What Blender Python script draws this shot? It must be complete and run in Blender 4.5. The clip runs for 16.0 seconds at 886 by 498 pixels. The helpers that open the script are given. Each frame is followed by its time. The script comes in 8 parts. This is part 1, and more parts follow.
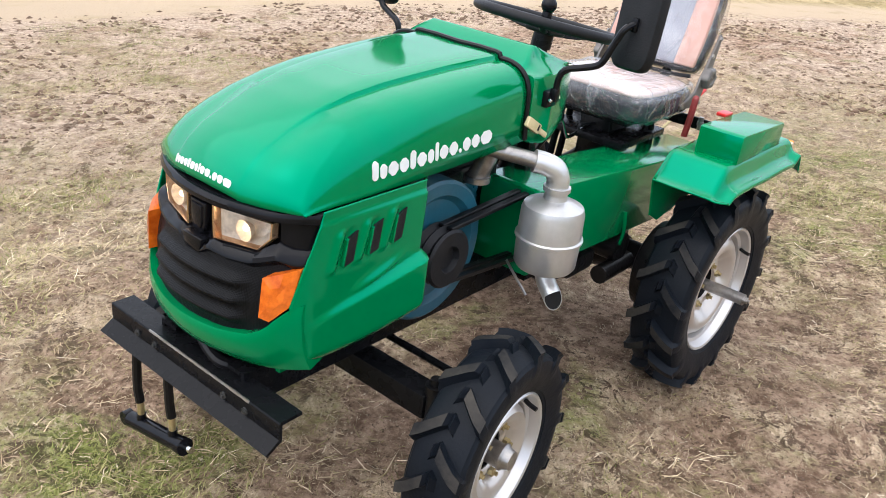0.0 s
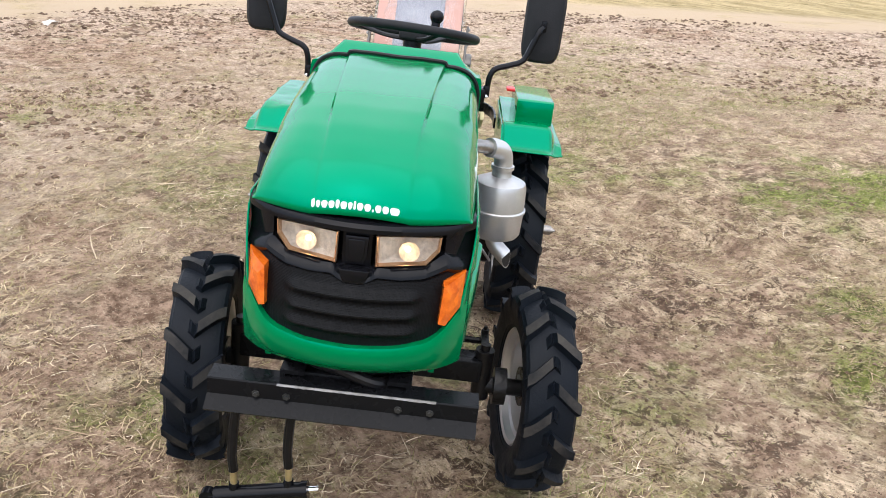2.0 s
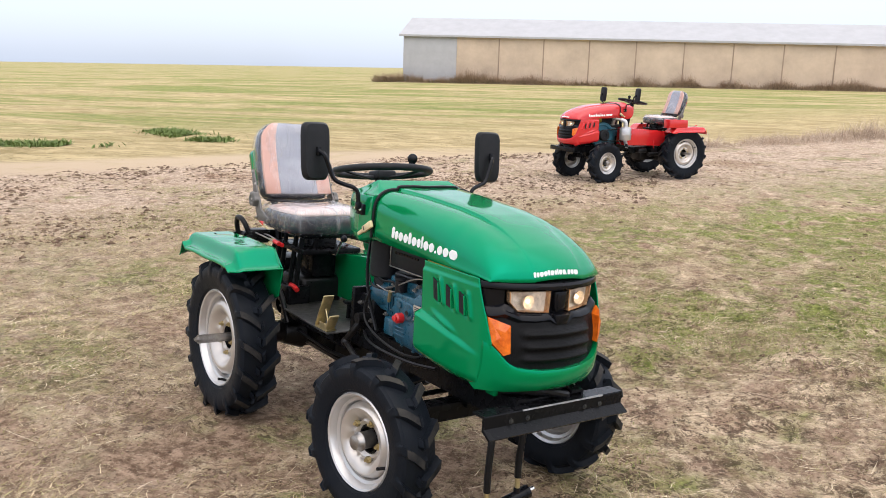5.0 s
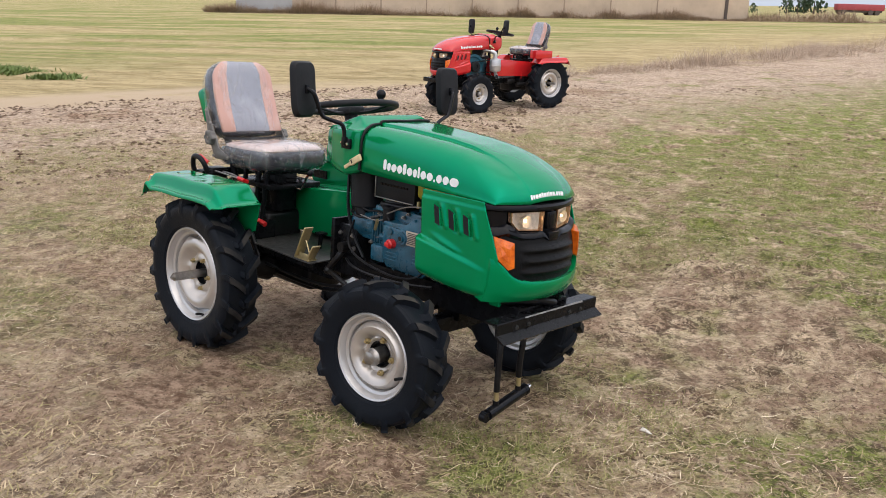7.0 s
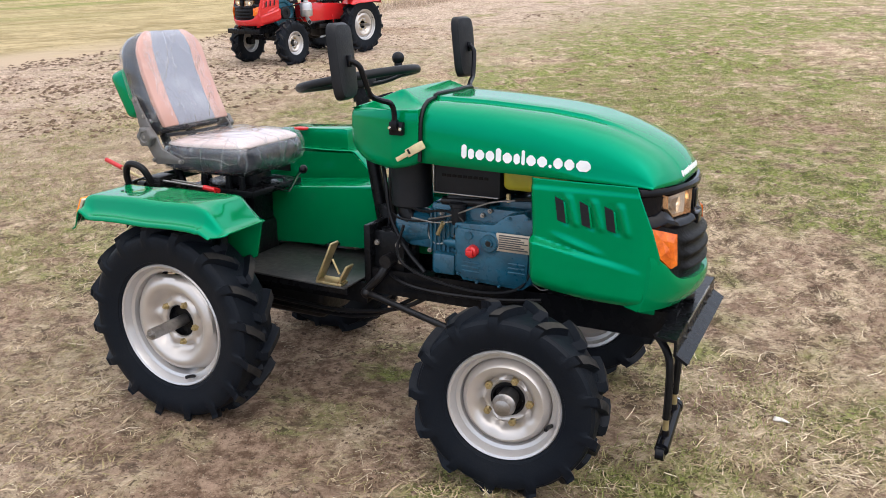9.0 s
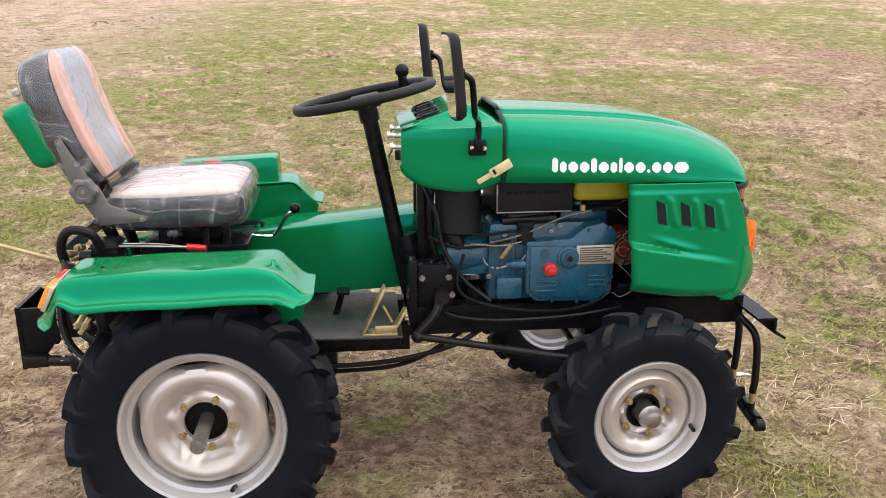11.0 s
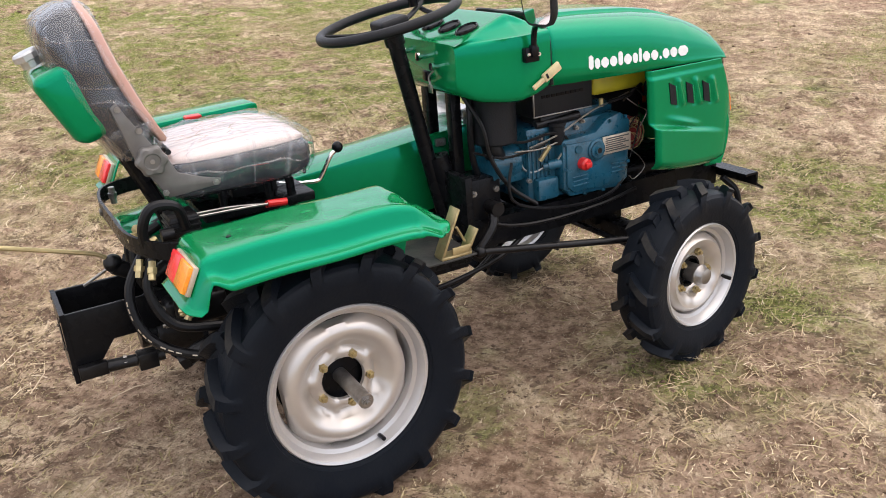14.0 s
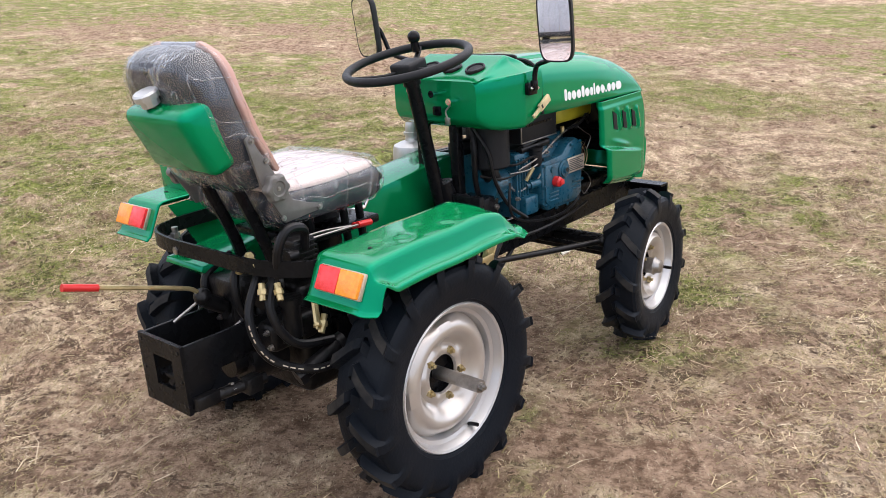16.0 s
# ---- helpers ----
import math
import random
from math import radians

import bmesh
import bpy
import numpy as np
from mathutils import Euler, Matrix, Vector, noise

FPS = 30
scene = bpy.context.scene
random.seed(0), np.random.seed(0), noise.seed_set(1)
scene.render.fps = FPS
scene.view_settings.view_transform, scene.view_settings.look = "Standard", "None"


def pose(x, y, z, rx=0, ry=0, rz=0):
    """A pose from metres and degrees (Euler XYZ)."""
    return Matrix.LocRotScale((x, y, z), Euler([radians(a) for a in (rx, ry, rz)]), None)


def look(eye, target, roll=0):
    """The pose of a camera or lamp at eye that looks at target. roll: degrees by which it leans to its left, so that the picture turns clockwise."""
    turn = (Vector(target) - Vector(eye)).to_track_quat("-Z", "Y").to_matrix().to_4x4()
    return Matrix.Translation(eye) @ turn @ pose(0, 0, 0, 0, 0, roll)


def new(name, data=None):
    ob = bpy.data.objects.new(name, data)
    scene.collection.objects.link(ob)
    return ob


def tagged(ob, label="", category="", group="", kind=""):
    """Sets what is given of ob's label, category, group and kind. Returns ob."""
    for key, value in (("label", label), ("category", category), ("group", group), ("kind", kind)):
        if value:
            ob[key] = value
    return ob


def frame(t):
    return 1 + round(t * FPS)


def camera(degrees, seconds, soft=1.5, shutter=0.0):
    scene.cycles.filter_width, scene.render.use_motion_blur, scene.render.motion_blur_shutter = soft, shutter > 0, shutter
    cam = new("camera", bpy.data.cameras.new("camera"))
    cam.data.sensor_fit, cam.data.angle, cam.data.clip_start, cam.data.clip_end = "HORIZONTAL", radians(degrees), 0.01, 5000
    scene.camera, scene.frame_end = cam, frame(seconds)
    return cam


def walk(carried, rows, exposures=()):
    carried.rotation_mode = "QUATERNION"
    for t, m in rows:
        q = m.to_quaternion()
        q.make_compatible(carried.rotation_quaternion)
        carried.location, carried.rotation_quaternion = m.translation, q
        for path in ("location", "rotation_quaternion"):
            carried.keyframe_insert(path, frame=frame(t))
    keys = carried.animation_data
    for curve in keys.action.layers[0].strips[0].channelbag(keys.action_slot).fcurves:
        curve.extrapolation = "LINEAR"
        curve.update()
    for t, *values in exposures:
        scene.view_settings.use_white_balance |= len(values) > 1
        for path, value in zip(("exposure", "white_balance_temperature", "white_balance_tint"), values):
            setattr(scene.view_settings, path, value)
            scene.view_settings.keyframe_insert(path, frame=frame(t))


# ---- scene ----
cam = camera(54.6, 16.0, soft=0.9)
METRES, EYE, TILT, LEAN, TURN = 9.375, 1.5, 0.0, 0.0, 0.0
ROWS = [
    (0.0, 0.0, 0.0, 0.0, 1.5, -24.0, -3.37),
    (0.5, -0.0366, 0.0011, 0.0016, -8.13, -24.01, -3.42),
    (1.0, -0.0789, -0.0026, 0.0012, -18.25, -24.06, -3.91),
    (1.5, -0.1159, 0.0029, 0.0021, -27.94, -23.48, -3.43),
    (2.0, -0.1496, 0.0188, 0.0042, -37.12, -22.57, -3.19),
    (2.5, -0.19, 0.0333, 0.0083, -45.39, -22.32, -3.37),
    (3.0, -0.2128, 0.0545, 0.0081, -51.17, -22.53, -2.75),
    (3.5, -0.2471, 0.0706, 0.0102, -56.15, -21.21, -1.67),
    (4.0, -0.2732, 0.0915, 0.0124, -62.72, -18.67, -2.26),
    (6.5, -0.3767, 0.1865, 0.0057, -84.32, -15.33, -1.58),
    (7.0, -0.3787, 0.1913, 0.0051, -85.67, -15.54, -1.69),
    (7.5, -0.3625, 0.2052, 0.0012, -88.34, -16.48, -1.09),
    (8.0, -0.337, 0.2322, 0.003, -91.78, -18.51, -0.44),
    (8.5, -0.3159, 0.2724, 0.0024, -96.2, -18.91, 0.78),
    (9.0, -0.2875, 0.3041, 0.0038, -102.95, -19.38, 1.5),
    (11.5, -0.1661, 0.4559, 0.0029, -139.44, -19.9, 0.72),
    (12.0, -0.1523, 0.4778, 0.0041, -143.16, -21.1, 1.47),
    (12.5, -0.1449, 0.4928, 0.0059, -146.39, -22.36, 0.91),
    (13.0, -0.1358, 0.4977, 0.0047, -148.64, -22.93, 0.38),
    (13.5, -0.1134, 0.4978, 0.0041, -151.73, -23.64, 1.21),
    (14.0, -0.0858, 0.5074, 0.0021, -159.05, -24.21, 2.48),
    (14.5, -0.0538, 0.5255, -0.0004, -166.72, -23.81, 3.05),
    (15.0, -0.0309, 0.5427, -0.0034, -171.92, -22.46, 2.99),
    (15.5, -0.0062, 0.5563, -0.0007, -176.66, -20.67, 2.18),
    (16.0, 0.0053, 0.5635, 0.0013, -178.33, -20.28, 0.92),
]
EXPOSURES = [(0.0, 1.30, 6250, 12), (2.5, 1.18, 6250, 12), (3.5, 1.12, 6350, 13), (4.2, 1.09, 6450, 13), (6.3, 0.81, 6500, 13), (7.5, 0.68, 6500, 13), (9.0, 1.04, 6300, 13), (11.5, 1.14, 6850, 16), (14.0, 1.12, 6700, 15), (16.0, 1.11, 6450, 15)]
BETWEEN = [(4.2, look((-2.708, 0.942, 1.516), (-0.940, 1.730, 1.013), 2.1)), (6.3, look((-3.517, 1.724, 1.553), (-1.599, 1.923, 1.025), 1.3)),
           (9.2, look((-2.576, 2.971, 1.549), (-0.757, 2.482, 0.876), -1.3)), (11.3, look((-1.614, 4.223, 1.534), (-0.352, 2.824, 0.861), -0.3))]
walk(cam, sorted([(t, pose(0, 0, EYE, TILT, LEAN, TURN) @ pose(METRES * x, METRES * y, METRES * z, 90 + pitch, roll, yaw)) for t, x, y, z, yaw, pitch, roll in ROWS] + BETWEEN, key=lambda row: row[0]), EXPOSURES)

# ---- world and sun ----
world = bpy.data.worlds.new("sky")
scene.world = world
world.use_nodes = True
wn = world.node_tree
bg = wn.nodes["Background"]
sky = wn.nodes.new("ShaderNodeTexSky")
sky.sky_type = "NISHITA"
sky.sun_disc = False
SUN_EL, SUN_AZ = 60.0, 216.0      # degrees; azimuth counted from +x towards +y
sky.sun_elevation = radians(SUN_EL)
sky.sun_rotation = radians(90 - SUN_AZ)
sky.altitude, sky.air_density, sky.dust_density, sky.ozone_density = 200, 1.0, 2.6, 1.0
# thin bright cloud over the whole sky, with soft thicker and thinner parts
sky_way = wn.nodes.new("ShaderNodeTexCoord")
cloud = wn.nodes.new("ShaderNodeTexNoise")
cloud.inputs["Scale"].default_value, cloud.inputs["Detail"].default_value = 1.6, 5
wn.links.new(sky_way.outputs["Generated"], cloud.inputs["Vector"])
cover = wn.nodes.new("ShaderNodeMapRange")
cover.inputs["From Min"].default_value, cover.inputs["From Max"].default_value = 0.25, 0.75
cover.inputs["To Min"].default_value, cover.inputs["To Max"].default_value = 0.55, 0.85
wn.links.new(cloud.outputs["Fac"], cover.inputs["Value"])
veil = wn.nodes.new("ShaderNodeMix")
veil.data_type = "RGBA"
height = wn.nodes.new("ShaderNodeSeparateXYZ")          # an overcast sky is brightest overhead
wn.links.new(sky_way.outputs["Generated"], height.inputs[0])
cloud_light = wn.nodes.new("ShaderNodeMix")
cloud_light.data_type = "RGBA"
cloud_light.inputs[6].default_value, cloud_light.inputs[7].default_value = (3.5, 4.0, 4.9, 1), (10.9, 10.75, 10.5, 1)
wn.links.new(height.outputs["Z"], cloud_light.inputs[0])
wn.links.new(cloud_light.outputs[2], veil.inputs[7])
wn.links.new(cover.outputs[0], veil.inputs[0])
wn.links.new(sky.outputs[0], veil.inputs[6])
wn.links.new(veil.outputs[2], bg.inputs[0])
bg.inputs[1].default_value = 0.12
sun = new("sun", bpy.data.lights.new("sun", "SUN"))
sun.data.energy, sun.data.angle, sun.data.color = 0.5, radians(90), (1.0, 0.90, 0.76)
_d = Vector((math.cos(radians(SUN_AZ)) * math.cos(radians(SUN_EL)), math.sin(radians(SUN_AZ)) * math.cos(radians(SUN_EL)), math.sin(radians(SUN_EL))))
sun.matrix_world = look(_d * 40, (0, 0, 0))

# ---- materials ----


def material(name, color, rough=0.5, metal=0.0, coat=0.0, var=0.0, var_scale=6.0, bump=0.0, bump_scale=60.0,
             rough_var=0.0, color2=None, transmission=0.0, emission=0.0, spec=0.5):
    """A principled material with two scales of colour change and fine relief."""
    m = bpy.data.materials.new(name)
    m.use_nodes = True
    nt = m.node_tree
    n, l = nt.nodes, nt.links
    p = n["Principled BSDF"]
    p.inputs["Base Color"].default_value = (*color, 1)
    p.inputs["Roughness"].default_value = rough
    p.inputs["Metallic"].default_value = metal
    p.inputs["Coat Weight"].default_value = coat
    p.inputs["Coat Roughness"].default_value = 0.06
    p.inputs["Transmission Weight"].default_value = transmission
    p.inputs["Specular IOR Level"].default_value = spec
    if emission:
        p.inputs["Emission Color"].default_value = (*color, 1)
        p.inputs["Emission Strength"].default_value = emission
    tc = n.new("ShaderNodeTexCoord")
    if var or color2:
        a = n.new("ShaderNodeTexNoise")
        a.inputs["Scale"].default_value = var_scale
        a.inputs["Detail"].default_value = 8
        a.inputs["Roughness"].default_value = 0.65
        l.new(tc.outputs["Object"], a.inputs["Vector"])
        ramp = n.new("ShaderNodeValToRGB")
        ramp.color_ramp.elements[0].position, ramp.color_ramp.elements[1].position = 0.35, 0.68
        mix = n.new("ShaderNodeMix")
        mix.data_type = "RGBA"
        c2 = color2 or tuple(c * (1 - var) for c in color)
        mix.inputs[6].default_value, mix.inputs[7].default_value = (*color, 1), (*c2, 1)
        l.new(a.outputs["Fac"], ramp.inputs[0])
        l.new(ramp.outputs[0], mix.inputs[0])
        l.new(mix.outputs[2], p.inputs["Base Color"])
    if rough_var:
        b = n.new("ShaderNodeTexNoise")
        b.inputs["Scale"].default_value = var_scale * 3.1
        b.inputs["Detail"].default_value = 5
        l.new(tc.outputs["Object"], b.inputs["Vector"])
        mr = n.new("ShaderNodeMapRange")
        mr.inputs["To Min"].default_value, mr.inputs["To Max"].default_value = rough - rough_var, rough + rough_var
        l.new(b.outputs["Fac"], mr.inputs["Value"])
        l.new(mr.outputs[0], p.inputs["Roughness"])
    if bump:
        c = n.new("ShaderNodeTexNoise")
        c.inputs["Scale"].default_value = bump_scale
        c.inputs["Detail"].default_value = 4
        l.new(tc.outputs["Object"], c.inputs["Vector"])
        bp = n.new("ShaderNodeBump")
        bp.inputs["Strength"].default_value = bump
        bp.inputs["Distance"].default_value = 0.004
        l.new(c.outputs["Fac"], bp.inputs["Height"])
        l.new(bp.outputs[0], p.inputs["Normal"])
    return m


GREEN = material("green_paint", (0.0, 0.190, 0.057), 0.11, 0.0, 0.0, 0.08, 2.5, 0.006, 25, 0.03, spec=0.75)
GREEN.node_tree.nodes["Principled BSDF"].inputs["IOR"].default_value = 1.56
GREEN.node_tree.nodes["Principled BSDF"].inputs["Specular Tint"].default_value = (0.02, 1.0, 0.88, 1)
RED = material("red_paint", (0.62, 0.02, 0.022), 0.25, 0.0, 0.5, 0.15, 2.5, 0.03, 25, 0.05)
BLACK = material("black_paint", (0.0055, 0.006, 0.0072), 0.27, 0.0, 0.05, 0.0, 8, 0.15, 90, 0.10, (0.008, 0.008, 0.009), spec=0.10)
PLASTIC = material("black_plastic", (0.0045, 0.005, 0.0065), 0.12, 0.0, 0.0, 0.0, 9, 0.03, 40, 0.04, (0.008, 0.008, 0.010), spec=0.18)
MATT = material("dark_plastic", (0.007, 0.008, 0.010), 0.5, 0.0, 0.0, 0.0, 12, 0.2, 200, 0.1, (0.013, 0.013, 0.015), spec=0.25)
RUBBER = material("tyre_rubber", (0.0048, 0.0072, 0.0115), 0.46, 0.0, 0.0, 0.0, 7, 0.25, 120, 0.13, (0.0085, 0.0105, 0.0140), spec=0.12)
TREAD = material("dusty_tread_rubber", (0.0055, 0.0074, 0.0108), 0.6, 0.0, 0.0, 0.0, 9, 0.3, 90, 0.1, (0.052, 0.047, 0.041), spec=0.10)
HOSE = material("hose_rubber", (0.005, 0.005, 0.006), 0.34, 0.0, 0.0, 0.0, 20, 0.1, 200, 0.1, (0.010, 0.010, 0.011), spec=0.22)
RIM = material("silver_wheel_paint", (0.60, 0.585, 0.575), 0.30, 0.60, 0.0, 0.06, 9, 0.0, 60, 0.04)
DISC = material("champagne_wheel_paint", (0.60, 0.555, 0.51), 0.30, 0.60, 0.0, 0.07, 7, 0.0, 60, 0.04)
SILVER = material("aluminium_paint", (0.62, 0.62, 0.62), 0.34, 0.7, 0.0, 0.2, 10, 0.1, 80, 0.1)
STEEL = material("worn_steel", (0.42, 0.40, 0.38), 0.35, 0.9, 0.0, 0.45, 30, 0.15, 120, 0.12)
CHROME = material("chrome", (0.75, 0.75, 0.75), 0.12, 1.0)
ZINC = material("yellow_zinc", (0.62, 0.50, 0.26), 0.38, 0.75, 0.0, 0.35, 25, 0.1, 90, 0.12)
TAGWOOD = material("beige_latch_paint", (0.72, 0.60, 0.34), 0.5, 0.1, 0.0, 0.25, 30, 0.1, 90)
BLUE = material("blue_engine_paint", (0.011, 0.098, 0.160), 0.30, 0.0, 0.3, 0.0, 16, 0.35, 70, 0.12, (0.007, 0.050, 0.080))
TEAL = material("teal_flywheel_paint", (0.012, 0.10, 0.15), 0.4, 0.0, 0.1, 0.3, 10, 0.1, 60, 0.1)
CAST = material("greasy_cast_iron", (0.006, 0.006, 0.007), 0.34, 0.12, 0.0, 0.0, 14, 0.6, 60, 0.16, (0.013, 0.012, 0.012), spec=0.3)
PLATE = material("foot_plate_steel", (0.022, 0.025, 0.026), 0.40, 0.1, 0.0, 0.0, 14, 0.3, 60, 0.15, (0.058, 0.055, 0.050), spec=0.5)
YELLOW = material("yellow_paint", (0.45, 0.40, 0.02), 0.45, 0.0, 0.1, 0.2, 12)
REDGRIP = material("red_plastic", (0.65, 0.02, 0.02), 0.35, 0.0, 0.2, 0.15, 20)
WHITE = material("white_decal", (0.82, 0.83, 0.82), 0.4, 0.0, 0.0, 0.06, 40)
LABEL = material("aluminium_label", (0.60, 0.51, 0.40), 0.4, 0.5, 0.0, 0.15, 40)
INK = material("label_ink", (0.06, 0.06, 0.06), 0.5)
MIRROR = material("mirror_glass", (0.92, 0.93, 0.94), 0.02, 1.0)
AMBER = material("amber_lens", (0.90, 0.20, 0.016), 0.10, 0.0, 0.3, 0.0, 30, 0.2, 110, 0.0, (0.55, 0.085, 0.006))
REDLENS = material("red_lens", (0.92, 0.045, 0.050), 0.14, 0.0, 0.3, 0.0, 60, 0.35, 150, 0.0, (0.80, 0.022, 0.024))
REFLECTOR = material("headlamp_reflector", (0.95, 0.86, 0.74), 0.32, 0.10, 0.0, 0.35, 60, 1.0, 70)
BEZEL = material("amber_chrome_bezel", (0.78, 0.50, 0.30), 0.15, 0.8, 0.0, 0.2, 40)
TAIL_AMBER = material("tail_amber_lens", (0.98, 0.36, 0.035), 0.16, 0.0, 0.3, 0.0, 60, 0.3, 150, 0.0, (0.95, 0.24, 0.02))
BULB = material("headlamp_bulb", (1.0, 0.76, 0.48), 0.3, emission=2.2)


def thin_glass(name):
    """A clear moulded cover: see-through, with gloss."""
    m = bpy.data.materials.new(name)
    m.use_nodes = True
    n, l = m.node_tree.nodes, m.node_tree.links
    n.remove(n["Principled BSDF"])
    t, g, x, f = n.new("ShaderNodeBsdfTransparent"), n.new("ShaderNodeBsdfGlossy"), n.new("ShaderNodeMixShader"), n.new("ShaderNodeFresnel")
    g.inputs["Roughness"].default_value = 0.04
    f.inputs["IOR"].default_value = 1.5
    l.new(f.outputs[0], x.inputs[0])
    l.new(t.outputs[0], x.inputs[1])
    l.new(g.outputs[0], x.inputs[2])
    l.new(x.outputs[0], n["Material Output"].inputs[0])
    return m


GLASS = thin_glass("clear_lens")
GRILLE = material("grille_mesh", (0.005, 0.0055, 0.006), 0.36, 0.0, 0.0, 0.0, 60, 0.0, 60, 0.0, (0.008, 0.008, 0.009), spec=0.10)
RUST = material("red_brown_primer", (0.30, 0.03, 0.03), 0.5, 0.0, 0.0, 0.4, 30)


def film_material():
    """Thin clear polythene, milky along its creases."""
    m = bpy.data.materials.new("clear_film")
    m.use_nodes = True
    n, l = m.node_tree.nodes, m.node_tree.links
    n.remove(n["Principled BSDF"])
    tc = n.new("ShaderNodeTexCoord")
    creases = []
    for scale, stretch, turn, width in ((5.5, (1.5, 1.4, 0.28), (0.5, 0.4, 0.2), 0.022), (10.0, (0.25, 1.5, 0.9), (0.8, 0.3, 1.0), 0.020)):
        mp = n.new("ShaderNodeMapping")
        mp.inputs["Scale"].default_value, mp.inputs["Rotation"].default_value = stretch, turn
        l.new(tc.outputs["Object"], mp.inputs[0])
        t = n.new("ShaderNodeTexNoise")
        t.inputs["Scale"].default_value, t.inputs["Detail"].default_value, t.inputs["Distortion"].default_value = scale, 2.0, 0.15
        l.new(mp.outputs[0], t.inputs["Vector"])
        off = n.new("ShaderNodeMath")
        off.operation = "SUBTRACT"
        off.inputs[1].default_value = 0.5
        l.new(t.outputs["Fac"], off.inputs[0])
        ab = n.new("ShaderNodeMath")
        ab.operation = "ABSOLUTE"
        l.new(off.outputs[0], ab.inputs[0])
        r = n.new("ShaderNodeMapRange")
        r.interpolation_type = "SMOOTHSTEP"
        r.inputs["From Max"].default_value = width
        r.inputs["To Min"].default_value, r.inputs["To Max"].default_value = 0.15, 0.012
        l.new(ab.outputs[0], r.inputs["Value"])
        creases.append(r.outputs[0])
    haze = n.new("ShaderNodeMath")
    haze.operation = "ADD"
    l.new(creases[0], haze.inputs[0])
    l.new(creases[1], haze.inputs[1])
    b = n.new("ShaderNodeBump")
    b.inputs["Strength"].default_value, b.inputs["Distance"].default_value = 1.0, 0.03
    l.new(haze.outputs[0], b.inputs["Height"])
    clear, milk, gloss, fres = n.new("ShaderNodeBsdfTransparent"), n.new("ShaderNodeBsdfDiffuse"), n.new("ShaderNodeBsdfGlossy"), n.new("ShaderNodeLayerWeight")
    milk.inputs["Color"].default_value = (0.85, 0.85, 0.87, 1)
    gloss.inputs["Roughness"].default_value = 0.10
    fres.inputs["Blend"].default_value = 0.5
    steep, weak = n.new("ShaderNodeMath"), n.new("ShaderNodeMath")
    steep.operation, weak.operation = "POWER", "MULTIPLY_ADD"
    steep.inputs[1].default_value, weak.inputs[1].default_value, weak.inputs[2].default_value = 4.0, 0.6, 0.05
    l.new(fres.outputs["Facing"], steep.inputs[0])
    l.new(steep.outputs[0], weak.inputs[0])
    l.new(b.outputs[0], gloss.inputs["Normal"])
    l.new(b.outputs[0], fres.inputs["Normal"])
    one, two = n.new("ShaderNodeMixShader"), n.new("ShaderNodeMixShader")
    l.new(haze.outputs[0], one.inputs[0])
    l.new(clear.outputs[0], one.inputs[1])
    l.new(milk.outputs[0], one.inputs[2])
    l.new(weak.outputs[0], two.inputs[0])
    l.new(one.outputs[0], two.inputs[1])
    l.new(gloss.outputs[0], two.inputs[2])
    l.new(two.outputs[0], n["Material Output"].inputs["Surface"])
    return m


FILM = film_material()


def mesh_relief(m, scale):
    """Woven relief for the grille skin."""
    nt = m.node_tree
    n, l = nt.nodes, nt.links
    tc = n.new("ShaderNodeTexCoord")
    v = n.new("ShaderNodeTexVoronoi")
    v.inputs["Scale"].default_value = scale
    v.inputs["Randomness"].default_value = 0.0
    l.new(tc.outputs["Object"], v.inputs["Vector"])
    b = n.new("ShaderNodeBump")
    b.inputs["Strength"].default_value, b.inputs["Distance"].default_value = 0.4, 0.003
    l.new(v.outputs["Distance"], b.inputs["Height"])
    l.new(b.outputs[0], n["Principled BSDF"].inputs["Normal"])


mesh_relief(GRILLE, 330)


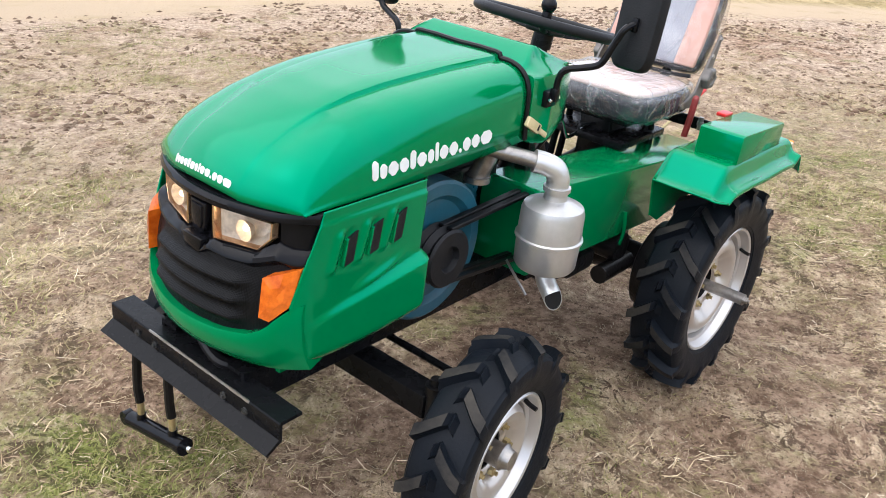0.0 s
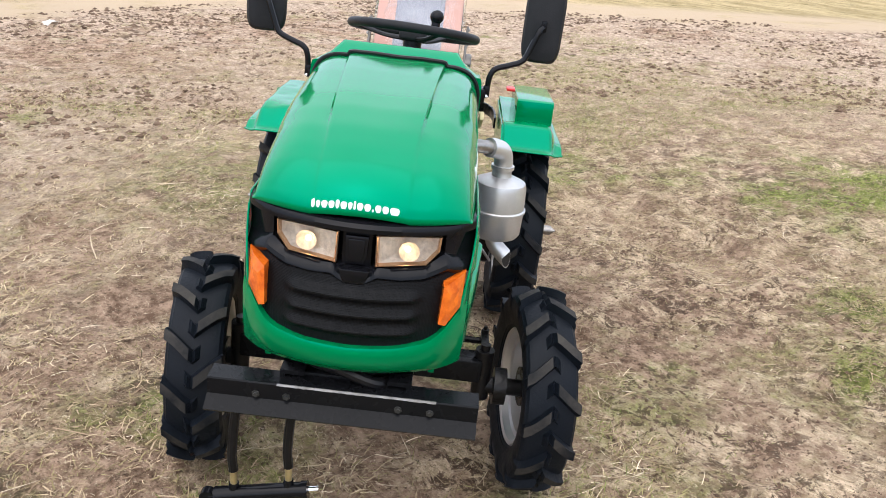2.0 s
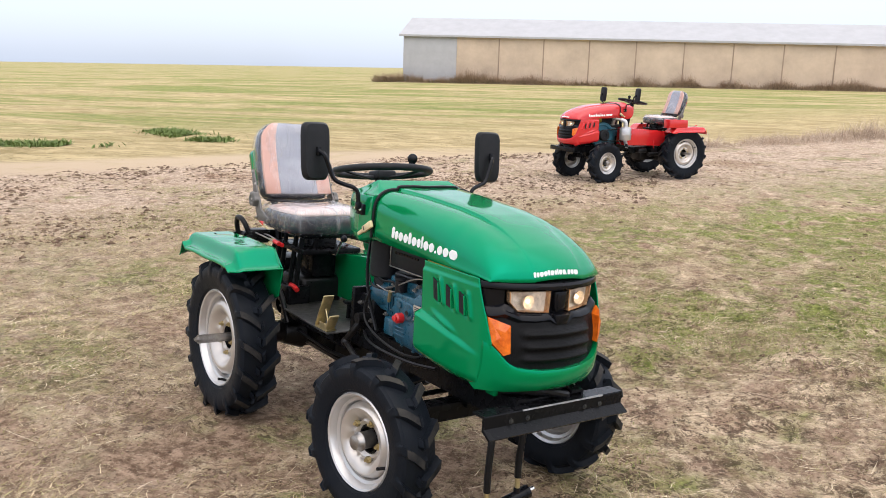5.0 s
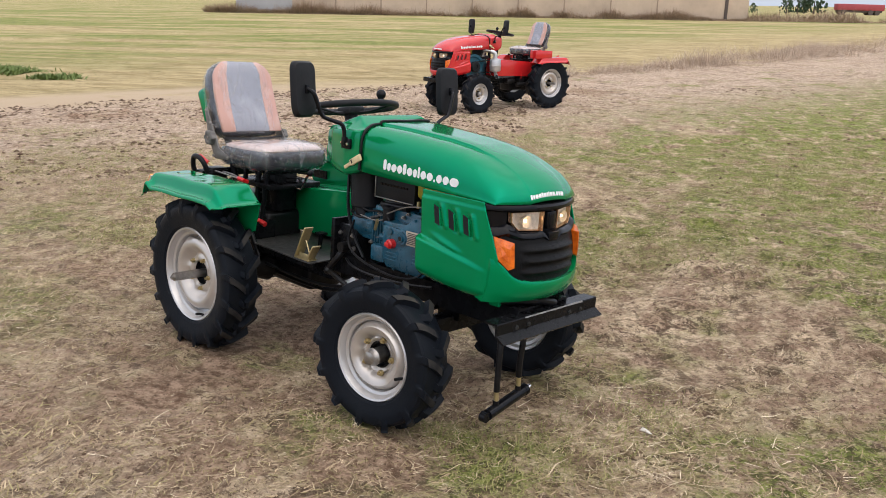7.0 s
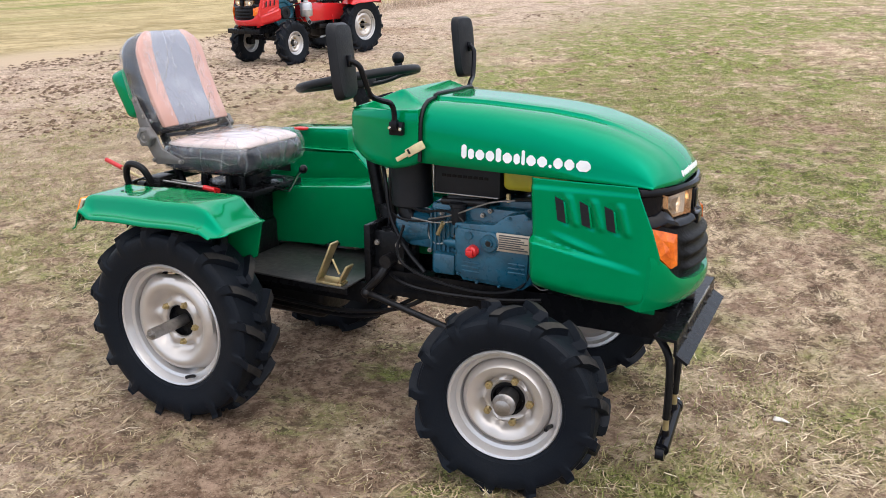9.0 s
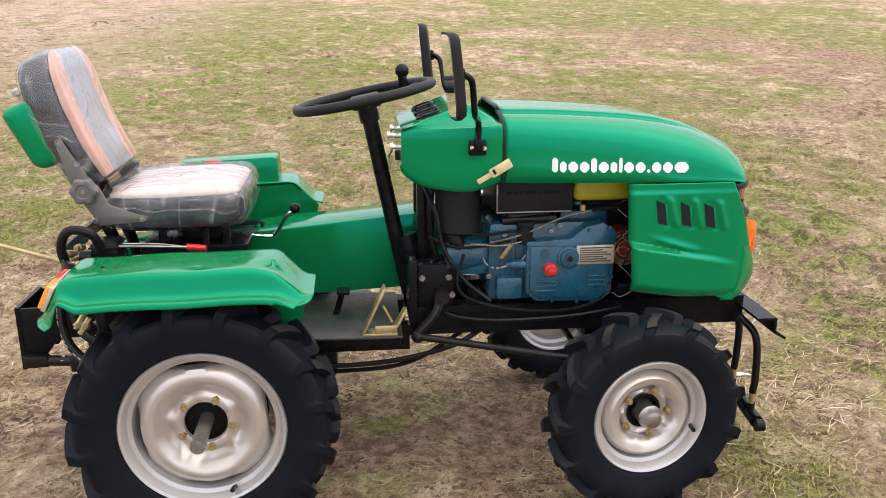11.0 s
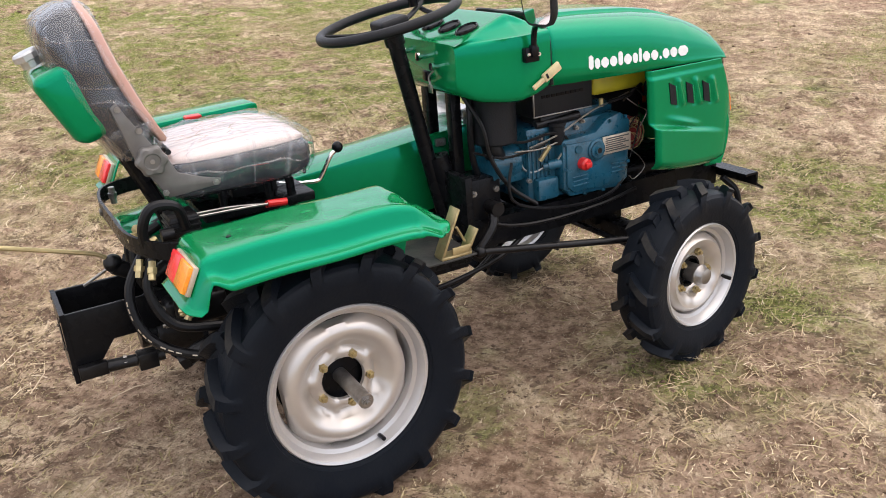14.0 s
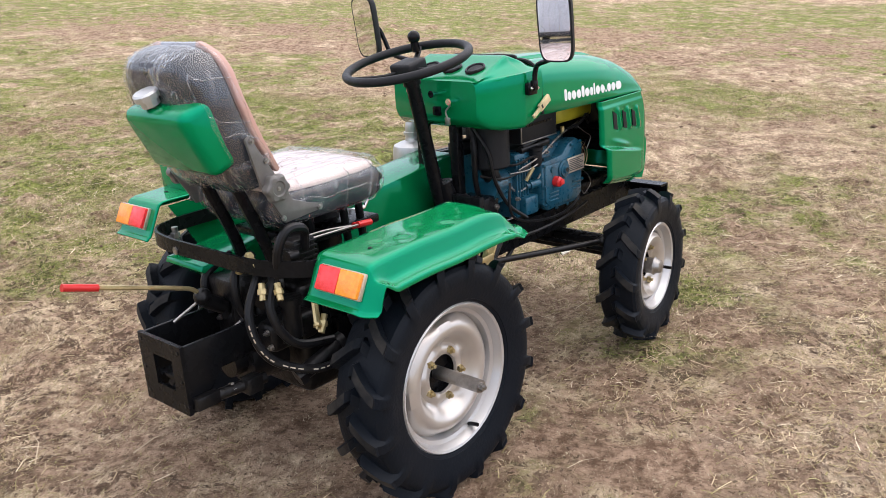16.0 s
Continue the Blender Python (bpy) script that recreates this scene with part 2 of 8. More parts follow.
def wrapped(name, color, color2, rough, haze, relief=0.03):
    """Upholstery under a crinkled clear plastic film: sharp folds at two sizes; haze: how strongly film glints are
    painted pale along the folds.
    """
    m = bpy.data.materials.new(name)
    m.use_nodes = True
    n, l = m.node_tree.nodes, m.node_tree.links
    p = n["Principled BSDF"]
    p.inputs["Roughness"].default_value = 0.75
    p.inputs["Specular IOR Level"].default_value = 0.2
    p.inputs["Coat Weight"].default_value = 1.0
    p.inputs["Coat Roughness"].default_value = rough
    tc = n.new("ShaderNodeTexCoord")

    def folds(scale, stretch, turn, width):
        mp = n.new("ShaderNodeMapping")
        mp.inputs["Scale"].default_value, mp.inputs["Rotation"].default_value = stretch, turn
        l.new(tc.outputs["Object"], mp.inputs[0])
        a = n.new("ShaderNodeTexNoise")
        a.inputs["Scale"].default_value, a.inputs["Detail"].default_value, a.inputs["Distortion"].default_value = scale, 3.0, 0.5
        l.new(mp.outputs[0], a.inputs["Vector"])
        off = n.new("ShaderNodeMath")
        off.operation = "SUBTRACT"
        off.inputs[1].default_value = 0.5
        l.new(a.outputs["Fac"], off.inputs[0])
        ab = n.new("ShaderNodeMath")
        ab.operation = "ABSOLUTE"
        l.new(off.outputs[0], ab.inputs[0])
        line = n.new("ShaderNodeMapRange")
        line.inputs["From Min"].default_value, line.inputs["From Max"].default_value = 0.0, width
        line.inputs["To Min"].default_value, line.inputs["To Max"].default_value = haze * 0.3, 0.0
        l.new(ab.outputs[0], line.inputs["Value"])
        return ab.outputs[0], line.outputs[0]
    h1, l1 = folds(4.2, (1.3, 1.3, 0.40), (0.4, 0.5, 0.3), 0.006)
    h2, l2 = folds(9.0, (0.35, 1.4, 1.0), (0.9, 0.2, 1.1), 0.007)
    c = n.new("ShaderNodeTexNoise")
    c.inputs["Scale"].default_value, c.inputs["Detail"].default_value = 9, 4
    l.new(tc.outputs["Object"], c.inputs["Vector"])
    cr = n.new("ShaderNodeMapRange")
    cr.inputs["From Min"].default_value, cr.inputs["From Max"].default_value = 0.50, 0.75
    l.new(c.outputs["Fac"], cr.inputs["Value"])
    base = n.new("ShaderNodeMix")
    base.data_type = "RGBA"
    base.inputs[6].default_value, base.inputs[7].default_value = (*color, 1), (*color2, 1)
    l.new(cr.outputs[0], base.inputs[0])
    mx = n.new("ShaderNodeMath")
    mx.operation = "MAXIMUM"
    l.new(l1, mx.inputs[0])
    l.new(l2, mx.inputs[1])
    col = n.new("ShaderNodeMix")
    col.data_type = "RGBA"
    col.inputs[7].default_value = (0.75, 0.75, 0.77, 1)
    l.new(mx.outputs[0], col.inputs[0])
    l.new(base.outputs[2], col.inputs[6])
    l.new(col.outputs[2], p.inputs["Base Color"])
    add = n.new("ShaderNodeMath")
    add.operation = "MULTIPLY_ADD"
    add.inputs[1].default_value = 0.5
    l.new(h2, add.inputs[0])
    l.new(h1, add.inputs[2])
    b = n.new("ShaderNodeBump")
    b.inputs["Strength"].default_value, b.inputs["Distance"].default_value = 1.0, relief
    l.new(add.outputs[0], b.inputs["Height"])
    l.new(b.outputs[0], p.inputs["Coat Normal"])
    return m


SEAT_DARK = wrapped("film_over_dark_fabric", (0.014, 0.017, 0.025), (0.05, 0.052, 0.062), 0.05, 0.10, 0.035)
SEAT_PINK = wrapped("film_over_pink_fabric", (0.56, 0.32, 0.26), (0.66, 0.46, 0.40), 0.20, 0.05, 0.02)
SEAT_GREY = wrapped("film_over_grey_fabric", (0.27, 0.28, 0.33), (0.36, 0.37, 0.42), 0.25, 0.0, 0.008)
SEAT_BACK = wrapped("film_over_dark_backrest", (0.018, 0.020, 0.028), (0.055, 0.057, 0.066), 0.06, 0.10, 0.035)
SEAT_TOP = wrapped("film_over_pale_fabric", (0.60, 0.48, 0.45), (0.74, 0.65, 0.62), 0.12, 0.10, 0.03)


BRACKET = material("grey_hinge_paint", (0.16, 0.15, 0.14), 0.45, 0.2, 0.1, 0.25, 20, 0.1, 60)

# ---- mesh helpers ----


def finish(bm, name, mat, smooth=35):
    me = bpy.data.meshes.new(name)
    bmesh.ops.recalc_face_normals(bm, faces=bm.faces)
    bm.to_mesh(me)
    bm.free()
    if mat:
        for one in (mat if isinstance(mat, (list, tuple)) else [mat]):
            me.materials.append(one)
    if smooth:
        me.polygons.foreach_set("use_smooth", [True] * len(me.polygons))
        me.set_sharp_from_angle(angle=radians(smooth))
    return me


def part(name, bm, mat, parent, label="", smooth=35):
    """Links a bmesh (or a finished mesh) as one object under a thing or a part."""
    me = bm if isinstance(bm, bpy.types.Mesh) else finish(bm, name, mat, smooth)
    ob = new(name, me)
    ob.parent = parent
    if label:
        tagged(ob, label)
    return ob


def slab(bm, x0, x1, y0, y1, z0, z1, bev=0.004, seg=2, m=None):
    """Adds a bevelled box."""
    tmp = bmesh.new()
    bmesh.ops.create_cube(tmp, size=1)
    for v in tmp.verts:
        v.co = Vector(((x0 + x1) / 2 + v.co.x * abs(x1 - x0), (y0 + y1) / 2 + v.co.y * abs(y1 - y0), (z0 + z1) / 2 + v.co.z * abs(z1 - z0)))
    if bev:
        bmesh.ops.bevel(tmp, geom=tmp.edges[:], offset=bev, segments=seg, affect="EDGES", profile=0.5)
    merge(bm, tmp, m)
    return bm


def merge(bm, tmp, m=None):
    if m is not None:
        tmp.transform(m)
    me = bpy.data.meshes.new("tmp")
    tmp.to_mesh(me)
    tmp.free()
    bm.from_mesh(me)
    bpy.data.meshes.remove(me)


def loft(bm, rings, closed=True, caps=True):
    """Joins rings of points into a skin."""
    vs = [[bm.verts.new(p) for p in r] for r in rings]
    n = len(vs[0])
    for a, b in zip(vs, vs[1:]):
        for i in range(n if closed else n - 1):
            j = (i + 1) % n
            bm.faces.new((a[i], a[j], b[j], b[i]))
    if caps and closed:
        bm.faces.new(vs[0][::-1])
        bm.faces.new(vs[-1])
    return vs


def smooth_path(pts, k=6):
    p = [Vector(q) for q in pts]
    if len(p) < 3:
        return p
    q = [2 * p[0] - p[1]] + p + [2 * p[-1] - p[-2]]
    out = []
    for i in range(1, len(q) - 2):
        a, b, c, d = q[i - 1], q[i], q[i + 1], q[i + 2]
        for s in range(k):
            t = s / k
            out.append(0.5 * ((2 * b) + (c - a) * t + (2 * a - 5 * b + 4 * c - d) * t * t + (3 * b - a - 3 * c + d) * t ** 3))
    out.append(p[-1])
    return out


def tube(bm, pts, r, seg=10, k=6, curved=True, r1=None, flat=1.0):
    """A round bar, pipe or hose along points."""
    p = smooth_path(pts, k) if curved else [Vector(q) for q in pts]
    up = Vector((0.13, 0.31, 0.94)).normalized()
    rings, side = [], None
    for i, c in enumerate(p):
        t = (p[min(i + 1, len(p) - 1)] - p[max(i - 1, 0)]).normalized()
        if side is None:
            side = t.cross(up)
            if side.length < 0.1:
                side = t.cross(Vector((1, 0, 0)))
        side = (side - t * side.dot(t)).normalized()
        other = t.cross(side)
        rr = r if r1 is None else r + (r1 - r) * i / (len(p) - 1)
        rings.append([c + (side * math.cos(2 * math.pi * j / seg) + other * flat * math.sin(2 * math.pi * j / seg)) * rr for j in range(seg)])
    loft(bm, rings)
    return bm


def lathe(bm, profile, seg=48, m=None, closed=False):
    """Turns a profile of (y, r) about the y axis."""
    tmp = bmesh.new()
    rings = []
    for y, r in profile:
        rings.append([Vector((r * math.cos(2 * math.pi * j / seg), y, r * math.sin(2 * math.pi * j / seg))) for j in range(seg)])
    if closed:
        rings.append(rings[0])
    loft(tmp, rings, True, False)
    bmesh.ops.remove_doubles(tmp, verts=tmp.verts, dist=1e-5)
    merge(bm, tmp, m)
    return bm


def prism(bm, poly, axis, a, b, bev=0.0, m=None):
    """Extrudes a polygon between a and b along an axis (0 x, 1 y, 2 z); poly holds the two other coordinates in order."""
    tmp = bmesh.new()

    def at(p, s):
        q = list(p)
        q.insert(axis, s)
        return Vector(q)
    lo = [tmp.verts.new(at(p, a)) for p in poly]
    hi = [tmp.verts.new(at(p, b)) for p in poly]
    n = len(poly)
    for i in range(n):
        tmp.faces.new((lo[i], lo[(i + 1) % n], hi[(i + 1) % n], hi[i]))
    tmp.faces.new(lo[::-1])
    tmp.faces.new(hi)
    bmesh.ops.recalc_face_normals(tmp, faces=tmp.faces)
    if bev:
        bmesh.ops.bevel(tmp, geom=tmp.edges[:], offset=bev, segments=2, affect="EDGES", profile=0.5)
    merge(bm, tmp, m)
    return bm


def cylinder(bm, a, b, r, seg=16, r1=None):
    tube(bm, [a, b], r, seg, 1, False, r1)
    return bm


def hexbolt(bm, c, axis, r=0.009, h=0.008):
    c, axis = Vector(c), Vector(axis).normalized()
    tube(bm, [c, c + axis * h], r, 6, 1, False)
    tube(bm, [c + axis * h, c + axis * (h * 1.8)], r * 0.5, 8, 1, False)
    return bm


def lerp_table(table, x):
    xs = [r[0] for r in table]
    return [float(np.interp(x, xs, [r[i] for r in table])) for i in range(1, len(table[0]))]

# ---- the tractor ----
# Frame of the tractor: x ahead, y to its left, z up, origin on the ground under the rear axle.
HOOD = (  # x, crown height, shoulder height, half width, lower edge, how far the corners lie back
    (0.820, 1.096, 1.066, 0.236, 0.905, 0.000),
    (0.900, 1.094, 1.061, 0.239, 0.902, 0.000),
    (1.000, 1.090, 1.053, 0.241, 0.900, 0.000),
    (1.100, 1.083, 1.043, 0.243, 0.898, 0.002),
    (1.200, 1.075, 1.030, 0.244, 0.897, 0.006),
    (1.300, 1.061, 1.010, 0.244, 0.896, 0.014),
    (1.390, 1.041, 0.984, 0.243, 0.895, 0.026),
    (1.460, 1.016, 0.958, 0.242, 0.894, 0.038),
    (1.520, 0.988, 0.936, 0.240, 0.893, 0.050),
    (1.560, 0.958, 0.918, 0.238, 0.892, 0.058),
    (1.585, 0.925, 0.905, 0.237, 0.891, 0.062),
    (1.594, 0.896, 0.894, 0.236, 0.890, 0.064),
)


def hood_ring(x):
    """Cross-section of the bonnet: raised flat middle, broad round shoulders, upright sides."""
    zc, zs, w, zb, back = lerp_table(HOOD, x)
    ring = []
    n = 12
    flat = float(np.interp(x, [0.82, 1.45], [0.135, 0.100]))
    fade = max(0.0, min(1.0, (1.46 - x) / 0.16))
    low = zc - 0.010                                     # where the shoulder leaves the middle
    deep = min(float(np.interp(x, [0.82, 1.20, 1.45], [0.085, 0.105, 0.135])), (low - zb) * 0.85)

    def put(y, z):
        ring.append(Vector((x - back * (abs(y) / w) ** 2.2, y, z)))
    half = [(w + 0.006, zb), (w + 0.002, zb + (low - deep - zb) * 0.5)]
    for i in range(n + 1):
        a = i / n * math.pi / 2
        half.append((flat + 0.006 + (w - flat - 0.006) * math.cos(a) ** 0.74, low - deep + deep * math.sin(a) ** 0.86))
    lift = 0.007 * fade
    half += [(flat + 0.003, low + 0.001 + lift * 0.35), (flat, low + 0.002 + lift), (flat * 0.94, low + 0.003 + lift * 1.15), (flat * 0.5, low + 0.008 + lift * 0.6), (0.0, zc)]
    for y, z in half:
        put(-y, z)
    for y, z in half[-2::-1]:
        put(y, z)
    return ring


def hood_side(x, z):
    """Half width of the bonnet at a height on its side."""
    ring = hood_ring(x)[len(hood_ring(x)) // 2 + 5:]
    pts = sorted((p.z, p.y) for p in ring)
    return float(np.interp(z, [p[0] for p in pts], [p[1] for p in pts]))


def hood_top(x, y):
    """Height of the bonnet over a place near its nose."""
    ring = hood_ring(x)
    pts = sorted((p.y, p.z, p.x) for p in ring[3:-3])
    ys = [p[0] for p in pts]
    return float(np.interp(y, ys, [p[2] for p in pts])), float(np.interp(y, ys, [p[1] for p in pts]))


def front_x(y, z):
    """The nose in plan: bowed, and bolder towards the bumper."""
    k = max(0.0, min(1.0, (0.88 - z) / 0.20))
    return 1.592 - 1.25 * y * y - 26.0 * max(0.0, abs(y) - 0.15) ** 3 + 0.046 * k * k * (3 - 2 * k)


def thicken(ob, t, offset=-1.0):
    mod = ob.modifiers.new("thickness", "SOLIDIFY")
    mod.thickness, mod.offset = t, offset
    return ob


def strip_word(parent, place, height, length):
    """A white word mark as a row of plain rounded blocks, set by place(u, v) -> (point, normal)."""
    # width and height of each block
    blocks = ((1.5, 1.35), (1.7, 1.0), (2.5, 1.0), (2.4, 1.0), (1.5, 1.35), (2.6, 1.0), (1.7, 1.0), (0.9, 1.4), (2.5, 1.0), (2.6, 1.0), (0.8, 0.32), (2.4, 1.0), (2.6, 1.0), (3.8, 1.0))
    total = sum(b[0] for b in blocks) + 0.5 * (len(blocks) - 1)
    u = 0.0
    for w, h in blocks:
        bm = bmesh.new()
        a, b = u / total * length, (u + w) / total * length
        hh = h * height / 1.4
        c = min((b - a) * 0.34, hh * 0.34)
        pts = [(a + c, 0), (b - c, 0), (b, c), (b, hh - c), (b - c, hh), (a + c, hh), (a, hh - c), (a, c)]
        low, top = [], []
        for s, v in pts:
            p, n = place(s, v)
            low.append(bm.verts.new(p - n * 0.002))
            top.append(bm.verts.new(p + n * 0.0012))
        bm.faces.new(top)
        for i in range(8):
            bm.faces.new((low[i], low[(i + 1) % 8], top[(i + 1) % 8], top[i]))
        part("mark_block", bm, WHITE, parent, "", 0)
        u += w + 0.5


def tyre_mesh(R, rim, width, lugs, lug_h):
    """A traction tyre as one moulded skin about y: its columns follow the chevron lugs, which rise out of the carcass."""
    h = width / 2
    crown = R - lug_h
    key = [(-h * 0.60, rim - 0.012), (-h * 0.70, rim + 0.002), (-h * 0.80, rim + 0.007), (-h * 0.83, rim + 0.013), (-h * 0.86, rim + 0.014), (-h * 0.93, rim + (crown - rim) * 0.34),
           (-h * 0.985, rim + (crown - rim) * 0.50), (-h, rim + (crown - rim) * 0.62), (-h * 0.985, rim + (crown - rim) * 0.74), (-h * 0.95, rim + (crown - rim) * 0.84), (-h * 0.90, crown - 0.014),
           (-h * 0.84, crown - 0.008), (-h * 0.66, crown - 0.004), (-h * 0.45, crown - 0.002), (-h * 0.24, crown - 0.0005), (-h * 0.10, crown), (0.0, crown)]
    prof = key + [(-y, r) for y, r in key[-2::-1]]
    n = len(prof)
    normal = []
    for i in range(n):
        a, b = prof[max(i - 1, 0)], prof[min(i + 1, n - 1)]
        d = math.hypot(b[0] - a[0], b[1] - a[1])
        normal.append((-(b[1] - a[1]) / d, (b[0] - a[0]) / d))
    cols = (-0.140, -0.105, -0.05, 0.05, 0.105, 0.140, 0.25, 0.360, 0.395, 0.45, 0.55, 0.605, 0.640, 0.75)
    pitch = 2 * math.pi / lugs
    rng = random.Random(lugs)
    bm = bmesh.new()
    rings, raised = [], []
    for k in range(lugs):
        wobble = 0.012 * rng.random()
        for c in cols:
            ring, up = [], []
            for i, (y, r) in enumerate(prof):
                f = abs(y) / h
                # how far a lug of this side stands out at this column
                off = c if y < 0 else c - 0.5
                off -= round(off)
                side = max(0.0, min(1.0, (0.140 - abs(off)) / 0.035))
                fade = 1.0
                if r < crown - 0.010:
                    fade = max(0.0, min(1.0, (r - (rim + (crown - rim) * 0.55)) / ((crown - rim) * 0.34)))
                if f < 0.2:
                    other = c - 0.5 if y < 0 else c
                    other -= round(other)
                    fade = min(1.0, f / 0.10 + 0.45)
                    if f < 0.11:
                        side = max(side, 0.75 * max(0.0, min(1.0, (0.140 - abs(other)) / 0.035)))
                k2 = side * fade
                lift = lug_h * k2 * (1.0 if f > 0.2 else 0.96)
                turn = (k + c + wobble) * pitch + f * h * 0.95 / R
                yy, rr = y + normal[i][0] * lift * (0.22 if f > 0.88 else 1.0), r + normal[i][1] * lift
                if f > 0.88 and r > crown - 0.03:
                    rr += lift * 0.12
                ring.append(Vector((rr * math.cos(turn), yy, rr * math.sin(turn))))
                up.append(k2 > 0.6 and 0.05 < f and r > crown - 0.012)
            rings.append(ring)
            raised.append(up)
    rings.append(rings[0])
    m = len(rings) - 1
    vs = [[bm.verts.new(p) for p in r] for r in rings[:-1]]
    for a in range(m):
        b = (a + 1) % m
        for i in range(n - 1):
            face = bm.faces.new((vs[a][i], vs[a][i + 1], vs[b][i + 1], vs[b][i]))
            if raised[a][i] and raised[b][i] and raised[a][i + 1] and raised[b][i + 1]:
                face.material_index = 1
    return finish(bm, "tyre", [RUBBER, TREAD], 32)


def wheel_meshes(R, rim, width, lugs, lug_h, rear):
    """Meshes of one wheel whose outer face looks towards -y."""
    out = {"tyre": tyre_mesh(R, rim, width, lugs, lug_h)}
    o = -width * 0.36          # plane of the outer flange
    bm = bmesh.new()
    lathe(bm, [(o - 0.002, rim + 0.004), (o - 0.007, rim), (o - 0.004, rim - 0.007), (o + 0.008, rim - 0.013), (o + 0.020, rim - 0.017), (o + 0.024, rim - 0.028),
               (o + 0.045, rim - 0.033), (-o - 0.024, rim - 0.030), (-o - 0.020, rim - 0.017), (-o, rim - 0.010), (-o + 0.004, rim), (-o, rim + 0.004)], 64)
    out["rim"] = finish(bm, "rim", RIM)
    # dished disc with flats cut from its edge
    d = o + (0.042 if rear else 0.034)
    bm = bmesh.new()
    seg = 120
    re = rim - (0.019 if rear else 0.031)
    prof = ([(0.285, 0.012), (0.30, 0.004), (0.36, 0.000), (0.41, 0.002), (0.46, 0.009), (0.51, 0.006), (0.56, -0.006), (0.64, -0.023), (0.70, -0.029), (0.77, -0.027), (0.84, -0.018), (0.93, 0.002), (1.0, 0.012), (1.0, 0.018)] if rear else
            [(0.38, 0.014), (0.41, 0.008), (0.48, 0.004), (0.53, 0.010), (0.57, 0.004), (0.62, -0.010), (0.72, -0.020), (0.84, -0.024), (0.94, -0.012), (1.0, 0.008), (1.0, 0.014)])
    rings = []
    for f, dy in prof:
        ring = []
        for j in range(seg):
            a = 2 * math.pi * j / seg
            r = f * re
            if rear:
                sector = (a - radians(74) + math.pi / 4) % (math.pi / 2) - math.pi / 4
                r = min(r, 0.895 * (rim - 0.031) / math.cos(sector) * (0.985 + 0.015 * f))
            # pressed swages between the bolts
            sw = 0.015 * (0.5 - math.cos(2.5 * (a + (radians(28) if rear else 0))) ** 6) * math.exp(-((f - (0.50 if rear else 0.56)) / 0.08) ** 2)
            ring.append(Vector((r * math.cos(a), d + dy + sw, r * math.sin(a))))
        rings.append(ring)
    loft(bm, rings, True, False)
    out["disc"] = finish(bm, "disc", DISC, 50)
    bm = bmesh.new()
    lathe(bm, [(d + 0.05, 0.001), (d + 0.05, re * 0.42), (d + 0.014, re * 0.42), (d + 0.012, re * 0.33), (d + 0.03, re * 0.30), (d + 0.032, 0.001)], 32)
    out["hub"] = finish(bm, "hub", BLACK)
    bm = bmesh.new()
    if rear:
        cylinder(bm, (0, d + 0.03, 0), (0, -0.150, 0), 0.019, 20)
        cylinder(bm, (0, -0.150, 0), (0, -0.154, 0), 0.013, 20)
        slab(bm, -0.004, 0.004, -0.140, d, 0.013, 0.0195, 0.001)
        hexbolt(bm, (0, -0.152, 0), (0, -1, 0), 0.011, 0.008)
    else:
        lathe(bm, [(d + 0.03, 0.030), (d - 0.020, 0.030), (d - 0.026, 0.034), (d - 0.030, 0.034), (d - 0.036, 0.028), (d - 0.052, 0.024), (d - 0.056, 0.012), (d - 0.056, 0.0)], 28)
    out["axle_end"] = finish(bm, "axle_end", STEEL)
    bm = bmesh.new()
    hexbolt(bm, (0, 0, 0), (0, -1, 0), 0.0115, 0.012)
    out["bolt"] = finish(bm, "bolt", ZINC)
    bm = bmesh.new()
    tube(bm, [(0, o + 0.02, rim - 0.020), (0, o + 0.004, rim - 0.026), (0, o - 0.016, rim - 0.030)], 0.006, 8)
    out["valve"] = finish(bm, "valve", HOSE)
    out["bolt_ring"] = (0.070 if rear else 0.067, d + 0.006, 0.11 if rear else 0.5)
    return out


def wheel(parent, meshes, place, left, turn, steer=0.0):
    """One wheel: disc, with tyre, rim, hub, bolts and valve under it."""
    w = part("wheel", meshes["disc"], None, parent, "silver painted steel wheel with chevron tractor tyre")
    if steer:            # turned about its kingpin
        king = Vector((place[0], math.copysign(0.34, place[1]), place[2]))
        place = king + Matrix.Rotation(radians(steer), 3, "Z") @ (Vector(place) - king)
    w.matrix_basis = Matrix.Translation(place) @ Matrix.Rotation(radians(steer + (180 if left else 0)), 4, "Z") @ Matrix.Rotation(turn, 4, "Y")
    part("tyre", meshes["tyre"], None, w, "black rubber tyre with dusty chevron lugs")
    part("rim", meshes["rim"], None, w, "silver painted rim")
    part("hub", meshes["hub"], None, w)
    part("axle_end", meshes["axle_end"], None, w, "bare steel axle end")
    part("valve", meshes["valve"], None, w)
    r, y, first = meshes["bolt_ring"]
    for k in range(5):
        a = 2 * math.pi * (k + first) / 5
        b = part("bolt", meshes["bolt"], None, w)
        b.location = (r * math.cos(a), y, r * math.sin(a))
    return w


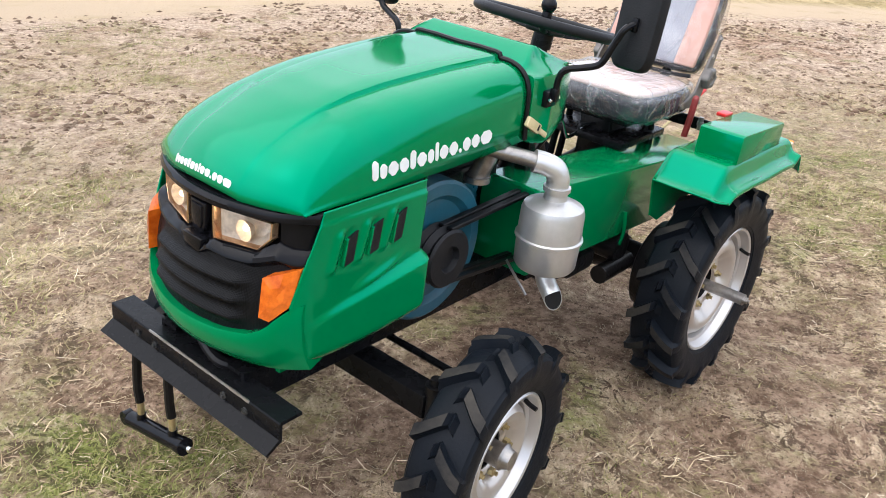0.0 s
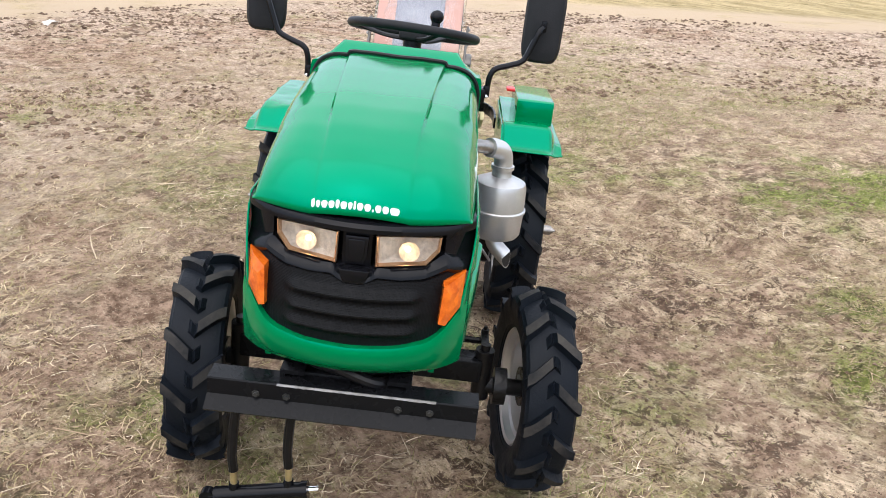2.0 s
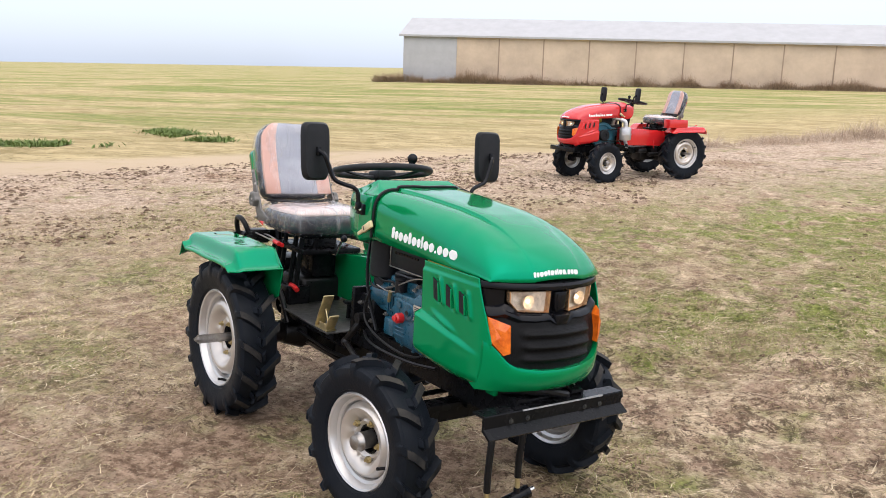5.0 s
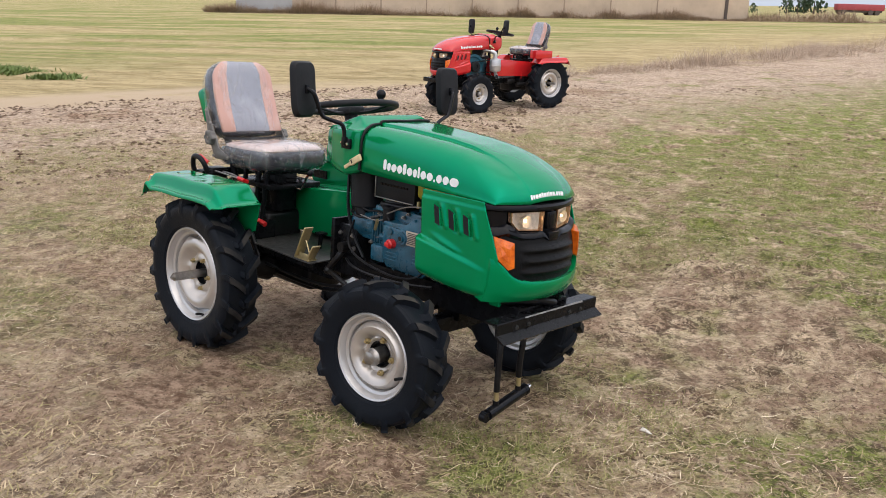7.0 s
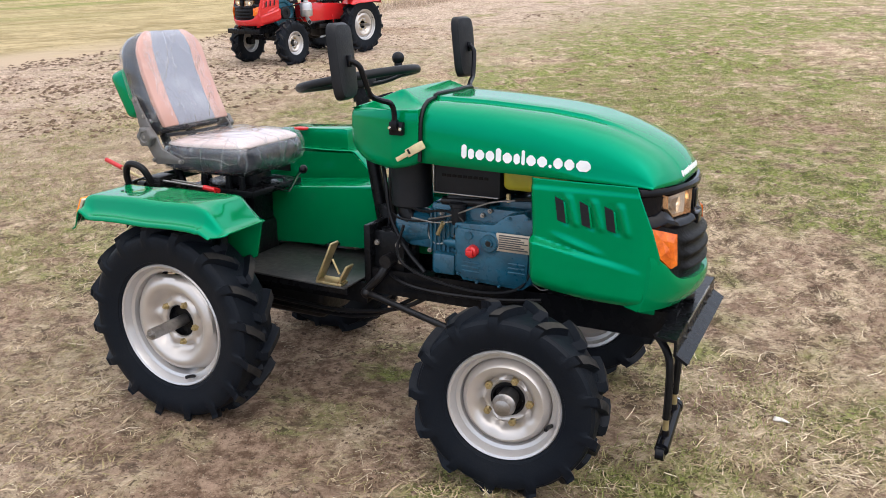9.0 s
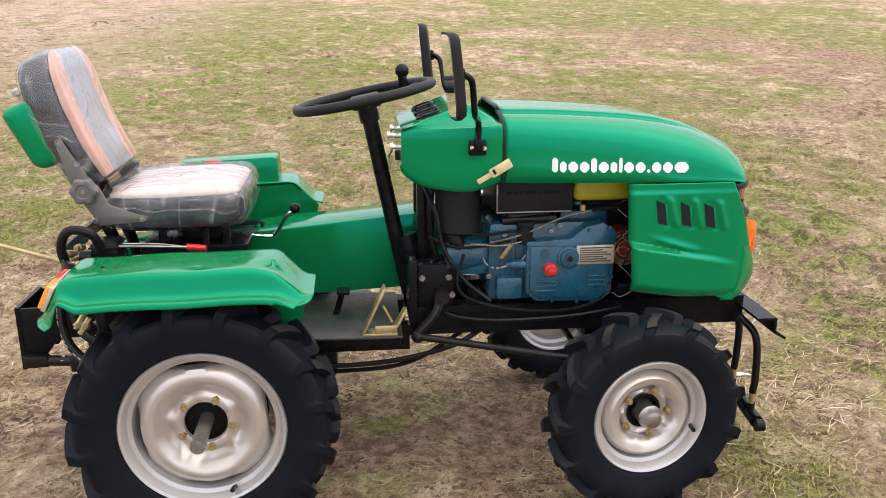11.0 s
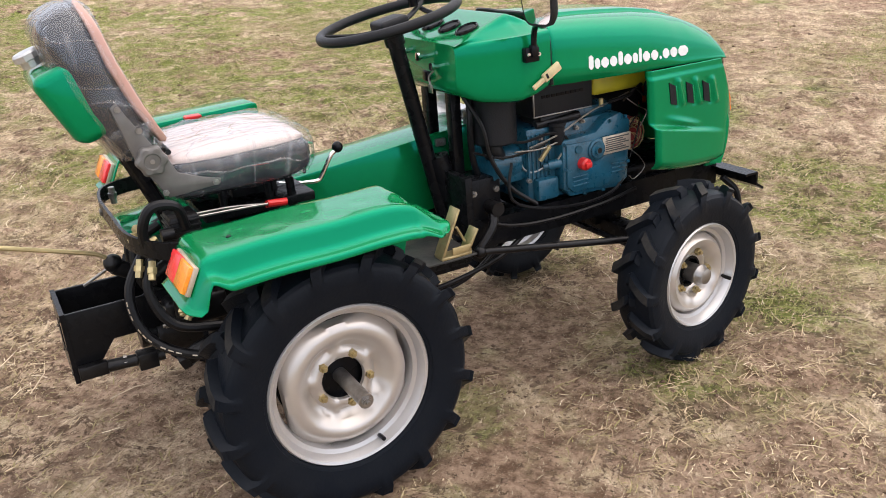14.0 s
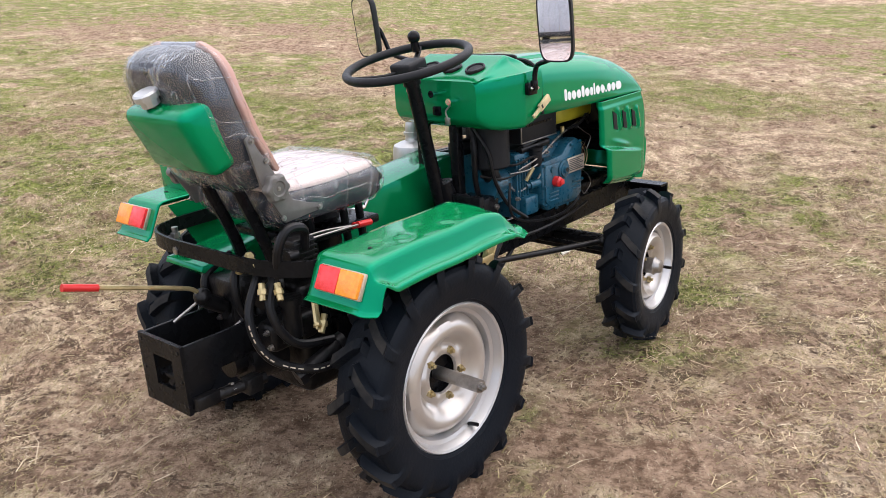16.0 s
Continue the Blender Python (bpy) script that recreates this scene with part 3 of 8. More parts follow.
def nose(thing, paint, word):
    """Bonnet, side panels, bumper, lamp housing, lamps and grille."""
    # bonnet
    xs = [0.822 + 0.768 * i / 40 for i in range(36)] + [1.50, 1.52, 1.54, 1.556, 1.568, 1.577, 1.584, 1.589, 1.593]
    xs = sorted(set(round(x, 4) for x in xs))
    bm = bmesh.new()
    loft(bm, [hood_ring(x) for x in xs], False, False)
    hood = thicken(part("bonnet", bm, paint, thing, "glossy painted bonnet"), 0.004)
    # rubber seal behind the bonnet
    bm = bmesh.new()
    seal = [Vector((0.819, p.y * 1.012, p.z + 0.003)) for p in hood_ring(0.822)]
    tube(bm, seal, 0.0065, 8, 1, False)
    part("seal", bm, HOSE, hood, "black rubber seal strip")
    if word:
        for s in (-1, 1):
            def on_side(u, v, s=s):
                x = (0.958 + u) if s < 0 else (1.352 - u)
                zc, zs, w, zb, back = lerp_table(HOOD, x)
                z = 0.931 - 0.010 * (x - 0.958) / 0.4 + v
                return Vector((x, s * (hood_side(x, z) + 0.0006), z)), Vector((0, s, 0))
            strip_word(hood, on_side, 0.042, 0.394)

        def on_nose(u, v):
            y = -0.105 + u
            x = 1.589 - v * 0.55
            px, pz = hood_top(x, y)
            return Vector((px, y, pz)), Vector((0.85, 0, 0.52))
        strip_word(hood, on_nose, 0.0135, 0.188)
    # side panels, with their crease and louvres
    for s in (-1, 1):
        bm = bmesh.new()
        grid = []
        nx, nz = 72, 96
        for i in range(nx + 1):
            f = i / nx
            col = []
            for j in range(nz + 1):
                low = 0.580 - 0.036 * f - 0.010 * math.sin(f * math.pi)
                z = low + (0.893 - low) * j / nz
                xmax = float(np.interp(z, [0.54, 0.60, 0.645, 0.668, 0.70, 0.775, 0.82, 0.893], [1.512, 1.524, 1.534, 1.556, 1.558, 1.536, 1.518, 1.488]))
                xmin = 1.178 + 0.055 * (0.893 - z)
                x = xmin + (xmax - xmin) * f
                crease = 0.722 - 0.078 * f
                y = 0.262 - 0.35 * max(0, x - 1.47) ** 1.6 - 5.0 * max(0, x - 1.508) ** 2
                k = max(0.0, min(1.0, (crease - z) / 0.017 + 0.5))
                y += 0.030 * k * k * (3 - 2 * k) * (1 - f)
                k2 = max(0.0, min(1.0, (0.874 - z) / 0.010))
                y += 0.007 * k2 * (1 - 0.6 * f) - 0.007
                # soft turn-in at the lower and rear edges
                y -= 0.022 * max(0.0, (low + 0.035 - z) / 0.035) ** 2
                y -= 0.016 * max(0.0, (0.05 - f) / 0.05) ** 2
                # second swage, a slanted blade over the crease
                sw = crease + 0.034 - 0.035 * f
                if 0.10 < f < 0.66:
                    y += 0.009 * math.exp(-((z - sw) / 0.011) ** 2) * math.sin((f - 0.10) / 0.56 * math.pi) ** 2
                # a fold raised beside each slot, and a dip at the slot
                for q in range(3):
                    xs, zt = 1.262 + 0.072 * q + 0.30 * (0.85 - z), 0.848 - 0.007 * q
                    tall = max(0.0, min(1.0, (zt + 0.012 - z) / 0.014)) * max(0.0, min(1.0, (z - zt + 0.086) / 0.014))
                    y += tall * (0.0065 * math.exp(-((x - xs - 0.036) / 0.010) ** 2) - 0.003 * math.exp(-((x - xs - 0.010) / 0.012) ** 2))
                col.append(bm.verts.new((x, s * y, z)))
            grid.append(col)
        for a, b in zip(grid, grid[1:]):
            for j in range(nz):
                bm.faces.new((a[j], a[j + 1], b[j + 1], b[j]))
        panel = thicken(part("side_panel", bm, paint, thing, "pressed side panel with three slots"), 0.004, -1.0 if s > 0 else -1.0)
        for k in range(3):
            x = 1.262 + 0.072 * k
            z1, z0 = 0.848 - 0.007 * k, 0.772 - 0.006 * k
            bm = bmesh.new()
            poly = [(x - 0.004, z1), (x + 0.022, z1 - 0.013), (x + 0.032, z0 + 0.001), (x + 0.006, z0 + 0.008)]
            prism(bm, poly, 1, s * 0.2555, s * 0.2635)
            part("slot", bm, MATT, panel)
            bm = bmesh.new()
            poly = [(x + 0.0215, z1 - 0.011), (x + 0.027, z1 - 0.014), (x + 0.037, z0 + 0.003), (x + 0.0315, z0 - 0.001)]
            prism(bm, poly, 1, s * 0.255, s * 0.2642, 0.001)
            part("louvre", bm, paint, panel)
    # bumper that wraps the nose under the grille
    bm = bmesh.new()
    rings = []
    for i in range(41):
        u = -1 + 2 * i / 40
        y = 0.2535 * math.sin(u * math.pi / 2)
        t = abs(u)
        top = float(np.interp(abs(y), [0, 0.10, 0.17, 0.200, 0.212, 0.238, 0.2535], [0.612, 0.615, 0.625, 0.644, 0.662, 0.694, 0.702]))
        low = 0.540 - 0.002 * t ** 2
        ring = []
        for j in range(8):
            z = top - (top - low) * j / 7
            x = front_x(y, z) + 0.010 - 0.030 * (j / 7) ** 3 - (0.004 if j == 0 else 0)
            ring.append(Vector((x, y, z)))
        ring.append(Vector((front_x(y, low) - 0.06, y * 0.96, low + 0.006)))
        ring.append(Vector((front_x(y, top) - 0.05, y * 0.96, top)))
        rings.append(ring)
    loft(bm, rings)
    part("bumper", bm, paint, thing, "painted lower nose panel")
    for s in (-1, 1):
        bm = bmesh.new()
        slab(bm, 1.50, 1.545, s * 0.19 - 0.008, s * 0.19 + 0.008, 0.515, 0.56, 0.003)
        part("bumper_tab", bm, paint, thing)
    # lamp housing
    bm = bmesh.new()
    rings = []
    n = 96
    for i in range(n + 1):
        y = -0.252 + 0.504 * i / n
        t = abs(y)
        low = float(np.interp(t, [0, 0.022, 0.036, 0.050, 0.10, 0.15, 0.18, 0.20, 0.225, 0.258], [0.748, 0.748, 0.756, 0.765, 0.761, 0.764, 0.775, 0.783, 0.774, 0.771]))
        x = 1.592 - 1.25 * y * y - 26.0 * max(0.0, t - 0.15) ** 3
        dent = 0.050 if 0.036 < t < 0.184 else (0.012 if t < 0.036 else 0.008)
        sill = float(np.interp(t, [0.0, 0.036, 0.15, 0.186, 0.21, 0.25], [0.786, 0.789, 0.795, 0.822, 0.812, 0.806]))
        ring = [Vector((x - 0.004, y, 0.8895)), Vector((x + 0.009, y, 0.8865)), Vector((x + 0.015, y, 0.878)), Vector((x + 0.014, y, 0.868)), Vector((x + 0.004 - dent, y, 0.861)),
                Vector((x + 0.004 - dent, y, sill)), Vector((x + 0.005, y, sill - 0.003)), Vector((x + 0.011, y, low + 0.026)), Vector((x + 0.022, y, low + 0.018)), Vector((x + 0.025, y, low + 0.008)), Vector((x + 0.014, y, low - 0.004)),
                Vector((x - 0.08, y * 0.97, low)), Vector((x - 0.08, y * 0.97, 0.885))]
        rings.append(ring)
    loft(bm, rings)
    housing = part("lamp_housing", bm, PLASTIC, thing, "glossy black headlamp surround", 40)
    bm = bmesh.new()
    prism(bm, [(-0.026, 0.858), (0.026, 0.858), (0.024, 0.812), (0.017, 0.792), (-0.017, 0.792), (-0.024, 0.812)], 0, 1.580, 1.600, 0.004)
    prism(bm, [(-0.019, 0.852), (0.019, 0.852), (0.017, 0.816), (0.012, 0.799), (-0.012, 0.799), (-0.017, 0.816)], 0, 1.595, 1.604, 0.003)
    part("centre_badge", bm, PLASTIC, housing)
    bm = bmesh.new()
    prism(bm, [(-0.034, 0.786), (0.034, 0.786), (0.024, 0.752), (-0.024, 0.752)], 0, 1.585, 1.617, 0.004)
    part("centre_badge", bm, PLASTIC, housing)
    # headlamps: reflector, bulb and clear lens
    for s in (-1, 1):
        bm = bmesh.new()
        quad = [(0.040, 0.862), (0.180, 0.860), (0.178, 0.825), (0.152, 0.795), (0.042, 0.789)]

        def lx(y):
            return 1.592 - 1.25 * y * y - 26.0 * max(0.0, abs(y) - 0.15) ** 3
        cen = bm.verts.new((1.545, s * 0.108, 0.826))
        outer = [bm.verts.new((lx(y) - 0.010, s * y, z)) for y, z in quad]
        mid = [bm.verts.new((lx(y) - 0.022, s * (0.108 + (y - 0.108) * 0.55), 0.826 + (z - 0.826) * 0.55)) for y, z in quad]
        for i in range(5):
            bm.faces.new((outer[i], outer[(i + 1) % 5], mid[(i + 1) % 5], mid[i]))
            bm.faces.new((mid[i], mid[(i + 1) % 5], cen))
        lamp = part("headlamp", bm, REFLECTOR, housing, "clear lens headlamp with warm reflector", 0)
        bm = bmesh.new()
        bmesh.ops.create_uvsphere(bm, u_segments=12, v_segments=8, radius=0.007, matrix=Matrix.Translation((1.562, s * 0.108, 0.826)))
        part("bulb", bm, BULB, lamp)
        bm = bmesh.new()
        a = [bm.verts.new((lx(y) + 0.000, s * y, z)) for y, z in quad]
        b = [bm.verts.new((lx(y) + 0.006, s * (0.108 + (y - 0.108) * 0.93), 0.826 + (z - 0.826) * 0.90)) for y, z in quad]
        for i in range(5):
            bm.faces.new((a[i], a[(i + 1) % 5], b[(i + 1) % 5], b[i]))
        bm.faces.new(b)
        lens = part("lens", bm, GLASS, lamp, "clear moulded lens", 0)
        bm = bmesh.new()
        rims = []
        for dx, k in ((-0.012, 1.0), (0.004, 1.0), (0.006, 0.965), (0.003, 0.93), (-0.012, 0.90)):
            rims.append([Vector((lx(y) + dx, s * (0.108 + (y - 0.108) * k), 0.826 + (z - 0.826) * k)) for y, z in quad])
        loft(bm, rims, True, False)
        part("bezel", bm, BEZEL, lamp, "warm metallic lamp bezel", 0)
        bm = bmesh.new()
        cups = []
        for dx, r in ((0.024, 0.023), (0.018, 0.021), (0.010, 0.016), (0.003, 0.010), (0.0, 0.003)):
            cups.append([Vector((1.548 + dx, s * 0.112 + r * math.cos(a * math.pi / 10), 0.824 + r * math.sin(a * math.pi / 10))) for a in range(20)])
        loft(bm, cups, True, False)
        part("reflector_bowl", bm, REFLECTOR, lamp)
        lens.visible_shadow = False
    # grille with its swelling ribs
    bm = bmesh.new()
    rows = []
    nz, ny = 44, 40
    for j in range(nz + 1):
        z = 0.606 + (0.782 - 0.606) * j / nz
        row = []
        for i in range(ny + 1):
            y = (-1 + 2 * i / ny) * (0.205 + 0.020 * (z - 0.606) / 0.17)
            inner = max(0.0, min(1.0, (0.150 - abs(y)) / 0.02))
            rib = 0.0
            for zr in (0.648, 0.688, 0.728):
                rib += math.exp(-((z - zr) / 0.010) ** 2)
            x = front_x(y, z) - 0.010 + 0.014 * rib * inner - 0.010 * (1 - inner) * 0.4
            row.append(bm.verts.new((x, y, z)))
        rows.append(row)
    for a, b in zip(rows, rows[1:]):
        for i in range(ny):
            bm.faces.new((a[i], a[i + 1], b[i + 1], b[i]))
    part("grille", bm, GRILLE, thing, "black mesh grille with three ribs", 0 or 60)
    # corner lamps
    for s in (-1, 1):
        bm = bmesh.new()
        edge = [(1.532, 0.242, 0.779), (1.562, 0.226, 0.772), (1.592, 0.196, 0.760), (1.598, 0.192, 0.671), (1.584, 0.208, 0.662), (1.556, 0.238, 0.700)]
        ft = [bm.verts.new((x, s * y, z)) for x, y, z in edge]
        bk = [bm.verts.new((x - 0.040, s * (y - 0.004), z)) for x, y, z in edge]
        mids = [bm.verts.new((x * 0.45 + 1.582 * 0.55, s * (y * 0.45 + 0.224 * 0.55), z * 0.45 + 0.722 * 0.55)) for x, y, z in edge]
        cm = bm.verts.new((1.578, s * 0.220, 0.722))
        for i in range(6):
            j = (i + 1) % 6
            bm.faces.new((ft[i], ft[j], mids[j], mids[i]))
            bm.faces.new((mids[i], mids[j], cm))
            bm.faces.new((ft[i], bk[i], bk[j], ft[j]))
        part("turn_signal", bm, AMBER, thing, "amber corner lamp", 0)


COWL = (  # x, half width, lower edge, top, shoulder
    (0.542, 0.178, 0.928, 1.050, 1.046),
    (0.556, 0.186, 0.912, 1.056, 1.050),
    (0.600, 0.206, 0.888, 1.071, 1.054),
    (0.660, 0.226, 0.877, 1.092, 1.058),
    (0.712, 0.240, 0.874, 1.112, 1.061),
    (0.732, 0.243, 0.876, 1.112, 1.062),
    (0.775, 0.245, 0.886, 1.092, 1.064),
    (0.816, 0.246, 0.903, 1.070, 1.066),
)


def dashboard(thing, paint):
    bm = bmesh.new()
    rings = []
    for x, w, zb, zt, zs in COWL:
        half = []
        flat = 0.172 if x < 0.76 else 0.19
        pts = [(w * 0.93, zb), (w, zb + 0.016), (w + 0.002, (zb + zs) / 2), (w, zs - 0.012), (w - 0.012, zs), (flat + 0.014, zs + (zt - zs) * 0.55), (flat, zt - 0.002), (flat - 0.02, zt)]
        ring = smooth_path([(x, -y, z) for y, z in pts], 3)
        rings.append(ring + [Vector((p.x, -p.y, p.z)) for p in ring[::-1]])
    lines = [smooth_path([r[j] for r in rings], 4) for j in range(len(rings[0]))]
    loft(bm, [[line[i] for line in lines] for i in range(len(lines[0]))])
    cowl = part("dashboard_cowl", bm, paint, thing, "painted dashboard cowl behind the bonnet", 50)
    for y in (-0.118, -0.020, 0.078):
        bm = bmesh.new()
        lathe(bm, [(-0.004, 0.0), (-0.004, 0.026), (0.004, 0.0275), (0.006, 0.031), (0.003, 0.034), (-0.004, 0.034)], 28, Matrix.Translation((0.622, y, 1.0815)) @ pose(0, 0, 0, 90, 0, 0) @ pose(0, 0, 0, 0, 0, 0))
        for v in bm.verts:     # lie on the sloping top
            v.co.z += (v.co.x - 0.622) * 0.33
        gauge = part("gauge", bm, PLASTIC, cowl, "round black dashboard gauge")
        bm = bmesh.new()
        lathe(bm, [(0.0, 0.0), (0.0, 0.025)], 24, Matrix.Translation((0.622, y, 1.083)) @ pose(0, 0, 0, 90, 0, 0))
        for v in bm.verts:
            v.co.z += (v.co.x - 0.622) * 0.33
        part("dial", bm, MATT, gauge, "dark dial")
    # keys, switches and a plug on the rear face
    for y, z, l in ((0.095, 1.010, 0.022), (-0.015, 1.005, 0.035), (-0.085, 0.982, 0.030)):
        bm = bmesh.new()
        cylinder(bm, (0.556, y, z), (0.550 - l, y, z + 0.004), 0.007, 12)
        cylinder(bm, (0.552 - l, y, z + 0.004), (0.545 - l, y, z + 0.004), 0.012, 12)
        part("switch", bm, CHROME, cowl, "chrome dashboard switch")
    bm = bmesh.new()
    slab(bm, 0.532, 0.560, -0.030, 0.002, 0.935, 0.965, 0.003)
    part("socket", bm, PLASTIC, cowl)
    bm = bmesh.new()
    tube(bm, [(0.520, -0.090, 0.975), (0.512, -0.075, 0.955), (0.515, -0.080, 0.930)], 0.003, 6)
    slab(bm, 0.510, 0.514, -0.092, -0.070, 0.912, 0.936, 0.001)
    part("key", bm, STEEL, cowl)
    # mirror brackets, arms and mirrors
    for s in (-1, 1):
        bm = bmesh.new()
        slab(bm, 0.722, 0.770, s * 0.240, s * 0.262, 0.985, 1.026, 0.004)
        slab(bm, 0.736, 0.756, s * 0.255, s * 0.275, 1.000, 1.034, 0.004)
        hexbolt(bm, (0.730, s * 0.262, 1.006), (0, s, 0), 0.007, 0.004)
        hexbolt(bm, (0.762, s * 0.262, 1.006), (0, s, 0), 0.007, 0.004)
        br = part("mirror_bracket", bm, PLASTIC, cowl)
        bm = bmesh.new()
        hexbolt(bm, (0.729, s * 0.264, 1.008), (0, s, 0), 0.006, 0.004)
        part("bolt", bm, CHROME, br)
        bm = bmesh.new()
        hexbolt(bm, (0.764, s * 0.264, 1.006), (0, s, 0), 0.006, 0.004)
        part("bolt", bm, CHROME, br)
        bm = bmesh.new()
        tube(bm, [(0.746, s * 0.266, 1.02), (0.746, s * 0.270, 1.062), (0.742, s * 0.285, 1.085), (0.730, s * 0.325, 1.098), (0.722, s * 0.362, 1.115), (0.716, s * 0.382, 1.160), (0.708, s * 0.398, 1.200), (0.686, s * 0.410, 1.215), (0.672, s * 0.412, 1.216)], 0.0085, 10)
        part("mirror_arm", bm, PLASTIC, cowl, "bent black mirror arm")
        yc = 0.412
        bm = bmesh.new()
        out = []
        for a in range(32):
            t = 2 * math.pi * a / 32
            c, q = math.cos(t), math.sin(t)
            out.append((math.copysign(abs(c) ** 0.38, c) * (0.059 + 0.003 * q), math.copysign(abs(q) ** 0.38, q) * 0.108))
        m = Matrix.Translation((0.662, s * yc, 1.212)) @ pose(0, 0, 0, 0, -6, s * -6)
        rings = [[m @ Vector((dx, y * k, z * k2)) for y, z in out] for dx, k, k2 in ((-0.012, 0.93, 0.96), (-0.012, 1.0, 1.0), (0.002, 1.0, 1.0), (0.014, 0.88, 0.93), (0.018, 0.6, 0.7))]
        loft(bm, rings)
        mir = part("mirror", bm, MATT, cowl, "black plastic rear-view mirror")
        bm = bmesh.new()
        vs = [bm.verts.new(m @ Vector((-0.0135, y * 0.90, z * 0.945))) for y, z in out]
        vb = [bm.verts.new(m @ Vector((-0.0115, y * 0.90, z * 0.945))) for y, z in out]
        bm.faces.new(vs)
        for i in range(32):
            bm.faces.new((vs[i], vb[i], vb[(i + 1) % 32], vs[(i + 1) % 32]))
        part("mirror_glass", bm, MIRROR, mir, "mirror glass", 0)
        bm = bmesh.new()
        slab(bm, 0.668, 0.690, s * yc - 0.008, s * yc + 0.008, 1.197, 1.230, 0.003)
        part("clamp", bm, PLASTIC, mir)
        # latch hooked under the cowl
        bm = bmesh.new()
        m2 = Matrix.Translation((0.800, s * 0.258, 0.942)) @ pose(0, 0, 0, 0, -30, 0)
        slab(bm, -0.020, 0.045, -0.006, 0.006, -0.013, 0.013, 0.003, 2, m2)
        slab(bm, -0.062, -0.010, -0.004, 0.004, -0.008, 0.006, 0.002, 2, m2)
        latch = part("latch", bm, TAGWOOD, cowl, "beige metal bonnet latch")
        bm = bmesh.new()
        slab(bm, -0.012, -0.004, -0.0068, 0.0068, -0.006, 0.010, 0.001, 2, m2)
        part("latch_pin", bm, MATT, latch)
    # steering column and wheel
    axis = Vector((0.447 - 0.575, 0.02, 1.118 - 0.48)).normalized()
    c = Vector((0.447, 0.020, 1.120))
    bm = bmesh.new()
    cylinder(bm, c - axis * 0.04, c - axis * 0.62, 0.0235, 18)
    cylinder(bm, c - axis * 0.03, c - axis * 0.075, 0.030, 18)
    part("steering_column", bm, BLACK, thing, "black steering column tube")
    bm = bmesh.new()
    n = axis
    e1 = Vector((1, 0, 0)).cross(n).normalized()
    e2 = n.cross(e1).normalized()
    R = 0.202
    ring = [[c + (e1 * math.cos(t) + e2 * math.sin(t)) * (R + 0.0145 * math.cos(u)) + n * (0.0145 * math.sin(u)) for u in [2 * math.pi * k / 12 for k in range(12)]] for t in [2 * math.pi * i / 56 for i in range(56)]]
    ring.append(ring[0])
    loft(bm, ring, True, False)
    bmesh.ops.remove_doubles(bm, verts=bm.verts, dist=1e-5)
    sw = part("steering_wheel", bm, MATT, thing, "dark plastic steering wheel with spinner knob")
    for k in range(3):
        t = math.pi / 2 + 2.0944 * k + 0.5
        bm = bmesh.new()
        d = e1 * math.cos(t) + e2 * math.sin(t)
        tube(bm, [c - n * 0.026 + d * 0.03, c - n * 0.022 + d * 0.10, c + d * (R - 0.006)], 0.013, 8, 4, True, 0.010, 0.6)
        part("spoke", bm, MATT, sw)
    bm = bmesh.new()
    hubm = Matrix.Translation(c - n * 0.012) @ Matrix((e1, e2, n)).transposed().to_4x4()
    slab(bm, -0.045, 0.045, -0.045, 0.045, -0.022, 0.016, 0.010, 3, hubm)
    part("hub_cap", bm, MATT, sw)
    bm = bmesh.new()
    kp = Vector((0.567, 0.090, 1.150))
    cylinder(bm, kp - n * 0.01, kp + n * 0.022, 0.014, 12)
    bmesh.ops.create_uvsphere(bm, u_segments=16, v_segments=10, radius=0.0215, matrix=Matrix.Translation((0.563, 0.092, 1.188)))
    part("spinner_knob", bm, PLASTIC, sw)
    # posts and black intake box that carry the cowl
    bm = bmesh.new()
    slab(bm, 0.595, 0.630, -0.045, -0.01, 0.55, 0.90, 0.004)
    part("cowl_post", bm, BLACK, thing)
    bm = bmesh.new()
    slab(bm, 0.595, 0.630, 0.10, 0.14, 0.55, 0.90, 0.004)
    part("cowl_post", bm, BLACK, thing)
    bm = bmesh.new()
    lathe(bm, [(-0.08, 0.0), (-0.08, 0.062), (-0.074, 0.068), (0.068, 0.068), (0.068, 0.074), (0.076, 0.074), (0.08, 0.0)], 32, Matrix.Translation((0.712, -0.095, 0.812)) @ pose(0, 0, 0, 90, 0, 0))
    part("air_cleaner", bm, MATT, thing, "black drum air cleaner under the cowl")
    bm = bmesh.new()
    tube(bm, [(0.69, -0.10, 0.74), (0.70, -0.105, 0.70), (0.73, -0.10, 0.66), (0.78, -0.09, 0.645)], 0.032, 14)
    part("intake_hose", bm, HOSE, thing)
    bm = bmesh.new()
    tube(bm, [(0.64, -0.075, 0.89), (0.63, -0.09, 0.80), (0.635, -0.085, 0.70), (0.66, -0.08, 0.62)], 0.010, 10)
    part("wiring_loom", bm, HOSE, thing)


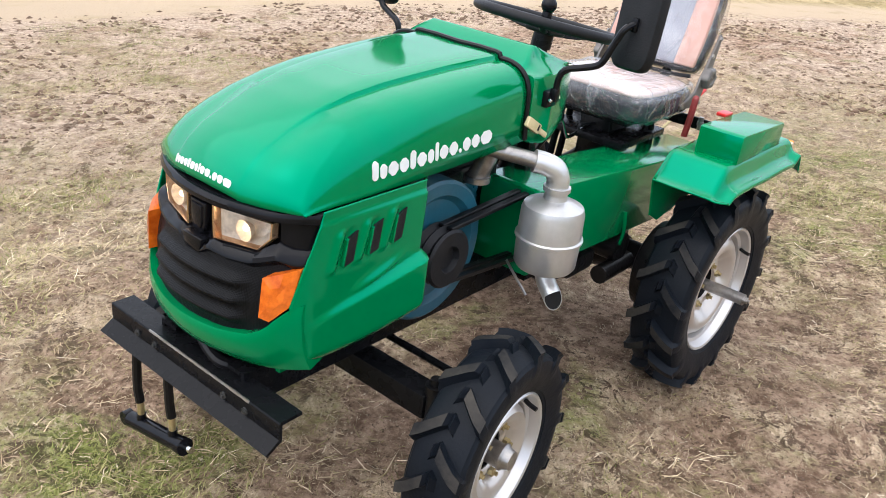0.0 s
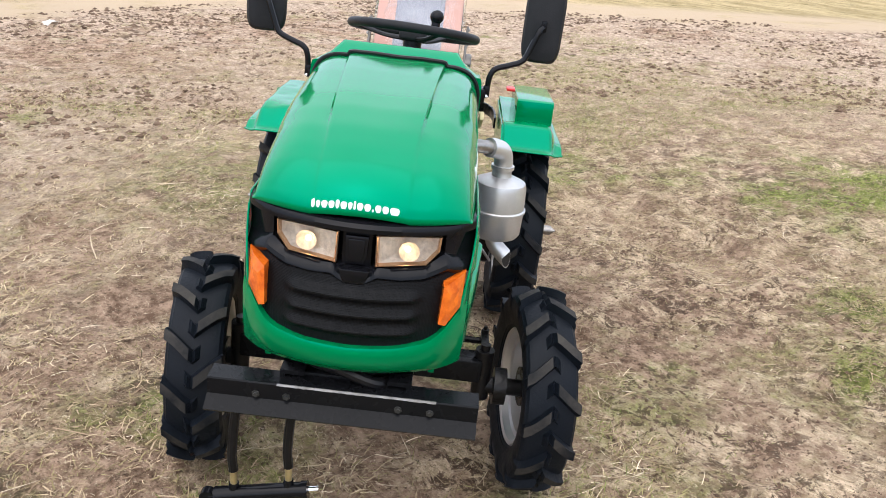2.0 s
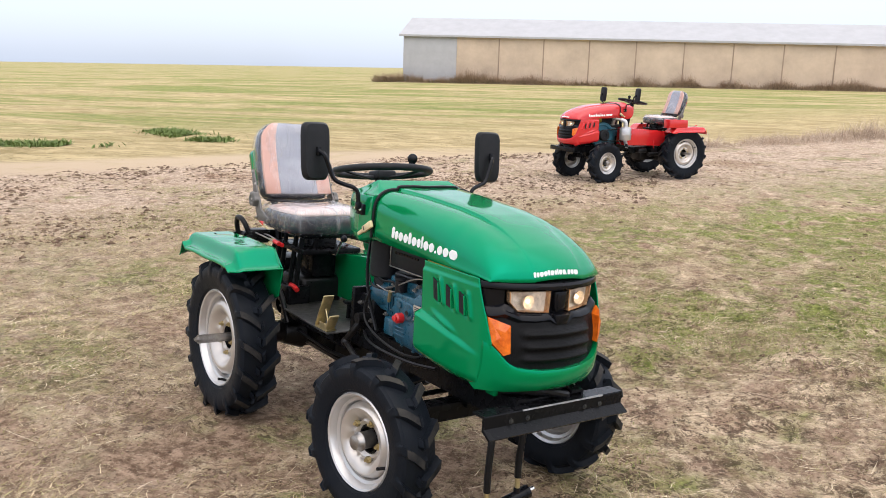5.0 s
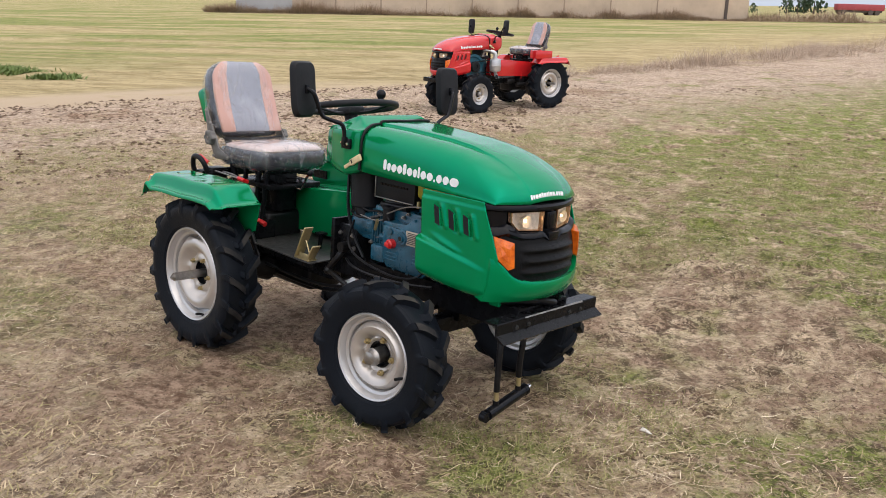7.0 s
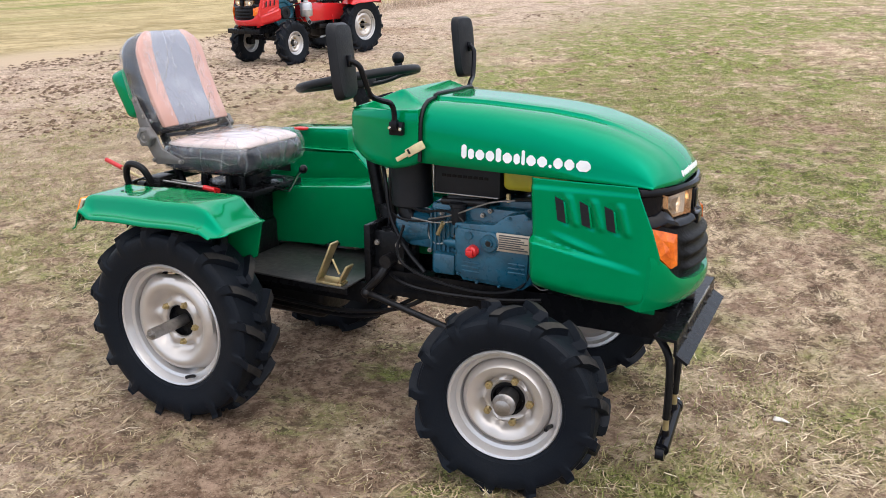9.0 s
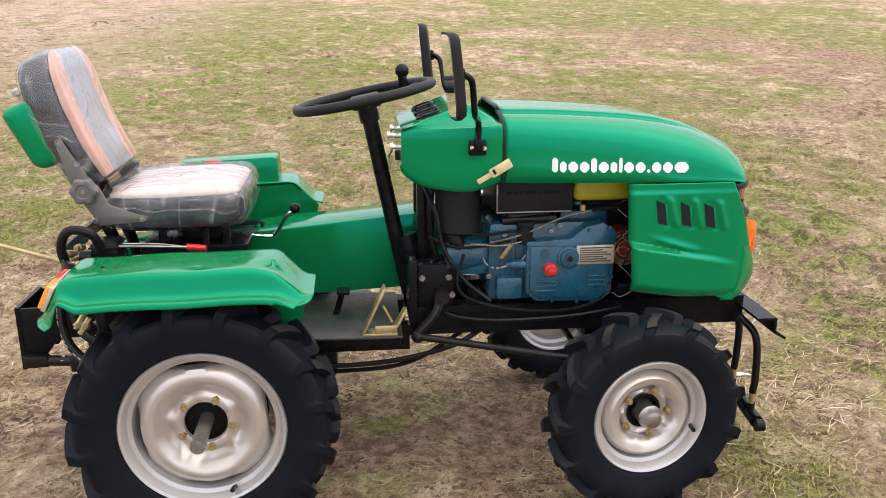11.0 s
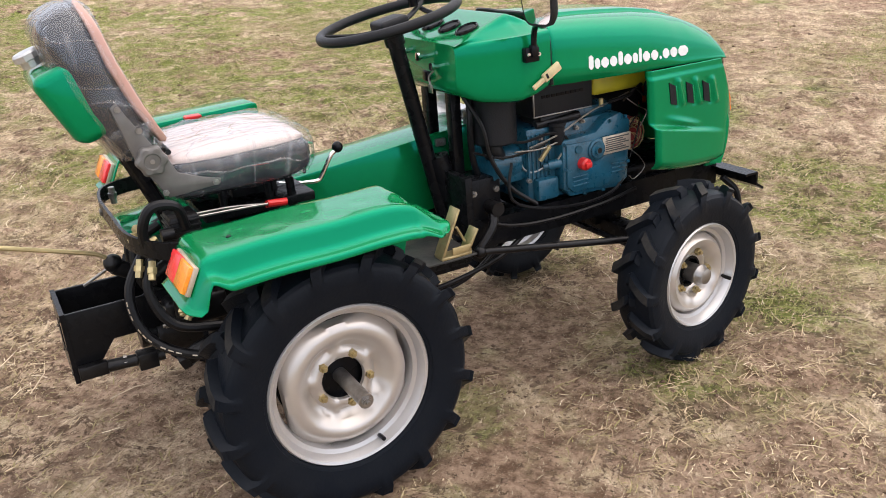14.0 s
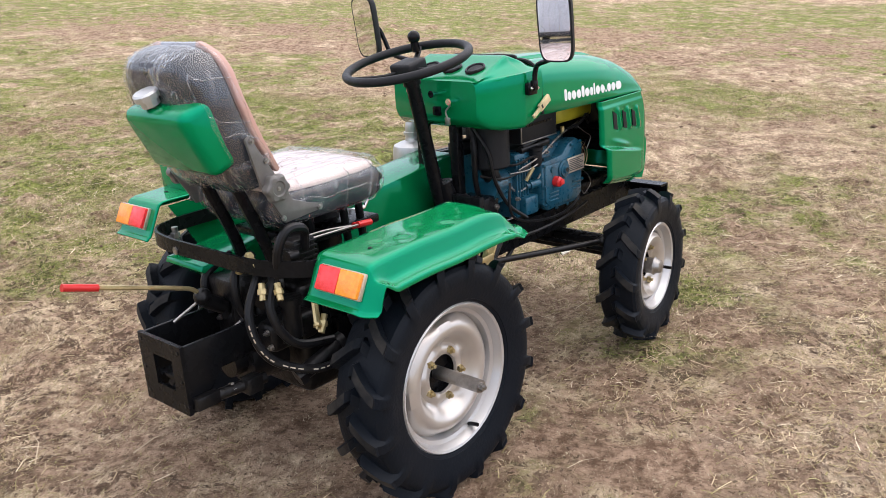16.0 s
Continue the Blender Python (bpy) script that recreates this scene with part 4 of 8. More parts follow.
def engine(thing, blue, teal):
    """Single-cylinder diesel, flywheel and belts, fuel tank, silencer."""
    bm = bmesh.new()
    slab(bm, 0.80, 1.16, -0.135, 0.115, 0.52, 0.76, 0.014)
    slab(bm, 1.02, 1.17, -0.10, 0.10, 0.74, 0.785, 0.012)
    block = part("engine_block", bm, blue, thing, "blue painted single-cylinder diesel engine")
    for k in range(6):
        bm = bmesh.new()
        slab(bm, 0.800 + 0.016 * k, 0.806 + 0.016 * k, -0.141, -0.130, 0.60, 0.74, 0.002)
        part("fin", bm, blue, block)
    # black pieces and a filter bowl added to darken the gap over the block
    bm = bmesh.new()
    slab(bm, 0.855, 0.985, -0.135, -0.02, 0.755, 0.790, 0.010)
    cylinder(bm, (0.84, -0.125, 0.765), (1.00, -0.135, 0.772), 0.014, 12)
    part("gap_filler", bm, CAST, block)
    bm = bmesh.new()
    lathe(bm, [(-0.035, 0.0), (-0.035, 0.020), (-0.028, 0.024), (0.020, 0.024), (0.024, 0.028), (0.034, 0.028), (0.036, 0.0)], 20, Matrix.Translation((0.905, -0.150, 0.735)) @ pose(0, 0, 0, 90, 0, 0))
    part("filter_bowl", bm, MATT, block, "small black filter bowl")
    for x, z in ((0.845, 0.728), (0.985, 0.735), (1.01, 0.752), (0.80, 0.60)):
        bm = bmesh.new()
        hexbolt(bm, (x, -0.136, z), (0, -1, 0), 0.008, 0.010)
        part("bolt", bm, STEEL, block)
    # dynamo with its wiring ahead of the block
    bm = bmesh.new()
    lathe(bm, [(-0.060, 0.056), (-0.128, 0.056), (-0.136, 0.050), (-0.132, 0.042), (-0.138, 0.036), (-0.133, 0.028), (-0.140, 0.022), (-0.140, 0.0), (-0.060, 0.0)], 28, Matrix.Translation((1.215, 0, 0.672)))
    dyn = part("dynamo", bm, RUST, block, "rusty brown dynamo behind the side panel")
    for k in range(3):
        bm = bmesh.new()
        r = 0.024 + 0.012 * k
        ring = [(1.215 + r * math.cos(a * 0.5236), -0.141 - 0.002 * k, 0.672 + r * math.sin(a * 0.5236)) for a in range(13)]
        tube(bm, ring, 0.0022, 6, 3)
        part("winding", bm, ZINC, dyn)
    bm = bmesh.new()
    lathe(bm, [(-0.186, 0.034), (-0.191, 0.034), (-0.193, 0.027), (-0.188, 0.026)], 24, Matrix.Translation((1.030, 0, 0.664)))
    part("shaft_ring", bm, blue, block)
    # gear cover
    bm = bmesh.new()
    poly = [(0.905, 0.555), (0.935, 0.527), (1.135, 0.520), (1.166, 0.545), (1.175, 0.735), (1.135, 0.765), (1.080, 0.752), (1.035, 0.718), (0.905, 0.712)]
    prism(bm, poly, 1, -0.178, -0.120, 0.006)
    poly2 = [(0.915, 0.565), (0.940, 0.541), (1.128, 0.535), (1.152, 0.552), (1.158, 0.690), (0.915, 0.700)]
    prism(bm, poly2, 1, -0.186, -0.170, 0.005)
    for k in range(3):
        slab(bm, 0.935, 0.995, -0.190, -0.182, 0.588 - 0.014 * k, 0.593 - 0.014 * k, 0.001)
        slab(bm, 1.090, 1.145, -0.190, -0.182, 0.602 - 0.014 * k, 0.607 - 0.014 * k, 0.001)
    cover = part("gear_cover", bm, blue, block, "blue cast gear case cover")
    for x, z in ((0.92, 0.55), (0.985, 0.528), (1.06, 0.525), (1.125, 0.528), (1.163, 0.60), (1.166, 0.68), (1.15, 0.75), (1.09, 0.745), (0.912, 0.70), (0.912, 0.62)):
        bm = bmesh.new()
        hexbolt(bm, (x, -0.180, z), (0, -1, 0), 0.006, 0.005)
        part("bolt", bm, blue, cover)
    bm = bmesh.new()
    lathe(bm, [(-0.186, 0.026), (-0.196, 0.026), (-0.196, 0.014), (-0.204, 0.013), (-0.204, 0.0)], 24, Matrix.Translation((1.030, 0, 0.664)))
    part("starter_shaft", bm, blue, cover)
    bm = bmesh.new()
    lathe(bm, [(-0.2045, 0.0), (-0.2045, 0.009), (-0.200, 0.010)], 16, Matrix.Translation((1.030, 0, 0.664)))
    part("shaft_bore", bm, CAST, cover)
    bm = bmesh.new()
    lathe(bm, [(-0.186, 0.013), (-0.192, 0.013), (-0.192, 0.0)], 18, Matrix.Translation((0.958, 0, 0.678)))
    part("plug", bm, blue, cover)
    bm = bmesh.new()
    lathe(bm, [(-0.180, 0.020), (-0.208, 0.019), (-0.214, 0.014), (-0.214, 0.0)], 20, Matrix.Translation((0.974, 0, 0.631)))
    slab(bm, 0.962, 0.986, -0.222, -0.206, 0.622, 0.640, 0.003)
    part("filler_cap", bm, REDGRIP, cover, "red plastic oil filler cap")
    bm = bmesh.new()
    slab(bm, 1.052, 1.166, -0.192, -0.186, 0.642, 0.700, 0.002)
    lab = part("label_plate", bm, LABEL, cover, "aluminium maker's plate")
    bm = bmesh.new()
    for k in range(7):
        slab(bm, 1.062, 1.156 - 0.012 * (k % 3), -0.1935, -0.191, 0.650 + 0.0068 * k, 0.6535 + 0.0068 * k, 0)
    part("label_print", bm, INK, lab, "", 0)
    # crank case rear, pump housing, governor
    bm = bmesh.new()
    lathe(bm, [(-0.05, 0.0), (-0.05, 0.055), (0.06, 0.070), (0.065, 0.0)], 24, Matrix.Translation((0.735, -0.075, 0.66)) @ pose(0, 0, 0, 0, 0, 90))
    slab(bm, 0.70, 0.86, -0.12, -0.03, 0.595, 0.70, 0.018)
    slab(bm, 0.82, 0.90, -0.165, -0.10, 0.53, 0.60, 0.010)
    part("pump_housing", bm, blue, block, "blue pump housing")
    bm = bmesh.new()
    cylinder(bm, (0.87, -0.145, 0.635), (0.915, -0.160, 0.640), 0.016, 14)
    cylinder(bm, (0.855, -0.140, 0.633), (0.87, -0.145, 0.635), 0.011, 14)
    part("injection_pump", bm, blue, block)
    # pipes and wires
    for name, pts, r, mat in (
        ("fuel_pipe", [(0.865, -0.142, 0.633), (0.82, -0.135, 0.622), (0.79, -0.125, 0.640), (0.78, -0.118, 0.69)], 0.0035, STEEL),
        ("fuel_line", [(0.80, -0.15, 0.705), (0.90, -0.168, 0.735), (1.02, -0.170, 0.785), (1.12, -0.155, 0.800), (1.20, -0.145, 0.815)], 0.0030, STEEL),
        ("cable", [(0.62, -0.12, 0.72), (0.70, -0.15, 0.695), (0.80, -0.158, 0.700), (0.86, -0.16, 0.715)], 0.004, HOSE),
        ("cable", [(0.72, -0.17, 0.68), (0.70, -0.18, 0.60), (0.73, -0.185, 0.55), (0.84, -0.19, 0.515), (1.0, -0.19, 0.50), (1.12, -0.185, 0.525), (1.17, -0.17, 0.60)], 0.005, HOSE),
        ("cable", [(0.60, -0.10, 0.90), (0.64, -0.14, 0.80), (0.66, -0.15, 0.70), (0.72, -0.16, 0.60), (0.80, -0.18, 0.535)], 0.007, HOSE),
        ("cable", [(1.18, -0.16, 0.70), (1.21, -0.17, 0.74), (1.24, -0.15, 0.72), (1.22, -0.15, 0.65), (1.19, -0.16, 0.60)], 0.0024, HOSE),
        ("cable", [(1.19, -0.165, 0.63), (1.22, -0.175, 0.60), (1.245, -0.17, 0.56), (1.20, -0.17, 0.53), (1.17, -0.18, 0.548)], 0.0018, STEEL),
        ("cable", [(1.18, -0.15, 0.80), (1.215, -0.165, 0.77), (1.255, -0.165, 0.745), (1.235, -0.16, 0.70)], 0.0018, STEEL),
        ("cable", [(1.10, -0.16, 0.80), (1.18, -0.165, 0.812), (1.24, -0.155, 0.835)], 0.006, HOSE),
        ("cable", [(0.70, -0.14, 0.745), (0.78, -0.155, 0.730), (0.87, -0.165, 0.742), (0.93, -0.168, 0.715), (0.915, -0.17, 0.68)], 0.0045, HOSE),
        ("cable", [(0.64, -0.14, 0.50), (0.72, -0.17, 0.48), (0.85, -0.19, 0.475), (1.05, -0.19, 0.482), (1.20, -0.18, 0.50)], 0.006, HOSE),
        ("throttle_rod", [(0.74, -0.155, 0.705), (0.83, -0.165, 0.700), (0.90, -0.168, 0.712)], 0.0025, STEEL),
        ("throttle_rod", [(0.895, -0.165, 0.655), (0.915, -0.172, 0.685)], 0.0035, STEEL),
        ("cable", [(1.17, -0.15, 0.79), (1.20, -0.17, 0.83), (1.25, -0.16, 0.80), (1.27, -0.14, 0.86)], 0.004, HOSE),
    ):
        bm = bmesh.new()
        tube(bm, pts, r, 7, 5)
        part(name, bm, mat, block)
    for a, b in (((0.835, -0.155, 0.66), (0.862, -0.17, 0.705)), ((1.075, -0.155, 0.79), (1.075, -0.155, 0.815))):
        bm = bmesh.new()
        cylinder(bm, a, b, 0.0075, 10)
        part("brass_fitting", bm, ZINC, block, "brass pipe fitting")
    # dark slab added for the shaded gap ahead of the engine; coiled wires
    bm = bmesh.new()
    slab(bm, 1.12, 1.345, -0.030, 0.030, 0.560, 0.820, 0.006)
    part("gap_slab", bm, MATT, thing, "added black slab in the shaded gap")
    for cx, cz, r0, turns in ((1.206, 0.655, 0.026, 4), (1.222, 0.712, 0.018, 3)):
        bm = bmesh.new()
        tube(bm, [(cx + (r0 - 0.002 * k / 6) * math.cos(k * math.pi / 4), -0.150 + 0.0022 * k * 0.5, cz + (r0 - 0.002 * k / 6) * math.sin(k * math.pi / 4)) for k in range(8 * turns + 1)], 0.0016, 5, 2)
        part("coiled_wire", bm, ZINC, block, "coil of brass-coloured wire")
    # radiator shell and yellow fuel tank over the engine
    bm = bmesh.new()
    slab(bm, 0.816, 1.045, -0.150, 0.10, 0.793, 0.905, 0.005)
    rad = part("radiator", bm, MATT, thing, "black radiator shell")
    bm = bmesh.new()
    for k in range(9):
        slab(bm, 0.850 + 0.018 * k, 0.862 + 0.018 * k, -0.1545, -0.149, 0.850, 0.858, 0)
    part("radiator_slots", bm, PLASTIC, rad, "", 0)
    bm = bmesh.new()
    for a, b in (((0.818, 0.796), (0.822, 0.88)), ((0.818, 0.794), (1.04, 0.798))):
        slab(bm, a[0], b[0], -0.1535, -0.149, a[1], b[1], 0.001)
    part("radiator_edge", bm, STEEL, rad)
    bm = bmesh.new()
    slab(bm, 1.050, 1.30, -0.150, 0.13, 0.822, 0.905, 0.020, 3)
    part("fuel_tank", bm, YELLOW, thing, "yellow painted fuel tank under the bonnet")
    # flywheel, guard and belts on the left
    bm = bmesh.new()
    lathe(bm, [(0.135, 0.10), (0.135, 0.170), (0.142, 0.182), (0.190, 0.182), (0.196, 0.174), (0.196, 0.145), (0.182, 0.130), (0.182, 0.0)], 48, Matrix.Translation((1.070, 0, 0.655)))
    part("flywheel", bm, teal, block, "teal painted flywheel")
    bm = bmesh.new()
    lathe(bm, [(0.18, 0.03), (0.19, 0.076), (0.205, 0.066), (0.216, 0.076), (0.231, 0.066), (0.244, 0.076), (0.25, 0.070), (0.25, 0.035), (0.235, 0.030), (0.235, 0.0)], 32, Matrix.Translation((1.070, 0, 0.655)))
    part("pulley", bm, MATT, block, "black belt pulley")
    for dy in (0.198, 0.224):
        for z0, z1 in ((0.728, 0.742), (0.585, 0.555)):
            bm = bmesh.new()
            cx = [(1.065, z0), (0.74, z1)]
            slab(bm, 0, math.hypot(cx[0][0] - cx[1][0], z0 - z1), dy, dy + 0.018, -0.006, 0.006, 0.002, 1, Matrix.Translation((cx[1][0], 0, cx[1][1])) @ Matrix.Rotation(-math.atan2(z0 - z1, cx[0][0] - cx[1][0]), 4, "Y"))
            part("belt", bm, HOSE, block, "black drive belt")
    bm = bmesh.new()
    slab(bm, 0.72, 1.00, 0.06, 0.11, 0.745, 0.80, 0.01)
    slab(bm, 0.90, 1.02, 0.10, 0.135, 0.70, 0.81, 0.01)
    part("cylinder_head", bm, CAST, block)
    # silencer with its elbow, band and tail pipe
    bm = bmesh.new()
    cx, cy = 0.790, 0.343
    prof = [(0.585, 0.0), (0.585, 0.055), (0.590, 0.074), (0.600, 0.081), (0.668, 0.083), (0.671, 0.088), (0.677, 0.088), (0.680, 0.083), (0.745, 0.081), (0.760, 0.076), (0.770, 0.055), (0.778, 0.031), (0.790, 0.029), (0.790, 0.0)]
    lathe(bm, prof, 40, Matrix.Translation((cx, cy, 0)) @ Matrix(((1, 0, 0, 0), (0, 0, 1, 0), (0, 1, 0, 0), (0, 0, 0, 1))))
    muf = part("silencer", bm, SILVER, thing, "silver painted exhaust silencer", 40)
    bm = bmesh.new()
    tube(bm, [(cx, cy, 0.785), (cx, cy, 0.812), (cx + 0.001, cy - 0.002, 0.834), (cx + 0.010, cy - 0.012, 0.856), (cx + 0.030, cy - 0.034, 0.868), (cx + 0.046, cy - 0.050, 0.872)], 0.029, 18)
    cylinder(bm, (cx, cy, 0.800), (cx, cy, 0.811), 0.035, 20)
    part("elbow_pipe", bm, SILVER, muf, "silver exhaust elbow")
    bm = bmesh.new()
    tube(bm, [(cx + 0.040, cy - 0.045, 0.871), (cx + 0.085, cy - 0.10, 0.884), (cx + 0.12, cy - 0.15, 0.890)], 0.020, 14)
    part("exhaust_pipe", bm, STEEL, muf, "bare steel exhaust pipe")
    # tail pipe with a slanting cut
    bm = bmesh.new()
    out = smooth_path([(cx - 0.004, cy, 0.59), (cx - 0.004, cy + 0.003, 0.566), (cx, cy + 0.018, 0.543), (cx + 0.010, cy + 0.050, 0.516)], 6)
    tube(bm, out, 0.0255, 18, 1, False)
    bm.verts.ensure_lookup_table()
    d = (out[-1] - out[-2]).normalized()
    cut = Vector((0.55, 0.82, 0.10)).normalized()
    for v in bm.verts[-18:]:
        v.co -= d * ((v.co - out[-1]).dot(cut) / d.dot(cut))
    rim = [v.co.copy() for v in bm.verts[-18:]]
    part("tail_pipe", bm, SILVER, muf, "silver tail pipe")
    bm = bmesh.new()
    mid = sum(rim, Vector()) / len(rim)
    loft(bm, [[mid + (p - mid) * 0.90 - cut * 0.004 for p in rim], [mid + (p - mid) * 0.90 + cut * 0.0012 for p in rim]])
    part("pipe_bore", bm, MATT, muf, "", 0)
    bm = bmesh.new()
    tube(bm, [(0.90, 0.17, 0.80), (0.895, 0.185, 0.84), (0.89, 0.20, 0.885)], 0.026, 14)
    cylinder(bm, (0.90, 0.175, 0.795), (0.90, 0.175, 0.81), 0.034, 14)
    part("exhaust_port", bm, STEEL, thing)
    bm = bmesh.new()
    tube(bm, [(0.84, 0.26, 0.585), (0.86, 0.30, 0.57), (0.85, 0.34, 0.52)], 0.004, 6)
    part("drain_wire", bm, STEEL, thing)


def chassis(thing, paint, front_x0, blade):
    bm = bmesh.new()
    for s in (-1, 1):
        prism(bm, [(s * 0.150, 0.425), (s * 0.150, 0.512), (s * 0.095, 0.512), (s * 0.095, 0.502), (s * 0.140, 0.502), (s * 0.140, 0.435), (s * 0.095, 0.435), (s * 0.095, 0.425)], 0, 0.56, 1.60)
        prism(bm, [(s * 0.150, 0.380), (s * 0.150, 0.452), (s * 0.095, 0.452), (s * 0.095, 0.442), (s * 0.140, 0.442), (s * 0.140, 0.390), (s * 0.095, 0.390), (s * 0.095, 0.380)], 0, -0.10, 0.56)
    for x, low in ((0.05, 0.385), (0.62, 0.435), (0.78, 0.435), (1.20, 0.435), (1.56, 0.435)):
        slab(bm, x - 0.02, x + 0.02, -0.140, 0.140, low, low + 0.065, 0.003)
    part("frame", bm, BLACK, thing, "black painted channel frame")
    bm = bmesh.new()
    slab(bm, 1.20, 1.52, -0.13, 0.13, 0.505, 0.56, 0.01)
    part("engine_tray", bm, BLACK, thing)
    bm = bmesh.new()
    tube(bm, [(1.50, -0.16, 0.52), (1.56, -0.10, 0.53), (1.58, 0.0, 0.52), (1.55, 0.12, 0.53)], 0.016, 10)
    part("coolant_hose", bm, HOSE, thing)
    bm = bmesh.new()
    tube(bm, [(1.48, -0.05, 0.50), (1.57, -0.04, 0.525), (1.60, 0.06, 0.505), (1.56, 0.10, 0.49)], 0.014, 10)
    part("coolant_hose", bm, HOSE, thing)
    if blade:
        bm = bmesh.new()
        prism(bm, [(1.575, 0.4935), (1.632, 0.4935), (1.634, 0.490), (1.634, 0.452), (1.668, 0.430), (1.663, 0.424), (1.626, 0.446), (1.626, 0.4855), (1.575, 0.4855)], 1, -0.306, 0.306)
        bar = part("front_bar", bm, BLACK, thing, "black painted steel front bar with folded lips", 0)
        for y in (-0.196, -0.127, 0.126, 0.198):
            bm = bmesh.new()
            hexbolt(bm, (1.632, y, 0.464), (1, 0, 0), 0.009, 0.005)
            part("bolt", bm, PLATE, bar)
        bm = bmesh.new()
        rng = random.Random(3)
        line = []
        for k in range(60):       # paint worn off along the upper edge, in one ragged line
            y = -0.15 + 0.36 * k / 59
            line.append((y, 0.0004 + 0.0016 * rng.random() ** 2))
        loft(bm, [[Vector((1.6338, y, 0.4904 - w)), Vector((1.6347, y, 0.4902 - w)), Vector((1.6330, y, 0.4941)), Vector((1.6318 - w, y, 0.4940))] for y, w in line])
        part("bare_edge", bm, STEEL, bar, "bare metal where the paint is worn", 0)
    else:
        bm = bmesh.new()
        slab(bm, 1.60, 1.64, -0.30, 0.30, 0.44, 0.50, 0.004)
        part("front_bar", bm, BLACK, thing)
    # front axle with kingpins
    fx = front_x0
    bm = bmesh.new()
    slab(bm, fx - 0.035, fx + 0.035, -0.335, 0.335, 0.305, 0.372, 0.006)
    slab(bm, fx - 0.06, fx + 0.06, -0.06, 0.06, 0.35, 0.44, 0.008)
    axle = part("front_axle", bm, BLACK, thing, "black box-section front axle")
    for s in (-1, 1):
        bm = bmesh.new()
        cylinder(bm, (fx, s * 0.340, 0.245), (fx, s * 0.340, 0.395), 0.026, 16)
        cylinder(bm, (fx, s * 0.340, 0.395), (fx, s * 0.340, 0.412), 0.014, 12)
        cylinder(bm, (fx, s * 0.340, 0.284), (fx - (0.012 if s > 0 else 0.0), s * (0.46 if s > 0 else 0.44), 0.278 if s > 0 else 0.284), 0.024, 14)
        cylinder(bm, (fx, s * 0.375, 0.284), (fx, s * 0.41, 0.284), 0.052, 20)
        part("knuckle", bm, CAST, axle)
        bm = bmesh.new()
        slab(bm, fx - 0.13, fx + 0.02, s * 0.330, s * 0.352, 0.372, 0.388, 0.003)
        hexbolt(bm, (fx - 0.11, s * 0.341, 0.388), (0, 0, 1), 0.011, 0.012)
        part("steering_arm", bm, CAST, axle)
    bm = bmesh.new()
    cylinder(bm, (fx - 0.11, -0.341, 0.362), (fx - 0.11, 0.341, 0.362), 0.010, 10)
    part("tie_rod", bm, BLACK, axle)
    bm = bmesh.new()
    tube(bm, [(0.582, -0.185, 0.433), (fx - 0.13, -0.335, 0.400)], 0.011, 12, 1, False)
    bmesh.ops.create_uvsphere(bm, u_segments=12, v_segments=8, radius=0.020, matrix=Matrix.Translation((0.582, -0.185, 0.433)))
    bmesh.ops.create_uvsphere(bm, u_segments=12, v_segments=8, radius=0.020, matrix=Matrix.Translation((fx - 0.13, -0.335, 0.400)))
    part("drag_link", bm, CAST, thing)
    bm = bmesh.new()
    tube(bm, [(0.655, -0.155, 0.545), (0.635, -0.180, 0.50), (0.585, -0.185, 0.445)], 0.016, 10, 4, True, 0.013)
    cylinder(bm, (0.655, -0.12, 0.55), (0.655, -0.185, 0.55), 0.022, 14)
    part("pitman_arm", bm, CAST, thing)
    bm = bmesh.new()
    slab(bm, 0.585, 0.70, -0.135, -0.02, 0.46, 0.64, 0.008)
    slab(bm, 0.56, 0.585, -0.16, -0.01, 0.46, 0.66, 0.004)
    cylinder(bm, (0.60, -0.02, 0.52), (0.56, -0.0, 0.70), 0.035, 14)
    gear = part("steering_box", bm, BLACK, thing, "black steering gear box and bracket")
    for x, z in ((0.60, 0.60), (0.68, 0.60), (0.615, 0.50), (0.69, 0.545)):
        bm = bmesh.new()
        hexbolt(bm, (x, -0.135, z), (0, -1, 0), 0.010, 0.008)
        part("bolt", bm, STEEL, gear)
    # two bent bars low under the frame
    bm = bmesh.new()
    tube(bm, [(0.02, -0.14, 0.345), (0.25, -0.14, 0.335), (0.41, -0.14, 0.332), (0.56, -0.14, 0.348), (0.70, -0.14, 0.385), (0.80, -0.13, 0.44)], 0.008, 10)
    part("brake_rod", bm, HOSE, thing)
    bm = bmesh.new()
    tube(bm, [(0.10, -0.10, 0.30), (0.35, -0.11, 0.30), (0.56, -0.12, 0.325), (0.74, -0.10, 0.42)], 0.007, 10)
    part("brake_rod", bm, HOSE, thing)
    # gearbox, axle tubes
    bm = bmesh.new()
    slab(bm, -0.20, 0.02, -0.11, 0.11, 0.24, 0.58, 0.03, 3)
    slab(bm, 0.00, 0.34, -0.09, 0.11, 0.26, 0.448, 0.025, 3)
    slab(bm, -0.32, -0.18, -0.08, 0.08, 0.42, 0.56, 0.02, 3)
    box = part("gearbox", bm, CAST, thing, "greasy black cast gearbox")
    bm = bmesh.new()
    cylinder(bm, (0, -0.42, 0.325), (0, 0.45, 0.325), 0.048, 20)
    for s in (-1, 1):
        cylinder(bm, (0, s * 0.10, 0.325), (0, s * 0.19, 0.325), 0.085, 24, 0.055)
        cylinder(bm, (0, s * 0.37, 0.325), (0, s * 0.395, 0.325), 0.075, 24)
    part("axle_tube", bm, CAST, box)
